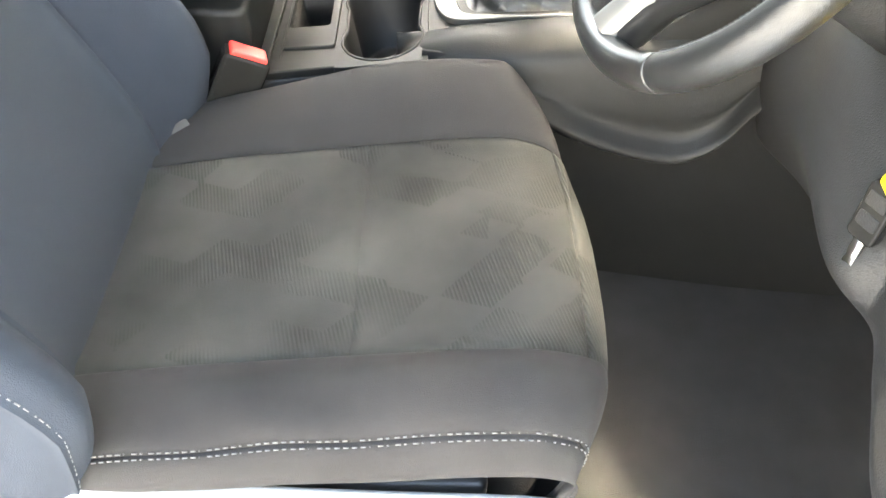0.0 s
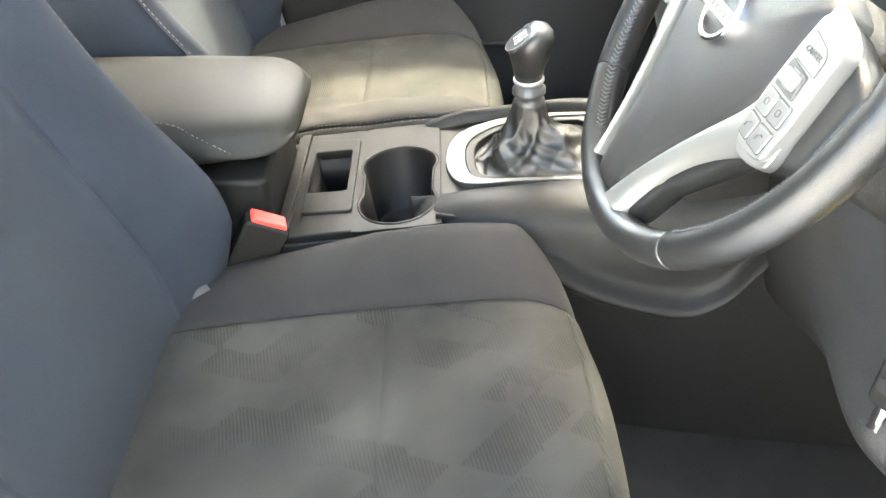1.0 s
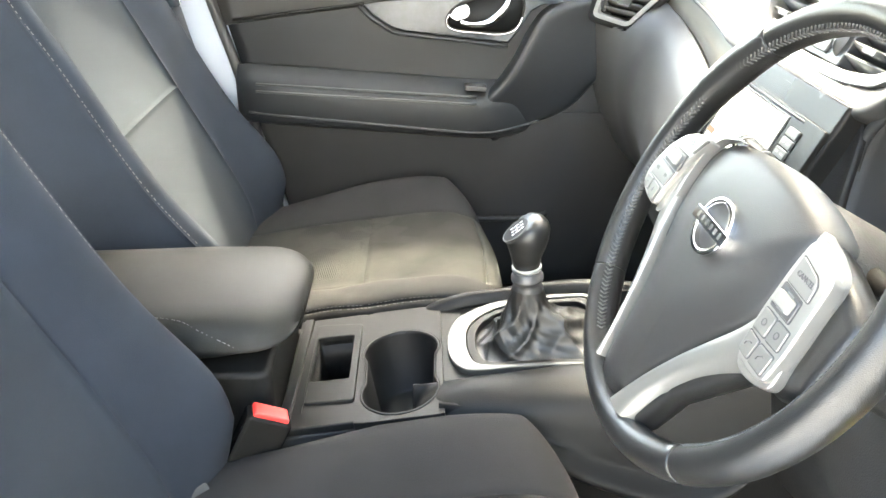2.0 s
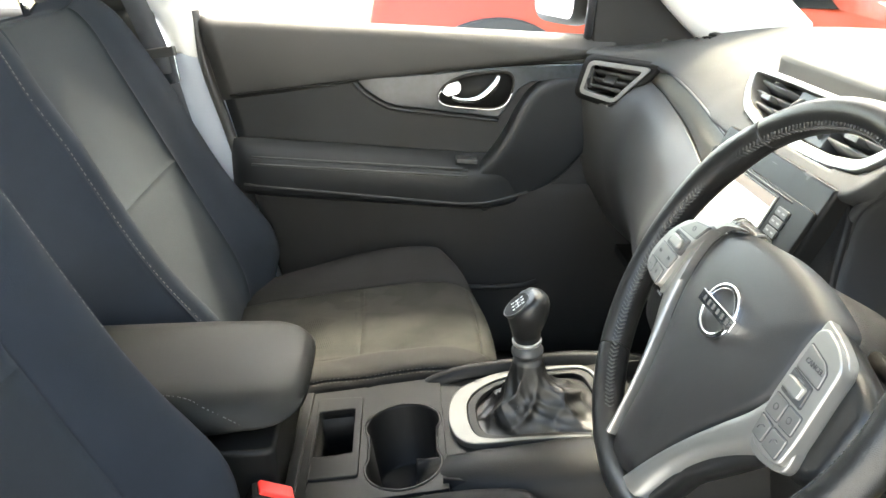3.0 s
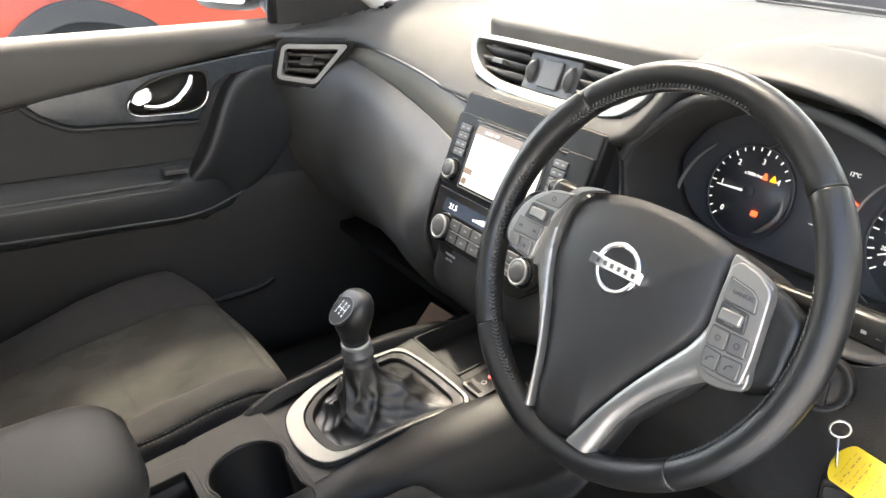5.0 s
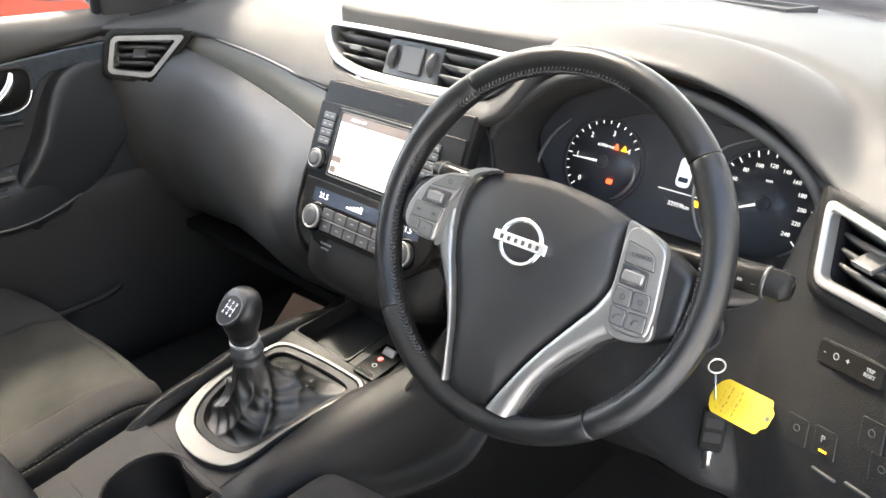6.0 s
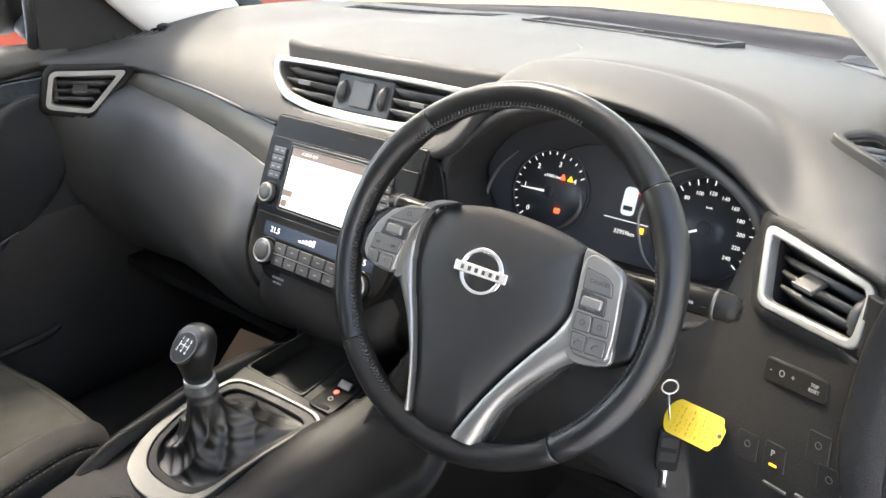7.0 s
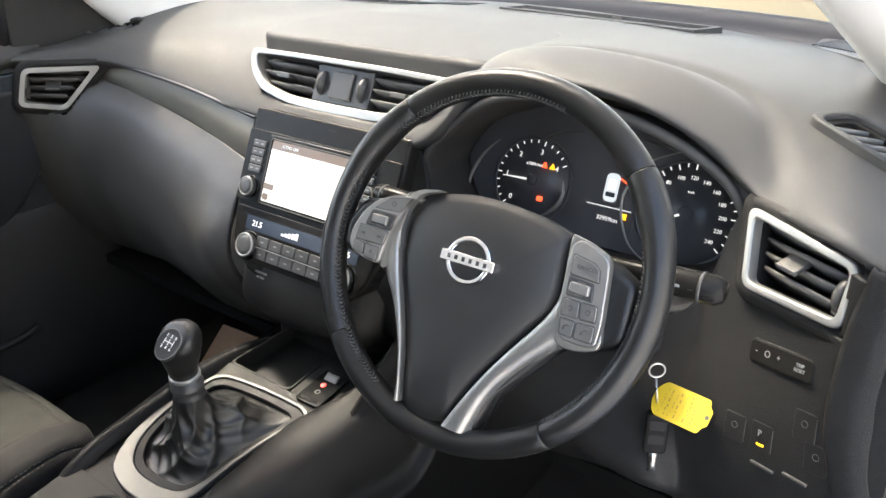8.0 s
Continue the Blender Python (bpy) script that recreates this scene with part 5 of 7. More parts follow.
TM = frame_at((0.139, -0.182, 0.875), (0.0, -1, -0.09), (0.80, 0.10, 0.56)) @ Matrix.Diagonal((0.70, 0.88, 1, 1))
tag_out = rounded([(-0.040, -0.018), (-0.034, -0.023), (0.034, -0.023), (0.037, -0.014), (0.043, -0.010), (0.043, 0.010), (0.037, 0.014), (0.034, 0.023), (-0.034, 0.023), (-0.040, 0.018), (-0.046, 0.008), (-0.046, -0.006)], 0.004, 3)
part("card", prism(TM, tag_out, -0.0006, 0.0006), YELLOW, tag, "bright yellow card", smooth=False)
rnd = random.Random(9)
for u0, h in ((-0.029, 0.0007), (-0.021, 0.0016), (-0.013, 0.0007), (-0.006, 0.0016), (0.002, 0.0007), (0.010, 0.0020), (0.019, 0.0020), (0.027, 0.0007)):
    v = -0.018
    while v < 0.014:
        l = rnd.uniform(0.002, 0.006)
        part("ink_line", prism(lift(TM, u0 + rnd.uniform(-0.001, 0.001), 0, 0, rnd.uniform(-4, 4)), rect(-h / 2, h / 2, v, min(v + l, 0.018)), 0.0006, 0.0008), INK, tag, smooth=False)
        v += l + rnd.uniform(0.001, 0.004)
part("tag_hole", prism(lift(TM, 0.038, 0.0), circle(0.003, 14), 0.0005, 0.0010), BLACK, tag, smooth=False)

# ---------------------------------------------------------------- centre console
console = thing("centre_console", "charcoal plastic centre console with cup holders and gear lever surround", "console", (-0.2, 0.39, 0.36))


def console_z(x):
    return 0.675 + 0.14 * (x + 0.34)


def top_frame(x, y):
    return frame_at((x, y, console_z(x)), (1, 0, 0.14), (0, 1, 0))


TF = top_frame(-0.2, 0.365)


def on_top(x, y):
    p = TF.inverted() @ Vector((x, y, console_z(x)))
    return (p.x, p.y)


# side walls
for y0, y1 in ((0.231, 0.246), (0.470, 0.485)):
    rows = []
    for x, zt in ((-0.85, 0.68), (-0.45, 0.648), (-0.30, 0.669), (-0.19, 0.684), (0.0, 0.705), (0.14, 0.72)):
        rows.append([(x, y0, 0.34), (x, y0, 0.55), (x, y0, zt), (x, y1, zt), (x, y1, 0.55), (x, y1, 0.34)])
    part("side_wall", sheet(rows, closed_v=True, caps=True), DOORLOW, console, bevel=0.003)

# tray and cup holder top: frame with real openings
def top_ring(outer, inner, w0, w1):
    return ring(TF, outer, inner, w0, w1)


tray_hole = rounded([on_top(-0.368, 0.322), on_top(-0.316, 0.320), on_top(-0.316, 0.424), on_top(-0.368, 0.426)], 0.006, 11)
tray_outer = rounded([on_top(-0.400, 0.232), on_top(-0.302, 0.232), on_top(-0.302, 0.484), on_top(-0.400, 0.484)], 0.002, 11)
part("tray_top", top_ring(tray_outer, tray_hole, -0.012, 0.0), CONSOLE, console, bevel=0.0025)
lip_o = rounded([on_top(-0.372, 0.276), on_top(-0.306, 0.272), on_top(-0.306, 0.452), on_top(-0.372, 0.462)], 0.006, 11)
part("tray_frame", top_ring(lip_o, tray_hole, -0.004, 0.004), CONSOLE, console, "slim tray frame", bevel=0.002)
part("tray_rail", prism(TF, [on_top(-0.398, 0.250), on_top(-0.384, 0.250), on_top(-0.380, 0.480), on_top(-0.394, 0.480)], -0.006, 0.005), CONSOLE, console, "slim edge rail beside the tray", bevel=0.002)
part("tray_well", prism(TF, rounded([on_top(-0.372, 0.318), on_top(-0.312, 0.316), on_top(-0.312, 0.428), on_top(-0.372, 0.430)], 0.006), -0.075, -0.07), WELL, console, bevel=0.001)
part("tray_wall", top_ring(rounded([on_top(-0.371, 0.319), on_top(-0.313, 0.317), on_top(-0.313, 0.427), on_top(-0.371, 0.429)], 0.006, 11), tray_hole, -0.075, -0.003), WELL, console)
# double cup holder: two round wells that meet
cup_hole = []
for a in np.linspace(radians(155), radians(385), 24):
    cup_hole.append((-0.249 + 0.051 * math.cos(a), 0.286 + 0.050 * math.sin(a)))
for a in np.linspace(radians(-25), radians(205), 24):
    cup_hole.append((-0.249 + 0.053 * math.cos(a), 0.378 + 0.047 * math.sin(a)))
cup_poly = [on_top(x, y) for x, y in cup_hole]
cc = Vector(on_top(-0.25, 0.341))


def by_angle(poly):
    return sorted(poly, key=lambda p: math.atan2(p[1] - cc.y, p[0] - cc.x))


def ray_square(p):
    x0, y0 = on_top(-0.304, 0.228)
    x1, y1 = on_top(-0.193, 0.484)
    d = Vector(p) - cc
    f = min((x1 - cc.x) / d.x if d.x > 0 else (x0 - cc.x) / d.x if d.x < 0 else 9, (y1 - cc.y) / d.y if d.y > 0 else (y0 - cc.y) / d.y if d.y < 0 else 9)
    return tuple(cc + d * f)


cp = by_angle(cup_poly)
part("cup_top", top_ring([ray_square(p) for p in cp], cp, -0.012, 0.0), CONSOLE, console, bevel=0.002)
rows = [[tuple(TF @ Vector((cc.x + (u - cc.x) * f, cc.y + (v - cc.y) * f, w))) for u, v in cp] for w, f in ((0.0, 1.0), (-0.004, 0.98), (-0.095, 0.90), (-0.10, 0.82), (-0.10, 0.2))]
part("cup_well", sheet(rows, closed_v=True, caps=False), WELL, console, "black double cup holder", solid=0.003)
part("cup_floor", prism(TF, cp, -0.108, -0.102), WELL, console, smooth=False)
part("cup_divider", prism(lift(TF, on_top(-0.249, 0.30)[0], on_top(-0.249, 0.30)[1]), rounded(rect(-0.011, 0.011, -0.003, 0.005), 0.002), -0.102, -0.052), CONSOLE, console, "upright cup divider", bevel=0.002)

# silver gear surround
fr_out = [(-0.186, 0.370), (-0.182, 0.335), (-0.168, 0.309), (-0.140, 0.300), (-0.090, 0.298), (-0.030, 0.289), (0.020, 0.277), (0.034, 0.283), (0.038, 0.305), (0.037, 0.370), (0.031, 0.430), (0.021, 0.453), (0.0, 0.461), (-0.060, 0.470), (-0.120, 0.462), (-0.165, 0.437), (-0.181, 0.406)]
fr_in = [(-0.159, 0.370), (-0.157, 0.341), (-0.149, 0.319), (-0.128, 0.3085), (-0.090, 0.3040), (-0.030, 0.2950), (0.018, 0.2830), (0.028, 0.288), (0.032, 0.307), (0.031, 0.370), (0.025, 0.427), (0.016, 0.446), (0.0, 0.453), (-0.060, 0.457), (-0.112, 0.446), (-0.142, 0.425), (-0.156, 0.400)]
fo = [tuple(p) for p in spline([on_top(*p) for p in fr_out], 96, True)]
fi = [tuple(p) for p in spline([on_top(*p) for p in fr_in], 96, True)]
part("gear_surround", ring(TF, fo, fi, -0.006, 0.0055), GEARTRIM, console, "satin silver gear lever surround", bevel=0.002)
fi2 = [tuple(Vector(p) * 1.0 + (Vector(on_top(-0.065, 0.375)) - Vector(p)) * 0.13) for p in fi]
part("gear_inner_rim", ring(TF, fi, fi2, -0.010, 0.003), WELL, console, "black inner rim", bevel=0.002)
# console deck under the surround and ahead of it
deck = [on_top(-0.197, 0.258), on_top(0.054, 0.256), on_top(0.054, 0.474), on_top(-0.197, 0.474)]
gi = [tuple(p) for p in spline([on_top(*p) for p in fr_in], 48, True)]
gc = Vector(on_top(-0.065, 0.375))


def to_deck(p):
    x0, y0 = deck[0]
    x1, y1 = deck[2]
    d = Vector(p) - gc
    f = min((x1 - gc.x) / d.x if d.x > 0 else (x0 - gc.x) / d.x if d.x < 0 else 9, (y1 - gc.y) / d.y if d.y > 0 else (y0 - gc.y) / d.y if d.y < 0 else 9)
    return tuple(gc + d * f)


part("gear_deck", ring(TF, [to_deck(p) for p in gi], gi, -0.014, -0.003), CONSOLE, console, smooth=False)
# sunk tray ahead of the lever, and the plinth of the parking brake switch beside it
tray = rounded([on_top(0.054, 0.343), on_top(0.20, 0.343), on_top(0.20, 0.450), on_top(0.054, 0.470)], 0.010, 6)
tray_in = [tuple(Vector(p) + (Vector(on_top(0.127, 0.408)) - Vector(p)) * 0.07) for p in tray]
part("front_tray", ring(TF, tray, tray_in, -0.032, -0.003), CONSOLE, console, "sunk tray ahead of the lever", bevel=0.002)
part("front_tray_floor", prism(TF, tray, -0.036, -0.030), WELL, console, smooth=False)
part("switch_plinth", prism(TF, [on_top(0.054, 0.256), on_top(0.20, 0.256), on_top(0.20, 0.342), on_top(0.054, 0.342)], -0.02, -0.003), CONSOLE, console, bevel=0.003)
pm = top_frame(0.080, 0.300)
part("brake_switch", prism(pm, rounded(rect(-0.034, 0.034, -0.022, 0.022), 0.006), -0.004, 0.0022), GLOSS, console, "flush black parking brake panel", bevel=0.001)
part("brake_switch_lip", skin([[tuple(pm @ Vector((0.014 + 0.012 * g, v, 0.002 + 0.006 * math.sin(1.4 * g)))) for v in (-0.011, -0.004, 0.004, 0.011)] for g in (0.0, 0.35, 0.7, 1.0)], 8, 8), GEARTRIM, console, "small bright switch lever", solid=0.003)
part("brake_lamp", prism(pm, circle(0.0042, 14, 0.004, 0.002), 0.002, 0.0034), SWITCHRED, console, "small red lamp", smooth=False)
part("brake_mark", ring(lift(pm, -0.010, 0.0, 0.0022), circle(0.004, 14), circle(0.003, 14), 0, 0.0003), DIMMARK, console, smooth=False)
part("switch_slot", prism(pm, rounded(rect(-0.030, -0.024, -0.014, 0.014), 0.002), 0.002, 0.0030), FOOTWELL, console, bevel=0.0006)

# padded flanks that rise towards the dashboard
for sgn in (1, -1):
    rows = []
    for x, rise, out in ((-0.232, -0.034, -0.010), (-0.212, -0.010, -0.002), (-0.16, 0.004, 0.012), (-0.10, 0.004, 0.024), (0.0, 0.003, 0.036), (0.10, 0.004, 0.046), (0.15, 0.012, 0.050), (0.18, 0.020, 0.052), (0.20, 0.026, 0.054), (0.27, 0.060, 0.060)):
        cz = console_z(x)
        if sgn > 0:
            zb = float(np.interp(x, (-0.225, -0.10, -0.06, -0.02, 0.06, 0.113, 0.153, 0.177, 0.191, 0.27), (0.655, 0.652, 0.645, 0.615, 0.592, 0.590, 0.616, 0.657, 0.690, 0.74))) - cz
            inn = float(np.interp(x, (0.02, 0.065), (0.0, 0.032)))
            roll = float(np.interp(x, (-0.07, 0.02), (0.0, 1.0)))
            prof = ((0.294 - inn, -0.001), (0.282 - inn * 0.85, 0.004 + rise), (0.258 - out * 0.3, 0.006 + rise), (0.240 - out * 0.8, -0.008 + rise), (0.231 - out + 0.004 * roll, min(-0.034, zb * 0.5)), (0.222 - out + 0.012 * roll, zb + 0.033), (0.217 - out - 0.005 * roll, zb + 0.014), (0.222 - out, zb), (0.246 - out, zb - 0.012))
        else:
            rise = min(rise, 0.004) - 0.40 * max(0.0, x - 0.05)
            prof = ((0.466, min(-0.001, rise - 0.003)), (0.473, 0.010 + rise), (0.485, 0.011 + rise), (0.495 + out * 0.4, -0.006 + rise), (0.498 + out * 0.5, -0.045), (0.497 + out * 0.5, -0.070), (0.496 + out * 0.5, -0.085), (0.488, -0.094), (0.480, -0.10))
        rows.append([(x, y, cz + z) for y, z in prof])
    part("flank_pad", skin(rows, 44, 28), CONSOLE, console, "padded console flank", solid=0.004)
# lower footwell cheek of the console
for sgn, ye in ((1, 0.245), (-1, 0.485)):
    rows = []
    for x, o in ((-0.2, 0.0), (0.0, 0.01), (0.15, 0.03), (0.3, 0.05), (0.5, 0.07), (0.75, 0.08)):
        rows.append([(x, ye - sgn * o, 0.70 + (0.2 if sgn > 0 else 0.0) * min(1, max(0, x) * 4)), (x, ye - sgn * (o + 0.006), 0.58), (x, ye - sgn * (o + 0.01), 0.46), (x, ye - sgn * (o + 0.02), 0.34)])
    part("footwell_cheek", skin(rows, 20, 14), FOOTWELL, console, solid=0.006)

# storage box and armrest
bm = prism(frame_at((-0.61, 0.372, 0.59), (1, 0, 0), (0, 1, 0)), rounded(rect(-0.22, 0.205, -0.118, 0.118), 0.02), -0.26, 0.145)
part("storage_box", bm, CONSOLE, console, "dark storage box body", bevel=0.008)
rows = []
lid_line = [(-0.86, 0.92, 0.785, 0.744), (-0.84, 1.0, 0.795, 0.744), (-0.70, 1.0, 0.806, 0.744), (-0.52, 1.0, 0.812, 0.744), (-0.47, 1.0, 0.812, 0.748)]
for k in range(10):
    # the front end is a rounded nose
    a = 0.5 * math.pi * k / 9.4
    c = math.cos(a)
    lid_line.append((-0.440 + 0.070 * math.sin(a), c ** 0.42, 0.782 + 0.030 * c ** 0.55, 0.775 - 0.021 * c ** 0.7))
for x, s, zt, zb in lid_line:
    prof = [(-0.108, zb), (-0.121, zb + 0.006), (-0.123, max(zb + 0.010, zt - 0.048)), (-0.110, zt - 0.026), (-0.080, zt - 0.013), (0.0, zt - 0.007)]
    prof += [(-y, z) for y, z in prof[-2::-1]]
    rows.append([(x, 0.385 + y * s, max(zb, z)) for y, z in prof])
lid_rows = [spline(r, 30) for r in rows]
part("armrest_lid", sheet([[tuple(p) for p in r] for r in lid_rows], closed_v=True, caps=True), LIDLEATHER, console, "padded black leather armrest lid")
pts = spline([(-0.62, 0.292, 0.7968), (-0.524, 0.2862, 0.7945), (-0.485, 0.2715, 0.7855), (-0.447, 0.2635, 0.769), (-0.427, 0.2640, 0.757)], 30)
tagged(part("armrest_stitching", stitches([tuple(p) for p in pts]), STITCH, console), kind="stuff")

# ---------------------------------------------------------------- gear lever
lever = thing("gear_lever", "manual gear lever with a black leather gaiter", "gear lever", (-0.08, 0.37, 0.70))
base = [TF @ Vector((p[0], p[1], -0.006)) for p in spline([on_top(*p) for p in fr_in], 144, True)]
topc = Vector((-0.080, 0.376, 0.788))
axis = (Vector((-0.090, 0.371, 0.880)) - topc).normalized()
rows = []
rnd = random.Random(4)
fold = [rnd.uniform(-1, 1) for _ in range(3)]
for k in range(34):
    g = k / 33
    row = []
    for i, p in enumerate(base):
        a = math.atan2(p.y - 0.375, p.x + 0.065) % (2 * math.pi)
        c0 = Vector((-0.065, 0.375, p.z))
        rad = Vector((math.cos(a), math.sin(a), 0)) * 0.021
        top_p = topc + Vector((0, 0, -0.002)) + rad
        bulge = 0.012 * math.sin(math.pi * min(1, g * 1.15)) if g < 0.87 else 0.0
        wob = 0.011 * (0.6 - abs(math.sin(1.5 * a + 2 * g + fold[0])) ** 0.7) + 0.006 * (0.6 - abs(math.sin(3.5 * a - 5 * g + fold[1])) ** 0.7) + 0.0030 * (0.6 - abs(math.sin(5.5 * a + 11 * g + fold[2])))
        e = g ** 0.62
        q = p.lerp(top_p, e)
        q.z = p.z + (top_p.z - p.z) * (g ** 2.4)
        d = Vector((p.x - c0.x, p.y - c0.y, 0)).normalized()
        q += d * (wob * math.sin(math.pi * g) + bulge * 0.2)
        q.z += (bulge * 0.9 + wob * 0.8) * math.sin(math.pi * g)
        row.append(tuple(q))
    rows.append(row)
part("gaiter", sheet(rows, closed_v=True), GAITER, lever, "creased black leather gaiter")
seam = [Vector(rows[k][30]) + Vector((0, 0, 0.0012)) for k in range(2, 31)]
tagged(part("gaiter_seam", stitches(seam, 0.004, 0.002, 0.0005), GREYBTN, lever), kind="stuff")
z_axis = axis
xa = Vector((0, -1, 0))
xa = (xa - z_axis * xa.dot(z_axis)).normalized()
ya = z_axis.cross(xa)
LM = Matrix.Identity(4)
LM.col[0], LM.col[1], LM.col[2], LM.col[3] = (*xa, 0), (*ya, 0), (*z_axis, 0), (*topc, 1)
LM = LM @ Matrix.Diagonal((1.10, 1.10, 1.0, 1.0))
part("collar", lathe(LM, [(0.0175, -0.012), (0.0185, 0.0), (0.0165, 0.003), (0.0165, 0.010), (0.0195, 0.012), (0.0195, 0.017), (0.0165, 0.019), (0.0165, 0.026)], 32), BLACK, lever)
part("chrome_collar", lathe(LM, [(0.0170, 0.027), (0.0180, 0.0285), (0.0180, 0.0315), (0.0170, 0.033)], 32), SATIN, lever, "thin chrome collar")
rows = []
for h, ru, rv, off in ((0.034, 0.0165, 0.0165, 0.0), (0.044, 0.0175, 0.0175, 0.0), (0.058, 0.0210, 0.0215, 0.0015), (0.072, 0.0240, 0.0250, 0.0025), (0.084, 0.0245, 0.0255, 0.004), (0.093, 0.0225, 0.0215, 0.0065), (0.099, 0.0175, 0.0155, 0.0085), (0.1015, 0.0100, 0.0085, 0.0095), (0.102, 0.003, 0.003, 0.0095)):
    row = []
    for a in np.linspace(0, 2 * math.pi, 41)[:-1]:
        q = Vector((ru * math.cos(a), off + rv * math.sin(a), h))
        # the rear of the head is cut to a slanting face
        over = 0.62 * (-0.0125 - q.y) + 0.78 * (q.z - 0.0835)
        if over > 0:
            q -= Vector((0, -0.62, 0.78)) * over * 0.85
        row.append(tuple(LM @ q))
    rows.append(row)
part("gear_knob", sheet(rows, closed_v=True, caps=True), LEATHER, lever, "rounded black leather gear knob")
KM = LM @ frame_at((0.0, -0.0085, 0.0870), (1, 0, 0), (0, 0.78, 0.62))
plate = [(u, v * (1.25 if v < 0 else 1.0)) for u, v in circle(0.0165, 40)]
part("knob_plate", prism(KM, plate, -0.006, 0.0010), WELL, lever, "gloss black shift pattern plate", bevel=0.0008)
part("knob_plate_rim", ring(KM, [(u * (1.10 if u > 0 else 1.03), v * 1.05) for u, v in plate], [(u * 0.99, v * 0.99) for u, v in plate], -0.006, 0.0014), GEARTRIM, lever, "chrome rim of the shift plate", bevel=0.001)
for k, t in enumerate("135"):
    words(t, lift(KM, -0.007 + 0.007 * k, 0.0075, 0.0013), 0.0055, WHITEMARK, lever, "numeral")
for k, t in enumerate("246"):
    words(t, lift(KM, -0.007 + 0.007 * k, -0.0065, 0.0013), 0.0055, WHITEMARK, lever, "numeral")
for u in (-0.007, 0.0, 0.007):
    part("shift_line", prism(KM, rect(u - 0.0004, u + 0.0004, -0.0032, 0.0042), 0.001, 0.0013), WHITEMARK, lever, smooth=False)
part("shift_line", prism(KM, rect(-0.007, 0.007, 0.0, 0.0008), 0.001, 0.0013), WHITEMARK, lever, smooth=False)

# ---------------------------------------------------------------- seats
def seat(name, label, dx, axis_y, dz, half, headrest, back_cloth, longer):
    """A front seat. Panels follow one swept surface, parted by sunken seams."""
    st = thing(name, label, "car seat", (-0.35 + dx, axis_y, 0.40), group="front seats")
    # cushion centre line: x, z, then cross profile
    line = [(-0.58, 0.600), (-0.50, 0.622), (-0.38, 0.642), (-0.235, 0.660), (-0.13, 0.672), (-0.07, 0.668), (-0.030, 0.648), (-0.018, 0.600), (-0.030, 0.540), (-0.05, 0.50)]
    cross = [(-0.955, -0.036), (-0.975, -0.026), (-0.98, -0.008), (-0.945, 0.013), (-0.86, 0.030), (-0.70, 0.028), (-0.56, 0.006), (-0.42, -0.004), (-0.2, -0.006), (0.0, -0.006), (0.2, -0.006), (0.42, -0.004), (0.56, 0.006), (0.70, 0.028), (0.86, 0.030), (0.945, 0.013), (0.98, -0.008), (0.975, -0.026), (0.955, -0.036)]

    def cushion(u, v):
        a = np.array(spline_at(line, u))
        c = np.array(spline_at(cross, v))
        front = max(0.0, (u - 0.45) / 0.55)
        y = c[0] * half * (1 - 0.10 * front ** 2)
        bol = c[1] * (1 - 0.75 * max(0.0, (u - 0.5) / 0.5)) * (0.25 + 0.75 * min(1.0, u / 0.35)) if c[1] > 0 else c[1]
        x = a[0] - (0.105 * abs(c[0]) ** 2.4 if c[0] > 0 else 0.070 * abs(c[0]) ** 3) * min(1.0, front * 1.6) + longer * min(1.0, front * 1.5)
        if c[0] > 0:
            bol += np.interp(a[0], (-0.50, -0.365, -0.272, -0.18, -0.09, -0.03), (0, 0.013, 0.026, 0.027, 0.020, 0)) * math.exp(-((c[0] - 0.88) / 0.20) ** 2)
        else:
            bol += 0.0065 * math.sin(44 * a[0] + 11 * c[0]) * math.exp(-((a[0] + 0.33) / 0.13) ** 2 - ((c[0] + 0.80) / 0.14) ** 2)
        return np.array([x + dx, axis_y + y, a[1] + bol + dz])

    # backrest
    bline = [(-0.500, 0.580), (-0.515, 0.660), (-0.555, 0.760), (-0.610, 0.880), (-0.668, 1.000), (-0.720, 1.110), (-0.750, 1.180), (-0.778, 1.212), (-0.825, 1.205)]
    bcross = [(-1.0, -0.10), (-1.05, -0.03), (-1.03, 0.025), (-0.95, 0.055), (-0.82, 0.050), (-0.68, 0.022), (-0.55, 0.004), (-0.3, 0.0), (0.0, 0.0), (0.3, 0.0), (0.55, 0.004), (0.68, 0.022), (0.82, 0.050), (0.95, 0.055), (1.03, 0.025), (1.05, -0.03), (1.0, -0.10)]

    def back(u, v):
        a, b = np.array(spline_at(bline, u)), np.array(spline_at(bline, min(1, u + 0.02)))
        a0 = np.array(spline_at(bline, max(0, u - 0.02)))
        t = (b - a0) / np.linalg.norm(b - a0)
        nrm = np.array([t[1], -t[0]])
        c = np.array(spline_at(bcross, v))
        wide = half * (0.98 + 0.06 * math.sin(math.pi * min(1, u * 1.1)) - 0.28 * max(0, (u - 0.6) / 0.4) ** 2)
        k = 1 - 0.75 * max(0.0, (u - 0.55) / 0.45)
        low = 1 - 0.5 * max(0.0, (0.15 - u) / 0.15)
        o = c[1] * k * low * (1 + 0.65 * math.exp(-((u - 0.20) / 0.11) ** 2)) if c[1] > 0 else c[1]
        return np.array([a[0] + nrm[0] * o + dx, axis_y + c[0] * wide, a[1] + nrm[1] * o + dz])

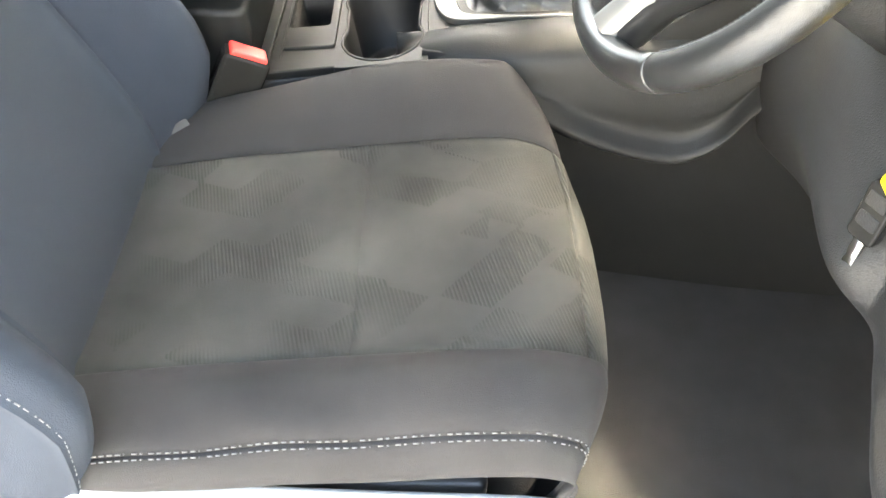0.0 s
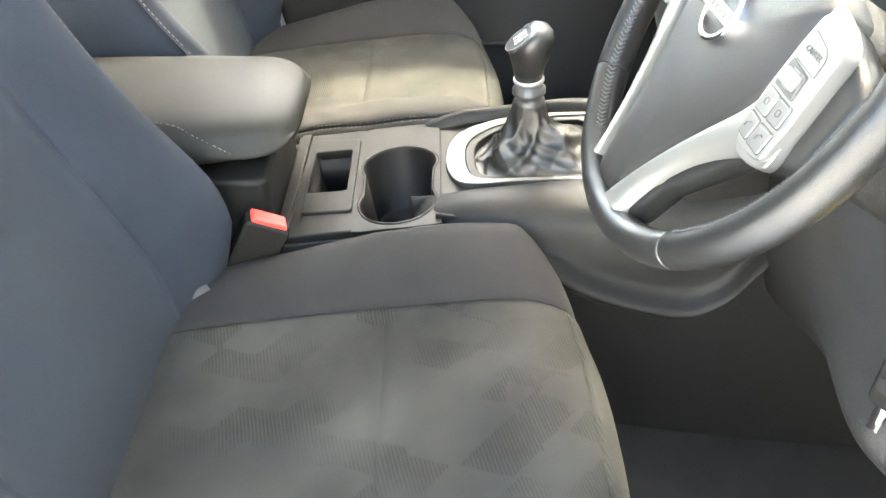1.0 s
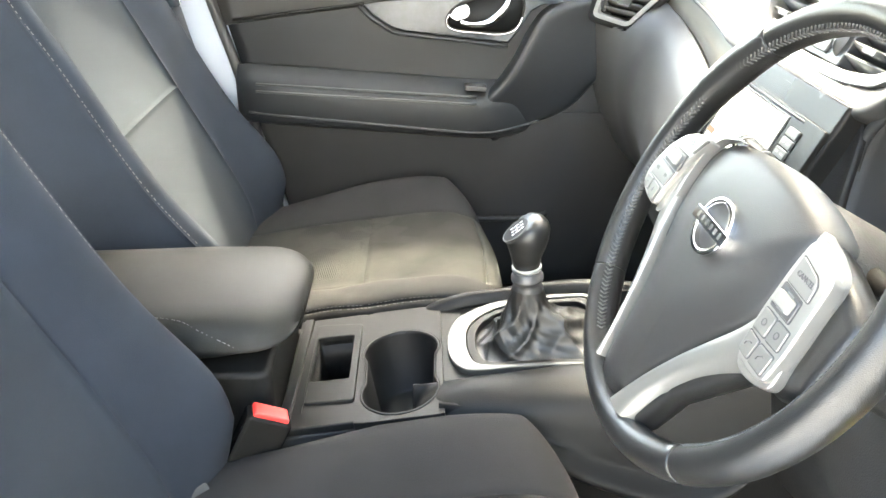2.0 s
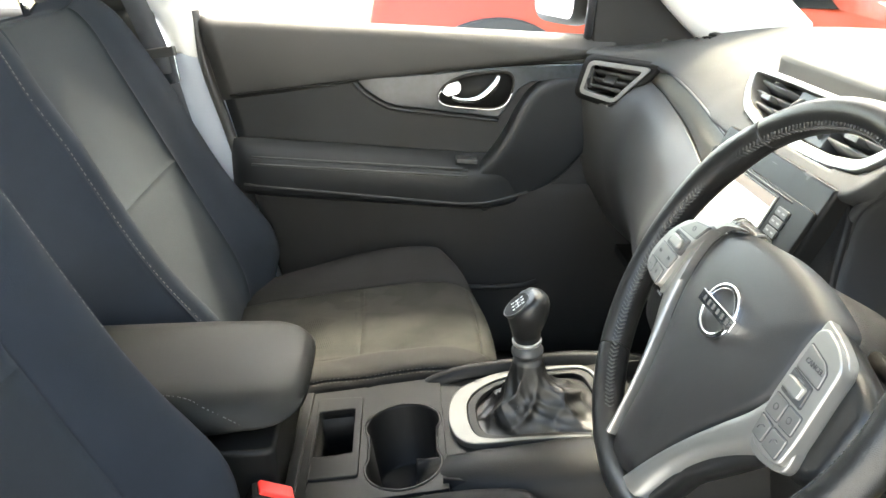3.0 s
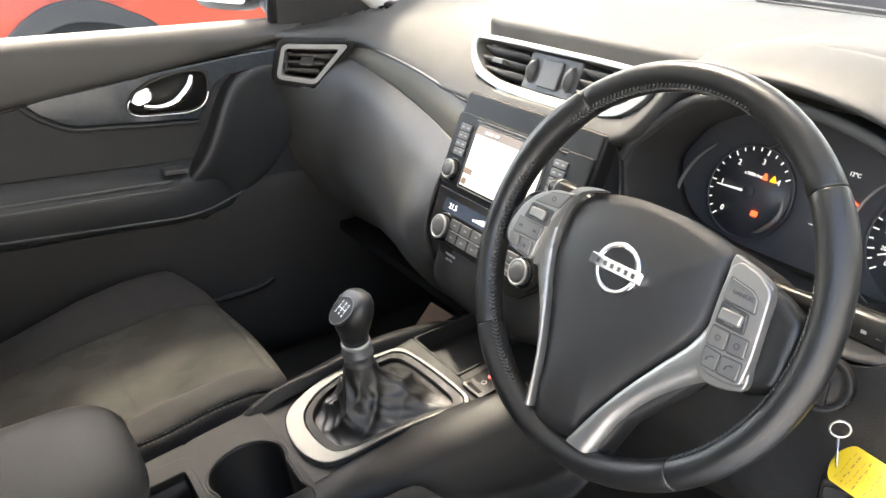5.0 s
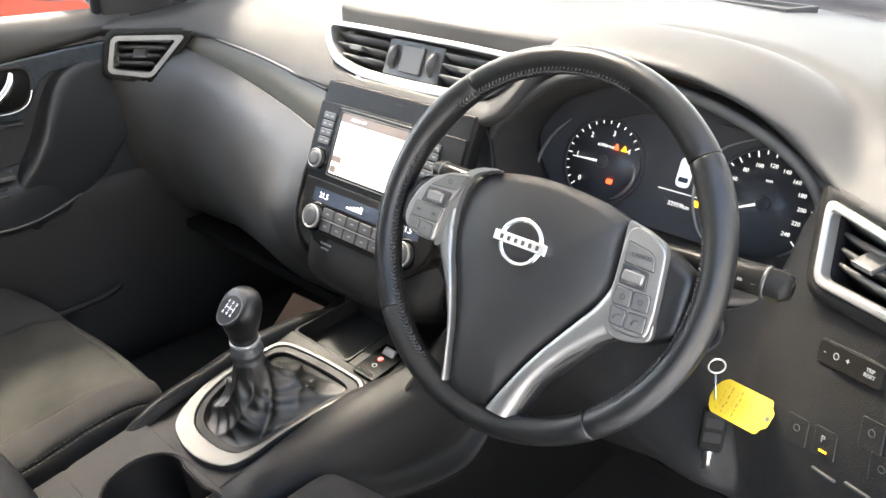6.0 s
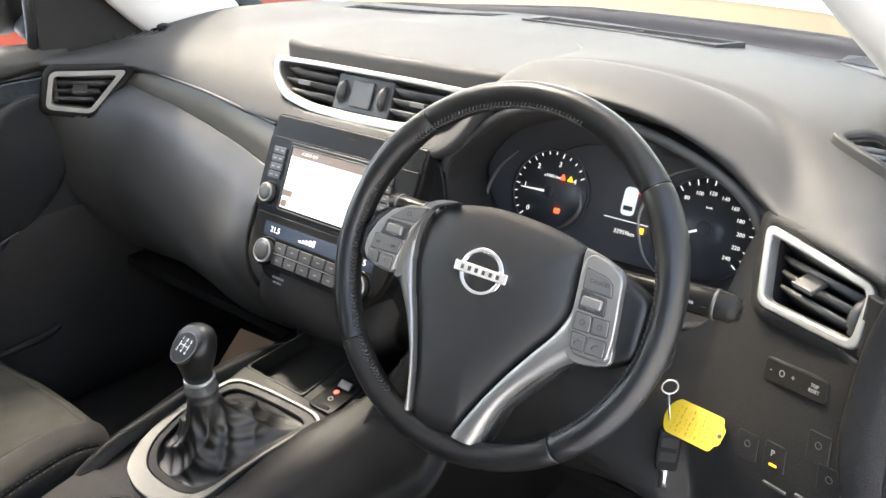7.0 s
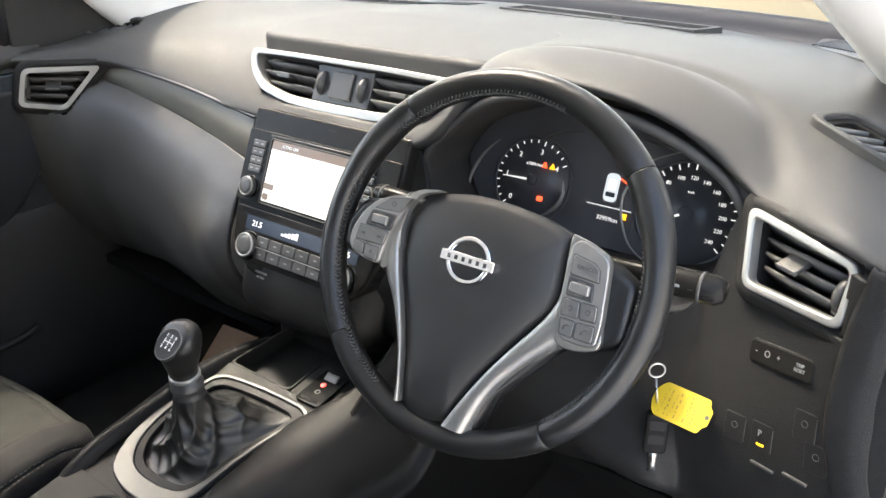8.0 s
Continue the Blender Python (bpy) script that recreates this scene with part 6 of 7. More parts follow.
    def panel(nm, fn, u0, u1, v0, v1, nu, nv, mat, lab="", g=0.0042):
        def steps(a, b, n, e):
            return [a, a + e * 0.5, a + e] + [a + e + (b - a - 2 * e) * i / n for i in range(1, n)] + [b - e, b - e * 0.5, b]

        us, vv = steps(u0, u1, nu, 0.010), steps(v0, v1, nv, 0.010)
        rows = []
        for i, u in enumerate(us):
            row = []
            for j, v in enumerate(vv):
                p = fn(u, v)
                e = 1e-3
                n = np.cross(fn(min(1, u + e), v) - fn(max(0, u - e), v), fn(u, min(1, v + e)) - fn(u, max(0, v - e)))
                n = n / (np.linalg.norm(n) + 1e-9)
                edge = min(i, len(us) - 1 - i, j, len(vv) - 1 - j)
                row.append(tuple(p - n * (g, g * 0.35, g * 0.06, 0.0)[min(edge, 3)]))
            rows.append(row)
        return part(nm, sheet(rows), mat, st, lab)

    vs = (0.0, 0.180, 0.335, 0.665, 0.820, 1.0)
    panel("seat_cushion", cushion, 0.0, 0.315, vs[2], vs[3], 18, 26, CLOTH, "grey cloth cushion centre with ribbed patches")
    panel("seat_cushion", cushion, 0.315, 0.62, vs[2], vs[3], 16, 26, CLOTH, "grey cloth cushion centre with ribbed patches")
    panel("cushion_front", cushion, 0.62, 1.0, vs[2], vs[3], 16, 26, CLOTH)
    for a, b in ((vs[1], vs[2]), (vs[3], vs[4])):
        panel("cushion_bolster", cushion, 0.0, 1.0, a, b, 40, 16, CUSHIONCLOTH, "plain charcoal cloth bolster", 0.0034)
    for a, b in ((vs[0], vs[1]), (vs[4], vs[5])):
        panel("cushion_side", cushion, 0.0, 1.0, a, b, 40, 8, CUSHIONCLOTH, "", 0.0034)
    panel("backrest", back, 0.0, 0.42, 0.345, 0.655, 20, 24, back_cloth, "grey cloth backrest centre")
    panel("backrest", back, 0.42, 0.86, 0.345, 0.655, 20, 24, back_cloth, "grey cloth backrest centre")
    panel("backrest_top", back, 0.86, 1.0, 0.0, 1.0, 8, 40, BOLSTER)
    for a, b in ((0.16, 0.345), (0.655, 0.84)):
        panel("backrest_bolster", back, 0.0, 0.86, a, b, 36, 14, BOLSTER, "plain charcoal backrest bolster")
    for a, b in ((0.0, 0.16), (0.84, 1.0)):
        panel("backrest_side", back, 0.0, 0.86, a, b, 36, 10, BOLSTER)
    bm = bmesh.new()
    for off in (-0.006, 0.006):
        for v in (vs[1] + off,):
            stitches([tuple(cushion(u, v) + np.array([0, 0, 0.0006]) + np.array([0, (v - 0.5) * 0.003, 0])) for u in np.linspace(0.04, 0.80, 60)], 0.004, 0.0028, 0.0007 if axis_y < 0.3 else 0.0004, bm)
        for v in (0.16 + off * 0.7, 0.84 + off * 0.7):
            stitches([tuple(back(u, v) + np.array([0.0012, 0, 0.0006])) for u in np.linspace(0.04, 0.84, 60)], 0.005, 0.003, 0.0011, bm)
    tagged(part("seam_stitching", bm, STITCH, st, "pale double stitching"), kind="stuff")
    # backrest shell and base
    rows = []
    for u in np.linspace(0, 1, 14):
        a = np.array(spline_at(bline, u))
        w = half * (0.98 - 0.28 * max(0, (u - 0.6) / 0.4) ** 2)
        rows.append([(a[0] - d + dx, axis_y + y * w, a[1] - 0.02 + dz) for y, d in ((-1.0, 0.03), (-1.0, 0.09), (-0.8, 0.12), (0.8, 0.12), (1.0, 0.09), (1.0, 0.03))])
    part("back_shell", skin(rows, 24, 20), BOLSTER, st)
    part("seat_base", box(-0.58 + dx, -0.13 + dx, axis_y - half * 0.85, axis_y + half * 0.85, 0.38, 0.56 + dz), BLACK, st, "dark seat base frame", bevel=0.01)
    for sg in (-1, 1):
        yy = axis_y + sg * (half * 0.985 + 0.004)
        rows = []
        for x, zt in ((-0.72, 0.665), (-0.62, 0.650), (-0.52, 0.628), (-0.40, 0.606), (-0.25, 0.592), (-0.10, 0.585), (-0.04, 0.570)):
            rows.append([(x + dx, yy - sg * 0.02, zt + dz), (x + dx, yy - sg * 0.003, zt - 0.002 + dz), (x + dx, yy + sg * 0.012, zt - 0.02 + dz), (x + dx, yy + sg * 0.014, zt - 0.06 + dz), (x + dx, yy, zt - 0.12 + dz)])
        part("side_cover", skin(rows, 24, 16), COVERGREY if sg < 0 and axis_y < 0.3 else LOWER, st, "pale plastic side cover" if sg < 0 and axis_y < 0.3 else "dark plastic side cover", solid=0.004)
    part("recline_lever", prism(frame_at((-0.25 + dx, axis_y - half * 0.985 - 0.018, 0.560 + dz), (1, 0, 0.03), (0, 0, 1)), rounded(rect(-0.10, 0.10, -0.012, 0.012), 0.008), -0.008, 0.008), LOWER, st, "dark lever", bevel=0.003)
    for sy in (-0.16, 0.16):
        part("seat_rail", box(-0.70 + dx, -0.06 + dx, axis_y + sy - 0.02, axis_y + sy + 0.02, 0.345, 0.39), STEEL, st, bevel=0.004)
    if headrest:
        for sy in (-0.06, 0.06):
            part("headrest_post", tube([(-0.800 + dx, axis_y + sy, 1.18 + dz), (-0.825 + dx, axis_y + sy, 1.29 + dz)], 0.006, 12), CHROME, st, "chrome headrest post")
        rows = []
        for z, w, t in ((1.255, 0.10, 0.03), (1.27, 0.125, 0.045), (1.33, 0.135, 0.055), (1.40, 0.13, 0.05), (1.44, 0.11, 0.035), (1.45, 0.09, 0.02)):
            cx = -0.820 - (z - 1.26) * 0.25
            rows.append([(cx + dx + t * math.copysign(abs(math.cos(a)) ** 0.6, math.cos(a)), axis_y + w * math.copysign(abs(math.sin(a)) ** 0.6, math.sin(a)), z + dz) for a in np.linspace(0, 2 * math.pi, 33)[:-1]])
        part("headrest", sheet(rows, closed_v=True, caps=True), BOLSTER, st, "dark cloth headrest")
    return st


def spline_at(pts, s):
    k = len(pts)
    s = min(max(s, 0.0), 1.0) * (k - 1)
    j = min(int(s), k - 2)
    f = s - j
    g = lambda q: pts[max(0, min(k - 1, q))]
    out = []
    for a, b, c, d in zip(g(j - 1), g(j), g(j + 1), g(j + 2)):
        out.append(0.5 * (2 * b + (c - a) * f + (2 * a - 5 * b + 4 * c - d) * f * f + (3 * b - a - 3 * c + d) * f ** 3))
    return out


seat("driver_seat", "charcoal cloth driver seat with pale double stitching", 0.0, -0.028, 0.0, 0.25, True, DARKCLOTH, 0.008)
seat("passenger_seat", "charcoal cloth passenger seat with grey centre panels", -0.068, 0.808, -0.036, 0.25, True, BACKCLOTH, 0.022)

# seat belt buckles
def buckle(x, y, z, label):
    b = thing("belt_buckle", label, "seat belt buckle", (x, y, z - 0.1), group="belt buckles")
    m = frame_at((x, y, z), (0.86, 0.22, -0.45), (0.42, 0.12, 0.9))
    part("buckle_body", prism(lift(m, 0, -0.045), rounded(rect(-0.028, 0.028, -0.070, 0.046), 0.008), -0.014, 0.016), PIANO, b, bevel=0.005)
    part("release_button", prism(lift(m, 0, 0.0), rounded(rect(-0.022, 0.022, -0.010, 0.0060), 0.004), -0.010, 0.013), REDBTN, b, "bright red release button", bevel=0.002)


buckle(-0.402, 0.224, 0.700, "black belt buckle with a red button beside the driver seat")
tab = thing("seat_label", "small pale cloth label between cushion and backrest", "label", (-0.5, 0.15, 0.62))
part("label_cloth", prism(frame_at((-0.474, 0.150, 0.640), (0.60, 0.30, 0.25), (-0.1, 0.3, 0.75)), rounded(rect(-0.014, 0.014, -0.03, 0.012), 0.003), -0.001, 0.001), BELTPALE, tab, smooth=False)

# ---------------------------------------------------------------- passenger's door
door = thing("door_1", "closed front passenger door with dark padded trim", "car door", (-0.2, 1.15, 0.4))


def door_edge(x, z):
    """The rear edge of the trim leans forwards towards the floor."""
    return x + (1.146 - z) * 0.24 * max(0.0, (-0.35 - x) / 0.305)


def door_rows(prof, xs, slope=-0.055, x0=-0.25):
    return [[(door_edge(x, z), y, z + slope * (x - x0)) for y, z in prof] for x in xs]


XS = (-0.655, -0.5, -0.35, -0.2, -0.05, 0.1, 0.2)
part("upper_trim", skin([[(door_edge(p[0], p[2]), p[1], p[2]) for p in r] for r in [[(x, 1.17, 1.122 - 0.038 * (x + 0.25)), (x, 1.150, 1.134 - 0.038 * (x + 0.25)), (x, 1.125, 1.129 - 0.038 * (x + 0.25)), (x, 1.108, 1.108 - 0.03 * (x + 0.25)), (x, 1.105, 1.070 + 0.05 * (x + 0.25)), (x, 1.108, 1.036 + 0.115 * (x + 0.25)), (x, 1.125, 1.026 + 0.115 * (x + 0.25))] for x in XS]], 24, 30), DOORTOP, door, "soft grey-brown window ledge trim", solid=0.01)
part("middle_trim", skin(door_rows([(1.118, 1.04), (1.120, 1.00), (1.122, 0.94), (1.122, 0.88), (1.120, 0.82), (1.114, 0.775)], (-0.655, -0.5, -0.35, -0.2, -0.05, 0.1, 0.3), -0.03), 24, 24), DOORSOFT, door, "dark padded door panel", solid=0.006)
ARM = [(1.122, 0.876), (1.108, 0.862), (1.094, 0.852), (1.085, 0.843), (1.081, 0.828), (1.081, 0.795), (1.087, 0.774), (1.118, 0.764)]
arm_rows = []
for x, k in ((-0.600, 0.15), (-0.585, 0.6), (-0.56, 0.9), (-0.50, 1.0), (-0.35, 1.0), (-0.2, 1.0), (-0.12, 1.0), (-0.08, 0.95), (-0.04, 0.75), (0.0, 0.4), (0.03, 0.1)):
    lift_z = 0.30 * max(0.0, x + 0.10) ** 1.4
    arm_rows.append([(x, 1.122 + (y - 1.122) * k, z - 0.07 * (x + 0.25) + lift_z) for y, z in ARM])
part("armrest", skin(arm_rows, 40, 30), DOORSOFT, door, "padded door armrest", solid=0.01)
# thin tubes paler than the trim, added as the armrest's highlight lines
for y, z in ((1.0775, 0.8523), (1.0710, 0.8385)):
    part("armrest_highlight", tube([(x, y, z - 0.058 * (x + 0.25)) for x in np.linspace(-0.56, -0.105, 20)], 0.0026, 8), BLACK, door)
part("lower_panel", skin(door_rows([(1.118, 0.805), (1.110, 0.78), (1.112, 0.70), (1.115, 0.58), (1.11, 0.45), (1.13, 0.38)], (-0.655, -0.5, -0.3, -0.1, 0.2, 0.6), -0.02), 24, 24), DOORLOW, door, "dark plastic lower door panel", solid=0.01)
# lower armrest edge, in a paler colour that imitates its highlight
part("lit_panel_edge", tube([tuple(p) for p in spline([(-0.58, 1.078, 0.811), (-0.49, 1.0715, 0.803), (-0.304, 1.0715, 0.786), (-0.17, 1.0715, 0.773), (-0.10, 1.073, 0.768), (-0.04, 1.082, 0.772), (0.03, 1.100, 0.786)], 40)], 0.0026, 8), BLACK, door)
part("trim_joint", tube([(x, 1.1065, 1.0105 + 0.127 * (x + 0.461)) for x in np.linspace(-0.60, -0.335, 12)], 0.003, 8), WELL, door)
# patterned decor piece with the handle bowl
DM = frame_at((-0.09, 1.112, 1.005), (1, -0.03, -0.02), (0, 0, 1))
dec = [(-0.2547, 0.0186), (-0.229, -0.0072), (-0.190, -0.0298), (-0.1659, -0.0367), (-0.06, -0.0455), (0.0499, -0.0538), (0.0684, -0.0301), (0.0914, 0.0094), (0.1142, 0.0239), (0.2253, 0.033), (0.2529, 0.066), (0.160, 0.0625), (0.034, 0.0510), (-0.078, 0.0370), (-0.178, 0.0262)]
part("decor_panel", prism(DM, dec, -0.012, 0.010), LACQUER, door, "dark patterned gloss decor panel", bevel=0.004)
part("decor_edge", tube([tuple(DM @ Vector((u, v, 0.009))) for u, v in [tuple(p) for p in spline([(-0.262, 0.019), (-0.234, -0.010), (-0.193, -0.034), (-0.166, -0.0415), (-0.06, -0.0505), (0.050, -0.059)], 30)]], 0.0045, 8), DOORSOFT, door)
HB = lift(DM, 0, 0, 0.010)
bowl = [tuple(p) for p in spline([(-0.0786, -0.012), (-0.0621, 0.0135), (-0.0271, 0.0316), (0.0165, 0.0410), (0.0605, 0.0425), (0.0755, 0.0275), (0.0732, -0.0034), (0.0594, -0.0253), (0.0323, -0.0345), (-0.0119, -0.0330), (-0.064, -0.0282)], 60, True)]
handle = part("handle_bowl", prism(HB, bowl, -0.004, 0.001), WELL, door, "dark handle bowl")
low_rim = [q for q in bowl if q[1] < 0.004] 
low_rim.sort(key=lambda q: math.atan2(q[0] - 0.002, q[1] - 0.03) % (2 * math.pi))
part("handle_rim", tube([tuple(HB @ Vector((u, v, 0.002))) for u, v in bowl], 0.0030, 8, closed=True), DOORLOW, handle, "dark rolled rim")
part("handle_ring", tube([tuple(HB @ Vector((u, v - 0.001, 0.0042))) for u, v in low_rim], 0.0016, 8), CHROME, handle, "thin bright lower rim")
hp = [tuple(p) for p in spline([(-0.050, -0.013, 0.006), (-0.025, -0.0165, 0.013), (0.003, -0.0110, 0.017), (0.024, 0.0035, 0.016), (0.037, 0.018, 0.012), (0.045, 0.035, 0.005)], 24)]
part("door_handle", tube([tuple(HB @ Vector(p)) for p in hp], [0.0045 + 0.0045 * math.sin(math.pi * (i / 23) ** 1.5) for i in range(24)], 12), CHROME, handle, "curved chrome door handle")
part("lock_tab", prism(HB, rounded([(-0.074, -0.0034), (-0.062, 0.0152), (-0.0377, 0.0232), (-0.0297, 0.0083), (-0.0354, -0.0046), (-0.059, -0.0126)][::-1], 0.006), 0.0, 0.010), CHROME, handle, "chrome lock tab", bevel=0.003)
# slanting pull strut
strut = [(-0.112, 1.092, 0.775), (-0.092, 1.080, 0.822), (-0.053, 1.073, 0.864), (-0.023, 1.071, 0.910), (0.004, 1.073, 0.966), (0.034, 1.080, 1.006), (0.085, 1.090, 1.028), (0.17, 1.100, 1.034)]
rows = []
for i, p in enumerate(spline(strut, 26)):
    g = i / 25
    w = 0.022 + 0.026 * math.sin(math.pi * min(1.0, g * 0.8)) + 0.02 * g
    rows.append([(p[0] - 0.004, 1.12, p[2] + 0.012), (p[0] - 0.004, p[1] + 0.015, p[2] + 0.010), (p[0] + 0.004, p[1], p[2]), (p[0] + w, p[1] + 0.012, p[2] - w * 0.7), (p[0] + w * 2.2, 1.10, p[2] - w * 1.6), (p[0] + w * 2.4, 1.125, p[2] - w * 1.7)])
part("pull_strut", skin(rows, 30, 24), DOORSOFT, door, "slanting padded pull strut", solid=0.006)
part("inner_pocket", prism(frame_at((0.030, 1.104, 0.830), (1, 0, 0.06), (0, 0, 1)), rounded(rect(-0.055, 0.050, -0.006, 0.002), 0.002), -0.016, 0.004), DOORSOFT, door, "shallow pull pocket lip", bevel=0.004)
part("switch_block", prism(frame_at((-0.105, 1.092, 0.860), (1, 0, -0.07), (0, 1, 0)), rounded(rect(-0.025, 0.02, -0.015, 0.015), 0.003), -0.004, 0.006), BLACK, door, "small window switch", bevel=0.002)
part("door_seal", tube([tuple(p) for p in spline([(-0.662, 1.128, 1.16), (-0.648, 1.124, 1.05), (-0.610, 1.124, 0.91), (-0.585, 1.122, 0.80), (-0.53, 1.120, 0.50)], 24)], 0.011, 10), BLACK, door, "black rubber door seal")
# speaker ring and map pocket in the lower panel
part("speaker_ring", tube([tuple(Vector((0.19, 1.104, 0.612)) + Vector((0.085 * math.cos(a), 0.004, 0.085 * math.sin(a)))) for a in np.linspace(0, 2 * math.pi, 41)[:-1]], 0.003, 8, closed=True), LOWER, door, "round speaker surround")
part("map_pocket_lip", tube([tuple(p) for p in spline([(-0.45, 1.075, 0.60), (-0.2, 1.065, 0.575), (0.0, 1.07, 0.570), (0.06, 1.085, 0.575)], 24)], 0.007, 8), LOWER, door, "map pocket lip")
part("door_skin", box(-0.72, 0.5, 1.175, 1.20, 0.35, 1.105), WHITEPAINT, door, "white painted door skin", smooth=False)
part("sail_panel", prism(frame_at((0.15, 1.128, 1.10), (1, 0, 0), (0, 0, 1)), [(0.0, -0.01), (0.25, -0.005), (0.225, 0.040), (0.13, 0.108), (0.0, 0.21)], -0.012, 0.010), DOORLOW, door, "black mirror corner panel", bevel=0.005)
part("window_post", tube([(0.142, 1.135, 1.08), (0.142, 1.115, 1.19), (0.142, 1.09, 1.30)], 0.009, 10), COWLGREY, door, "dark upright window guide")
pane = part("window_2", sheet([[(x, 1.155 - (z - 1.1) * 0.22, z) for x in (-0.66, -0.2, 0.14)] for z in (1.10, 1.3, 1.57)]), GLASS, door, "clear door window", solid=0.003)
pane.visible_shadow = False
part("window_frame", tube([tuple(p) for p in spline([(-0.70, 1.14, 1.13), (-0.71, 1.10, 1.40), (-0.70, 1.045, 1.585), (-0.4, 1.03, 1.63), (-0.1, 1.045, 1.60), (0.06, 1.08, 1.46), (0.20, 1.115, 1.32), (0.36, 1.15, 1.17), (0.44, 1.16, 1.08)], 50)], 0.018, 10), BLACK, door, "black window frame")

# rear passenger door behind the middle pillar
rear = thing("door_2", "closed rear passenger door with dark trim", "car door", (-1.3, 1.15, 0.4))
part("rear_trim", skin([[(x, 1.17, 1.15), (x, 1.150, 1.160), (x, 1.125, 1.155), (x, 1.110, 1.12), (x, 1.112, 0.95), (x, 1.118, 0.70), (x, 1.12, 0.45)] for x in (-0.74, -1.0, -1.3, -1.6, -1.9)], 14, 24), DOORTOP, rear, "dark grey-brown door trim", solid=0.012)
part("rear_post", skin([[(-0.96 - 0.10 * g, 1.15 - 0.25 * g, 1.15 + 0.45 * g), (-0.95 - 0.10 * g, 1.132 - 0.25 * g, 1.15 + 0.45 * g), (-0.80 - 0.08 * g, 1.132 - 0.25 * g, 1.15 + 0.45 * g), (-0.79 - 0.08 * g, 1.15 - 0.25 * g, 1.15 + 0.45 * g)] for g in (0, 0.25, 0.6, 1.0)], 12, 10), DOORTOP, rear, "dark window frame post", solid=0.012)
pane = part("window_3", sheet([[(x, 1.155 - (z - 1.15) * 0.24, z) for x in (-1.88, -1.3, -0.85)] for z in (1.15, 1.35, 1.57)]), GLASS, rear, "clear rear door window", solid=0.003)
pane.visible_shadow = False

# door mirror outside
mirror = thing("door_mirror", "black-cased outside door mirror", "mirror", (0.16, 1.32, 1.15))
MM = Matrix.Translation((0.108, 1.312, 1.205)) @ Matrix.Rotation(radians(14), 4, "Z")
rows = []
for x, w, h in ((-0.012, 0.124, 0.077), (0.02, 0.128, 0.081), (0.07, 0.112, 0.070), (0.11, 0.075, 0.045), (0.125, 0.03, 0.02)):
    rows.append([tuple(MM @ Vector((x, w * math.copysign(abs(math.cos(a)) ** 0.55, math.cos(a)), h * math.copysign(abs(math.sin(a)) ** 0.55, math.sin(a))))) for a in np.linspace(0, 2 * math.pi, 33)[:-1]])
part("mirror_case", sheet(rows, closed_v=True, caps=True), LOWER, mirror, "black mirror case")
part("mirror_glass", prism(MM @ frame_at((-0.0125, 0, 0), (0, -1, 0), (0, 0, 1)), rounded(rect(-0.109, 0.109, -0.062, 0.062), 0.03), -0.001, 0.002), CHROME, mirror, "bright mirror glass", smooth=False)
part("mirror_arm", tube([(0.17, 1.16, 1.13), (0.17, 1.22, 1.15), (0.165, 1.27, 1.17)], 0.022, 12), BLACK, mirror)

# seat belt on the far middle pillar
belt = thing("seat_belt", "grey seat belt hanging beside the middle pillar", "seat belt", (-0.7, 1.1, 0.6))
bp = spline([(-0.83, 1.02, 1.42), (-0.775, 1.075, 1.22), (-0.735, 1.092, 1.09), (-0.69, 1.095, 0.90), (-0.60, 1.09, 0.72), (-0.57, 1.08, 0.50)], 30)
part("webbing", sheet([[tuple(p + np.array([-0.026, 0.006, 0])), tuple(p + np.array([0.026, -0.006, 0]))] for p in bp]), BELT, belt, "grey woven webbing", solid=0.0015)
tm = frame_at((-0.722, 1.066, 1.058), (1, -0.1, 0.15), (-0.2, 0.1, 1)) @ Matrix.Diagonal((1.2, 1.2, 1.2, 1))
part("belt_tongue", ring(tm, rounded(rect(-0.028, 0.028, -0.03, 0.028), 0.006), rounded(rect(-0.018, 0.018, -0.012, 0.018), 0.004), -0.002, 0.003), CHROME, belt, "bright metal belt tongue", bevel=0.001)
part("tongue_grip", prism(lift(tm, 0, 0.022), rounded(rect(-0.03, 0.03, -0.008, 0.008), 0.003), -0.006, 0.008), BLACK, belt, bevel=0.002)

# ---------------------------------------------------------------- driver's footwell
mat = thing("floor_mat", "black carpet floor mat with a bound edge", "floor mat", (0.2, -0.05, 0.345))
mo = rounded([(-0.15, -0.30), (0.32, -0.31), (0.50, -0.22), (0.52, 0.10), (0.36, 0.20), (-0.15, 0.21)], 0.05)
part("mat_carpet", prism(Matrix.Translation((0, 0, 0.352)), mo, -0.012, 0.004), MAT, mat, bevel=0.003)
part("mat_binding", tube([(x, y, 0.356) for x, y in mo], 0.004, 6, closed=True), BLACK, mat, "bound edge")


def pedal(x, y, z, w, h, tilt, label):
    p = thing("pedal", label, "pedal", (x, y, z), group="pedals")
    m = frame_at((x, y, z), (0, -1, 0), (math.sin(radians(tilt)), 0, math.cos(radians(tilt))))
    part("pedal_arm", tube([tuple(m @ Vector((0, 0, -0.008))), tuple(m @ Vector((0, 0.10, -0.05))), tuple(m @ Vector((0, 0.28, -0.06)))], 0.009, 10), STEEL, p)
    part("pedal_pad", prism(m, rounded(rect(-w, w, -h, h), 0.008), -0.010, 0.006), BLACK, p, "ribbed black rubber pad", bevel=0.003)
    for k in range(4):
        v = -h + (2 * h) * (k + 0.5) / 4
        part("pad_rib", prism(m, rounded(rect(-w * 0.8, w * 0.8, v - 0.003, v + 0.003), 0.002), 0.005, 0.009), BLACK, p)


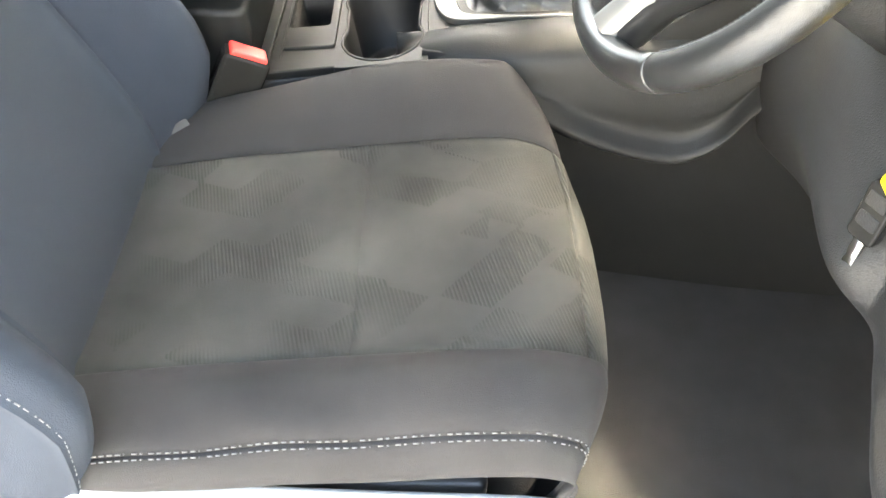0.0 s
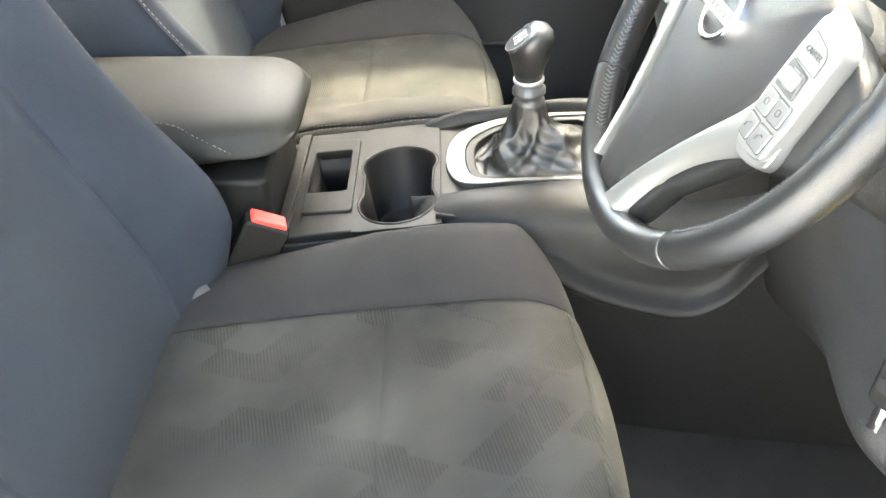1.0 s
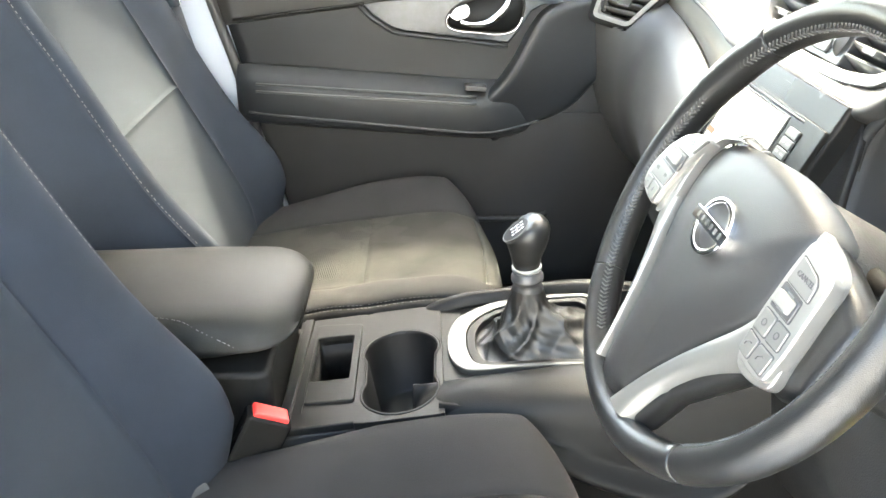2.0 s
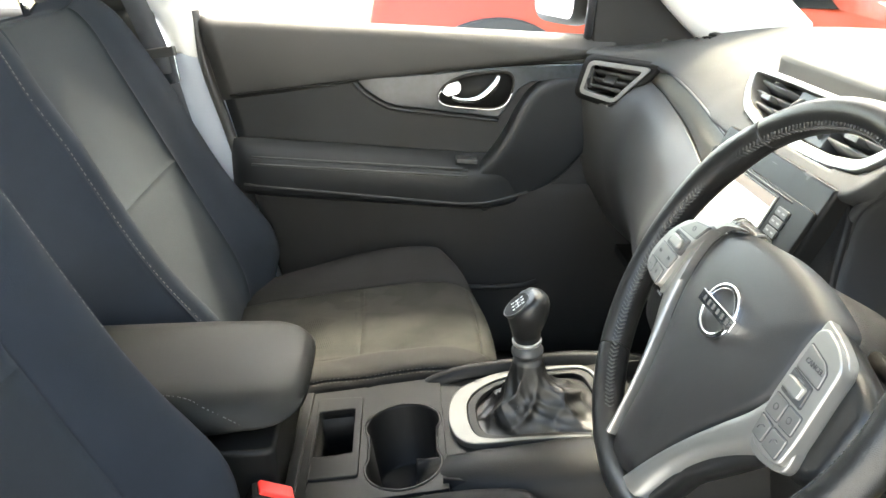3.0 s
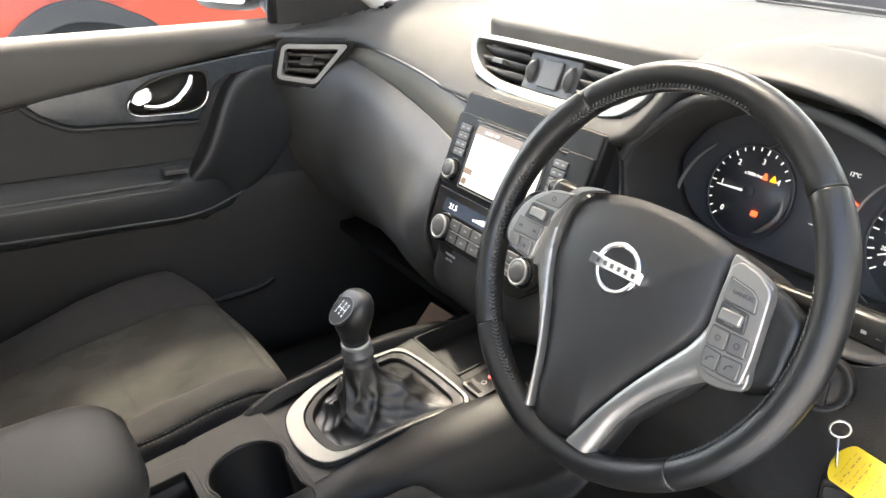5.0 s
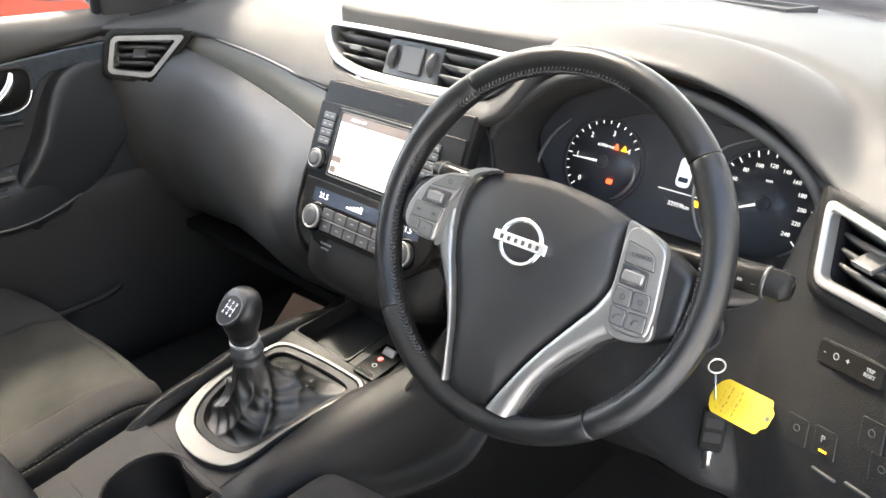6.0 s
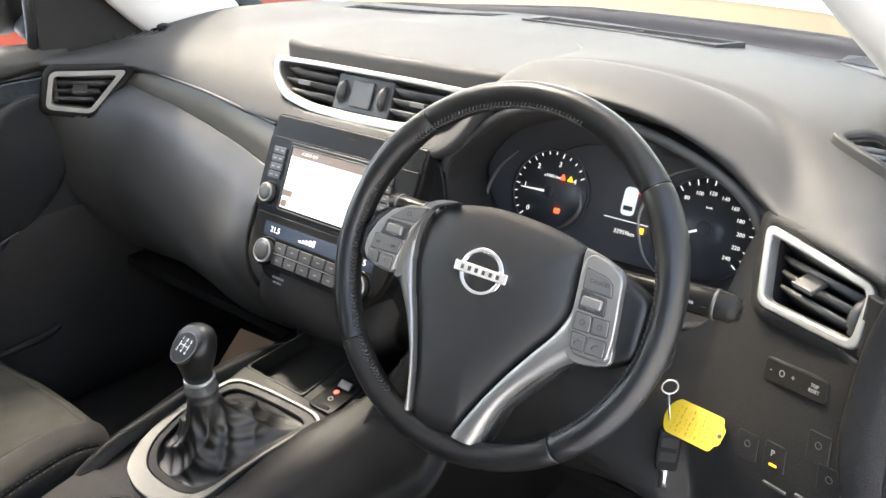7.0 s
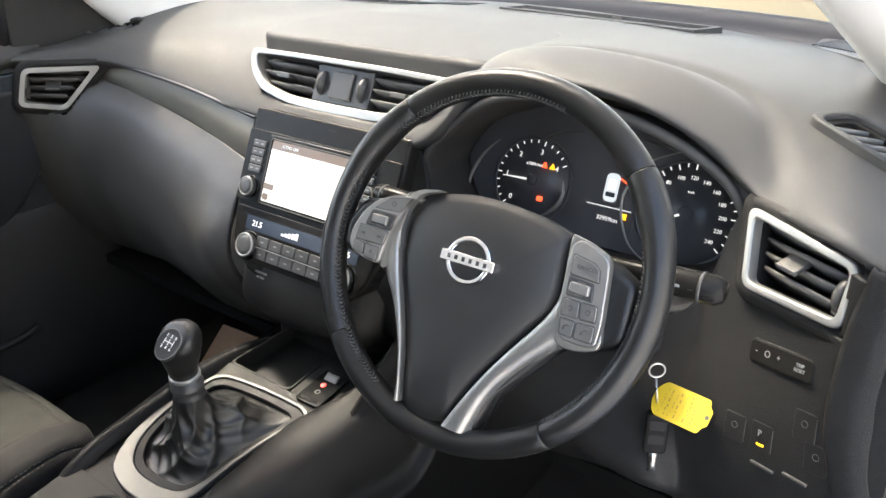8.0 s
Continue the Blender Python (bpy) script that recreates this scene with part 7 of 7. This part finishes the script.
pedal(0.44, 0.12, 0.50, 0.034, 0.028, 40, "ribbed black clutch pedal")
pedal(0.44, 0.0, 0.50, 0.036, 0.028, 40, "ribbed black brake pedal")
pedal(0.47, -0.11, 0.46, 0.024, 0.06, 40, "narrow black accelerator pedal")

# brown card lying in the passenger's footwell
card = thing("cardboard_sheet", "corner of a brown cardboard sheet in the passenger footwell", "cardboard", (0.45, 0.85, 0.4))
part("sheet", prism(frame_at((0.30, 0.80, 0.50), (0, -1, 0), (0.05, 0, 1)), [(-0.12, -0.09), (0.16, -0.13), (0.10, 0.062), (-0.015, 0.055)], -0.002, 0.002), CARD, card, smooth=False)

# ---------------------------------------------------------------- red car outside
def red_car(ox, oy, turn):
    c = thing("parked_car", "red hatchback with dark wheel-arch trim parked in the hall", "car", (ox, oy, 0))
    T = Matrix.Translation((ox, oy, 0)) @ Matrix.Rotation(radians(turn), 4, "Z")
    top = [(-2.15, 0.75), (-2.1, 1.05), (-1.85, 1.50), (-1.2, 1.60), (-0.2, 1.58), (0.55, 1.35), (0.95, 1.08), (1.7, 1.00), (2.1, 0.85), (2.2, 0.65)]
    low = 0.30
    rows = []
    ts = spline(top, 44)
    for x, z in ts:
        hw = 0.88 - 0.10 * max(0, abs(x) - 1.6)
        tw = hw * (0.72 if z > 1.2 else 0.86)
        rows.append([tuple(T @ Vector(p)) for p in ((x, -hw * 0.94, low), (x, -hw, 0.55), (x, -hw, min(z, 0.86)), (x, -(hw * 0.96), min(z, 0.97)), (x, -tw, z - 0.02), (x, 0, z), (x, tw, z - 0.02), (x, hw * 0.96, min(z, 0.97)), (x, hw, min(z, 0.86)), (x, hw, 0.55), (x, hw * 0.94, low))])
    part("body", sheet(rows, closed_v=True, caps=True), REDPAINT, c, "glossy red bodywork")
    for x in (-1.48, 1.22):
        for s in (-1, 1):
            wm = T @ Matrix.Translation((x, s * 0.80, 0.39)) @ Matrix.Rotation(radians(90), 4, "X")
            part("arch_trim", ring(lift(wm, 0, 0, 0), circle(0.53, 48), circle(0.45, 48), -0.10, 0.10), ARCHGREY, c, "dark wheel-arch trim", bevel=0.01)
            part("arch_gap", prism(wm, circle(0.455, 40), -0.085, 0.085), WELL, c, smooth=False)
            w = part("tyre", lathe(wm, [(0.25, -0.11), (0.37, -0.11), (0.40, -0.09), (0.41, 0.0), (0.40, 0.09), (0.37, 0.11), (0.25, 0.11)], 48), TYRE, c, "black tyre")
            part("rim", lathe(wm, [(0.255, -0.09), (0.26, -0.105), (0.255, -0.112), (0.24, -0.10), (0.05, -0.10), (0.05, 0.10), (0.24, 0.10), (0.255, 0.112), (0.26, 0.105), (0.255, 0.09)], 36), STEEL, w)
            for k in range(5):
                mm = wm @ Matrix.Rotation(2 * math.pi * k / 5, 4, "Z")
                part("rim_spoke", prism(mm, [(-0.02, 0.04), (0.02, 0.04), (0.03, 0.25), (-0.03, 0.25)], -0.106, 0.106), SATIN, w, bevel=0.006)
    for s in (-1, 1):
        part("side_window", prism(T @ Matrix.Translation((0, s * 0.80, 0)) @ Matrix.Rotation(radians(90), 4, "X"), [(-1.75, 1.02), (0.75, 1.02), (0.35, 1.34), (-0.3, 1.48), (-1.2, 1.48), (-1.65, 1.40)], -0.02, 0.02), PIANO, c, "dark side window", smooth=False)
        part("sill_trim", prism(T @ Matrix.Translation((0, s * 0.87, 0)), rounded(rect(-0.9, 0.92, -0.02, 0.02), 0.01), 0.26, 0.40), BLACK, c, bevel=0.01)
        part("lamp", prism(T @ Matrix.Translation((2.02, s * 0.62, 0.80)), rounded(rect(-0.16, 0.10, -0.16, 0.16), 0.05), -0.07, 0.07), CHROME, c, "clear headlamp", bevel=0.02)


red_car(1.75, 5.08, 0)
